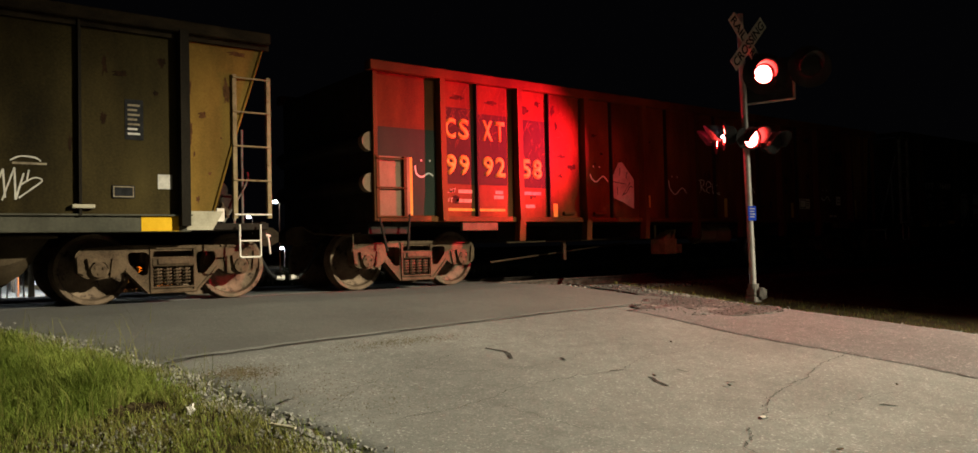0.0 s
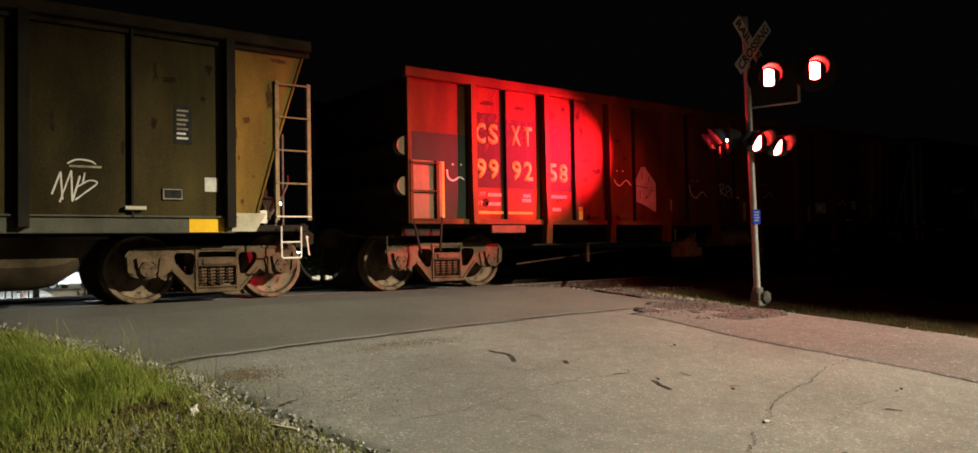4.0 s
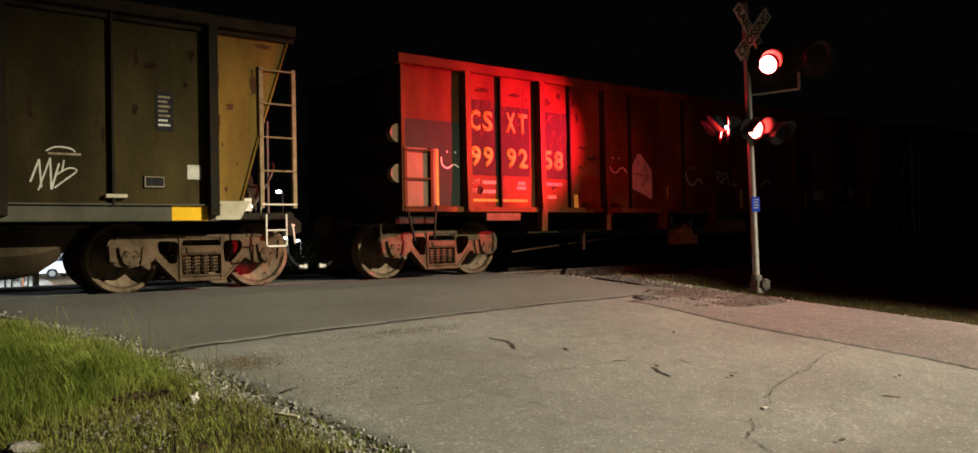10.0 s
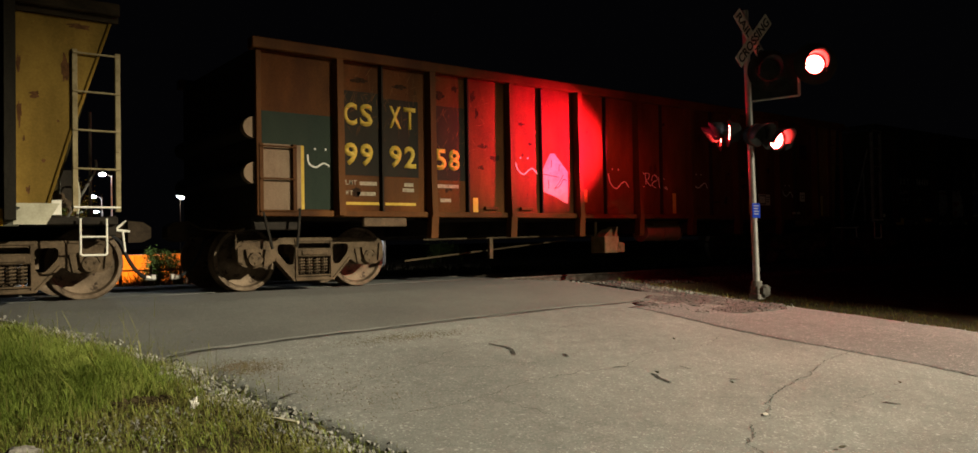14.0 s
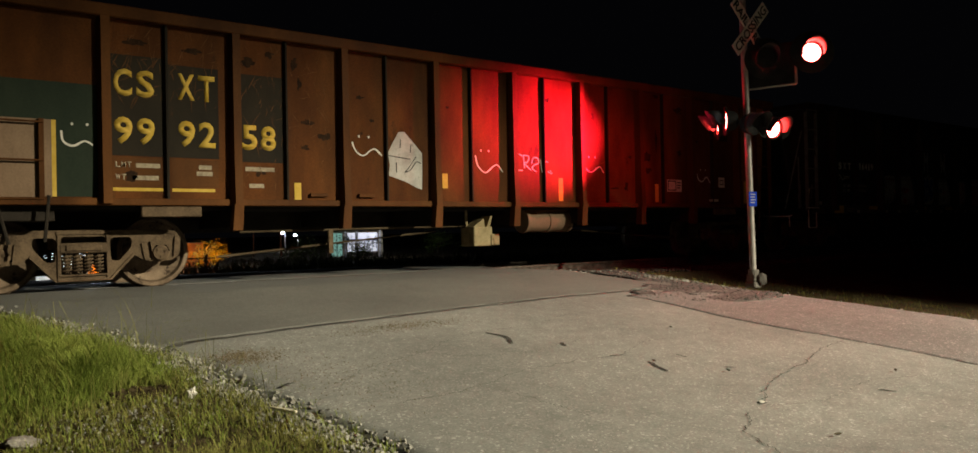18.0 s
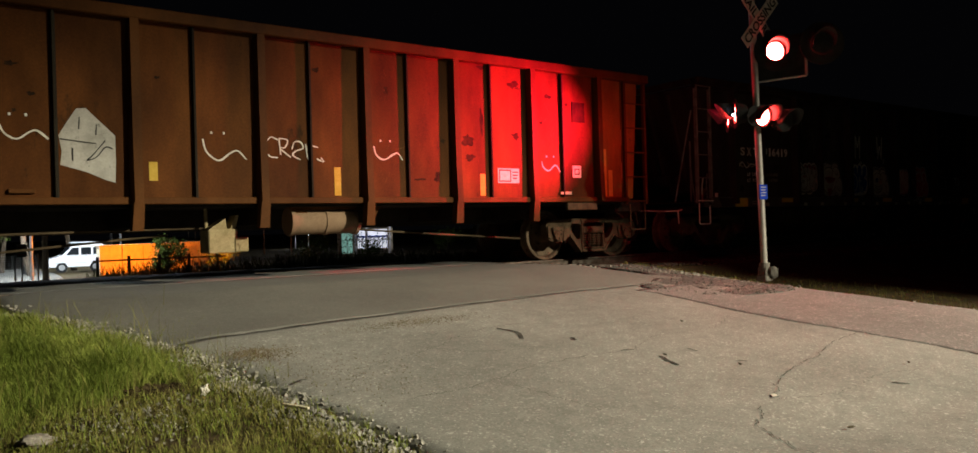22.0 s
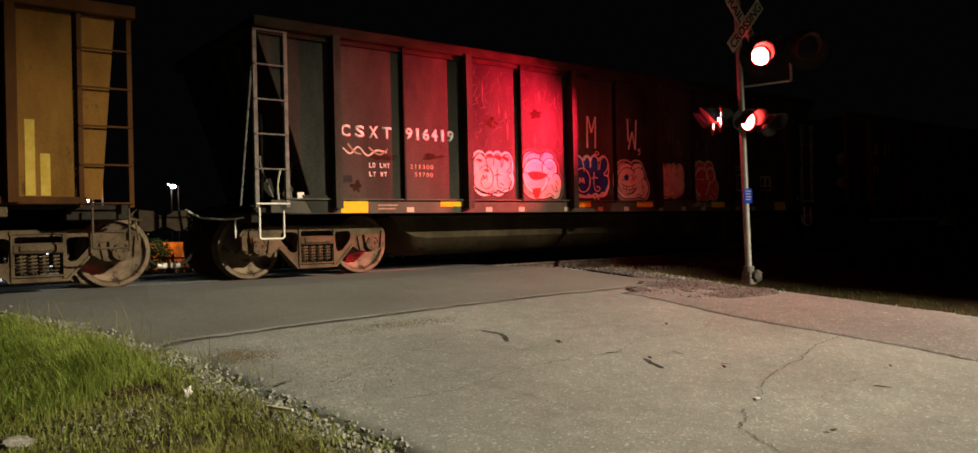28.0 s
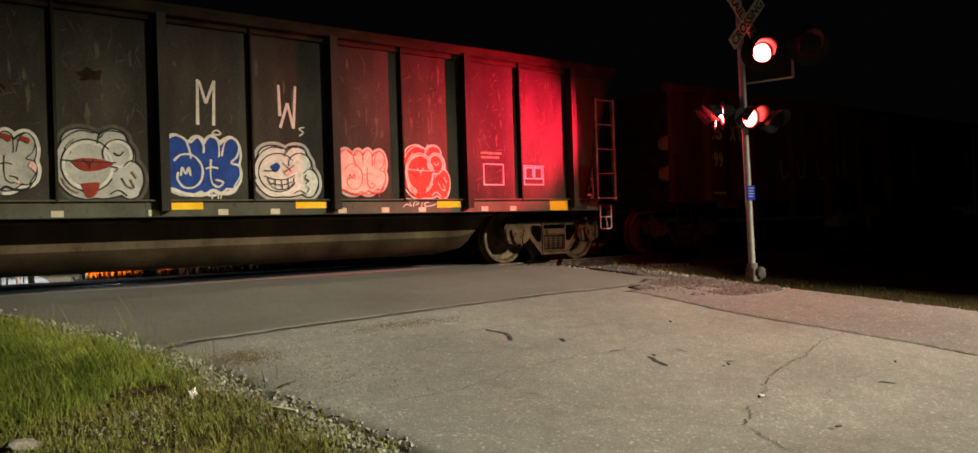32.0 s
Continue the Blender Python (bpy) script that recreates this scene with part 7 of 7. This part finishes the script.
for x in (1.6, 2.4, 3.15):
    bm = bmesh.new()
    tube(bm, (x, -0.8, 2.0), (x, 0.8, 2.0), 0.025, 6)
    part("rack_bar", bm, VAN_WHITE, van)


def street_lamp(x, y, top, base, label, arm=(0.9, 0.0), head=0.28, pole=GALVANISED):
    st = thing("street_lamp", (x, y, base), label, "street lamp", "street lamps")
    h = top - base
    bm = bmesh.new()
    tube(bm, (0, 0, 0), (0, 0, h), 0.09, 10, 0.05)
    part("pole", bm, pole, st)
    bm = bmesh.new()
    tube(bm, (0, 0, h - 0.1), (-arm[0], -arm[1], h + 0.12), 0.035, 8)
    part("arm", bm, pole, st)
    bm = bmesh.new()
    box(bm, -arm[0] - head, -arm[0] + 0.05, -arm[1] - 0.14, -arm[1] + 0.14, h + 0.06, h + 0.18, 0.03)
    part("lamp_head", bm, GALVANISED, st)
    bm = bmesh.new()
    bmesh.ops.create_icosphere(bm, subdivisions=2, radius=head * 0.5, matrix=Matrix.Translation((-arm[0] - head * 0.4, -arm[1] - 0.16, h + 0.03)) @ Matrix.Diagonal((1, 1, 0.6, 1)))
    part("bulb", bm, LAMP_GLOW, st, "glaring white lamp", True)
    return st


street_lamp(13.9, 68.4, 6.5, FAR, "tall street lamp with a glaring white head", (0.5, 0), 0.5)
street_lamp(17.0, 88.3, 5.9, FAR, "street lamp with a glaring white head", (0.6, 0), 0.5)
street_lamp(20.9, 108.0, 5.2, FAR, "distant street lamp with a white head", (0.6, 0), 0.5)
street_lamp(5.5, 49.4, 6.9, FAR, "street lamp with a glaring white head", (0.6, 0), 0.36)
street_lamp(6.2, 59.7, 3.4, FAR, "low lamp glaring behind the trees", (0.3, 0), 0.36)
street_lamp(42.7, 101.4, 0.9, FAR, "distant lamp with a white head", (0.3, 0), 0.5)
street_lamp(44.4, 101.0, 0.5, FAR, "distant lamp with a white head", (0.3, 0), 0.4)

# bark colour darkens these four poles so that they look unlit
street_lamp(27.5, 95.0, 6.38, FAR, "distant lamp with a white head", (0.4, 0), 0.6, BARK)
street_lamp(33.2, 80.0, 5.78, FAR, "street lamp with a glaring white head", (0.35, 0), 0.5, BARK)
street_lamp(30.2, 80.0, 4.12, FAR, "lower street lamp with a white head", (0.3, 0), 0.4, BARK)
street_lamp(26.7, 95.0, 6.55, FAR, "faint distant lamp beside another", (0.3, 0), 0.16, BARK)

utility = thing("utility_pole", (5.55, 44.5, FAR + 0.1), "weathered wooden utility pole with a crossarm", "utility pole")
bm = bmesh.new()
tube(bm, (0, 0, 0), (0, 0, 7.8), 0.15, 12, 0.11)
part("pole", bm, BARK, utility)
bm = bmesh.new()
box(bm, -0.9, 0.9, -0.06, 0.06, 7.35, 7.47, 0.01)
tube(bm, (-0.7, 0, 7.36), (0, 0, 6.8), 0.02, 6)
part("crossarm", bm, BARK, utility)
bm = bmesh.new()
tube(bm, (-0.2, -0.1, 6.4), (-0.2, -0.1, 7.1), 0.14, 12)
part("transformer", bm, GALVANISED, utility)

# fence and small sign beside the street
fence = thing("mesh_fence", (2.2, 43.0, -1.64), "grey wire mesh fence with steel posts", "fence")
for k in range(4):
    bm = bmesh.new()
    tube(bm, (k * 0.95, 0, 0), (k * 0.95, 0, 1.6), 0.035, 8)
    part("post", bm, GALVANISED, fence)
bm = bmesh.new()
for k in range(30):
    tube(bm, (k * 0.098, 0, 0.05), (k * 0.098, 0, 1.55), 0.006, 4)
for k in range(14):
    tube(bm, (0, 0, 0.1 + k * 0.108), (2.85, 0, 0.1 + k * 0.108), 0.006, 4)
part("mesh", bm, GALVANISED, fence)["kind"] = "stuff"
sign = thing("street_sign", (4.05, 39.8, -1.64), "small white sign plates on a thin post", "sign")
bm = bmesh.new()
tube(bm, (0, 0, 0), (0, 0, 2.1), 0.03, 8)
part("post", bm, GALVANISED, sign)
for z in (1.51, 1.83):
    bm = bmesh.new()
    box(bm, -0.2, 0.2, -0.05, -0.035, z, z + 0.26, 0.005)
    pl = part("sign_plate", bm, SIGN_WHITE, sign)
    bm = bmesh.new()
    box(bm, -0.14, 0.14, -0.056, -0.051, z + 0.1, z + 0.15)
    part("print_line", bm, SPRAY_RED, pl)

guard = thing("guard_rail", (7.0, 39.4, -1.64), "low rail fence with dark posts beside the street", "railing")
for k in range(5):
    bm = bmesh.new()
    box(bm, k * 1.3 - 0.06, k * 1.3 + 0.06, -0.06 - 0.2 * k, 0.06 - 0.2 * k, 0, 1.4, 0.01)
    part("post", bm, BARK, guard)
bm = bmesh.new()
tube(bm, (-0.2, 0, 1.21), (5.6, -0.9, 1.21), 0.04, 8)
part("rail_bar", bm, BARK, guard)

# lit shop behind the bushes
shop = thing("shop", (33.3, 67.2, FAR), "low shop front lit white inside at night", "building")
shop.rotation_euler = (0, 0, math.atan2(-2.9, 5.2))
bm = bmesh.new()
box(bm, -0.8, 4.4, 0.3, 5.0, 0, 3.0)
part("wall", bm, PALE_WALL, shop)
bm = bmesh.new()
box(bm, -1.0, 4.6, -0.8, 5.2, 3.0, 3.2)
part("roof", bm, GALVANISED, shop)
for x0, x1, m, nm in ((-0.4, 0.6, DOOR_GLOW, "glass_door"), (1.1, 1.8, SHOP_GLOW, "shop_window"), (2.1, 3.9, SHOP_GLOW, "shop_window")):
    w = new(nm)
    w.parent = shop
    bm = bmesh.new()
    box(bm, x0, x1, 0.26, 0.29, 0.5 if nm != "glass_door" else 0.1, 2.3)
    part("pane", bm, m, w)
    bm = bmesh.new()
    for x in (x0 - 0.05, (x0 + x1) / 2 - 0.02, x1):
        box(bm, x, x + 0.05, 0.2, 0.3, 0.1, 2.35)
    box(bm, x0, x1, 0.2, 0.25, 1.3, 1.35)
    part("frame", bm, GALVANISED, w)
for x, w, z, h in ((1.2, 0.4, 0.5, 1.0), (2.2, 0.5, 0.5, 1.2), (2.9, 0.3, 0.5, 0.8), (3.4, 0.45, 0.5, 1.3)):
    bm = bmesh.new()
    for k in range(3):
        box(bm, x, x + w, -0.05, 0.15, z + h * k / 3, z + h * k / 3 + 0.05)
    box(bm, x, x + 0.05, -0.05, 0.15, z - 0.5, z + h)
    box(bm, x + w - 0.05, x + w, -0.05, 0.15, z - 0.5, z + h)
    part("display_rack", bm, DARK_GLASS, shop, "dark rack before the lit window")
bm = bmesh.new()
box(bm, 1.05, 3.95, -0.02, 0.2, 1.55, 1.72)
part("sign_band", bm, SIGN_BLUE, shop, "blue band across the lit windows")
for x in (0.85, 1.92, 4.05):
    bm = bmesh.new()
    box(bm, x, x + 0.16, -0.7, -0.54, 0, 3.0)
    part("pillar", bm, VAN_WHITE, shop)

# ---------------------------------------------------------------- what moves


def rolled(t):
    """How far the train has rolled at t, read off its way."""
    for (a, u), (b, v) in zip(TRAIN_WAY, TRAIN_WAY[1:]):
        if t <= b:
            return u + (v - u) * (t - a) / (b - a)
    return TRAIN_WAY[-1][1]


def motions():
    for car, origin in cars:
        walk(car, [(t, pose(origin + s - (SLACK if t < 8.2 and car is not CAR_A else 0), TRACK_Y, 0)) for t, s in TRAIN_WAY])
    steps = [k * 0.25 for k in range(int(SECONDS * 4) + 1)]
    for ob, x, flip in turning:
        side = -1 if flip else 1
        walk(ob, [(t, pose(x, 0, WHEEL_R, 0, 0, 180 * flip) @ pose(0, 0, 0, 0, side * math.degrees(rolled(t) / WHEEL_R), 0)) for t in steps])
    for half, base, shift, first in flash_leaves:
        rows, k = [], 0
        shut, wide = base, base @ Matrix.Translation((shift, 0, 0))
        lit = first                      # the first side shines at the start
        rows.append((0.0, wide if lit else shut))
        while FLASH_START + k * FLASH_STEP < SECONDS - 0.1:
            t = FLASH_START + k * FLASH_STEP
            rows.append((t - 0.03, wide if lit else shut))
            lit = not lit
            rows.append((t + 0.03, wide if lit else shut))
            k += 1
        rows.append((SECONDS, wide if lit else shut))
        walk(half, rows)


motions()
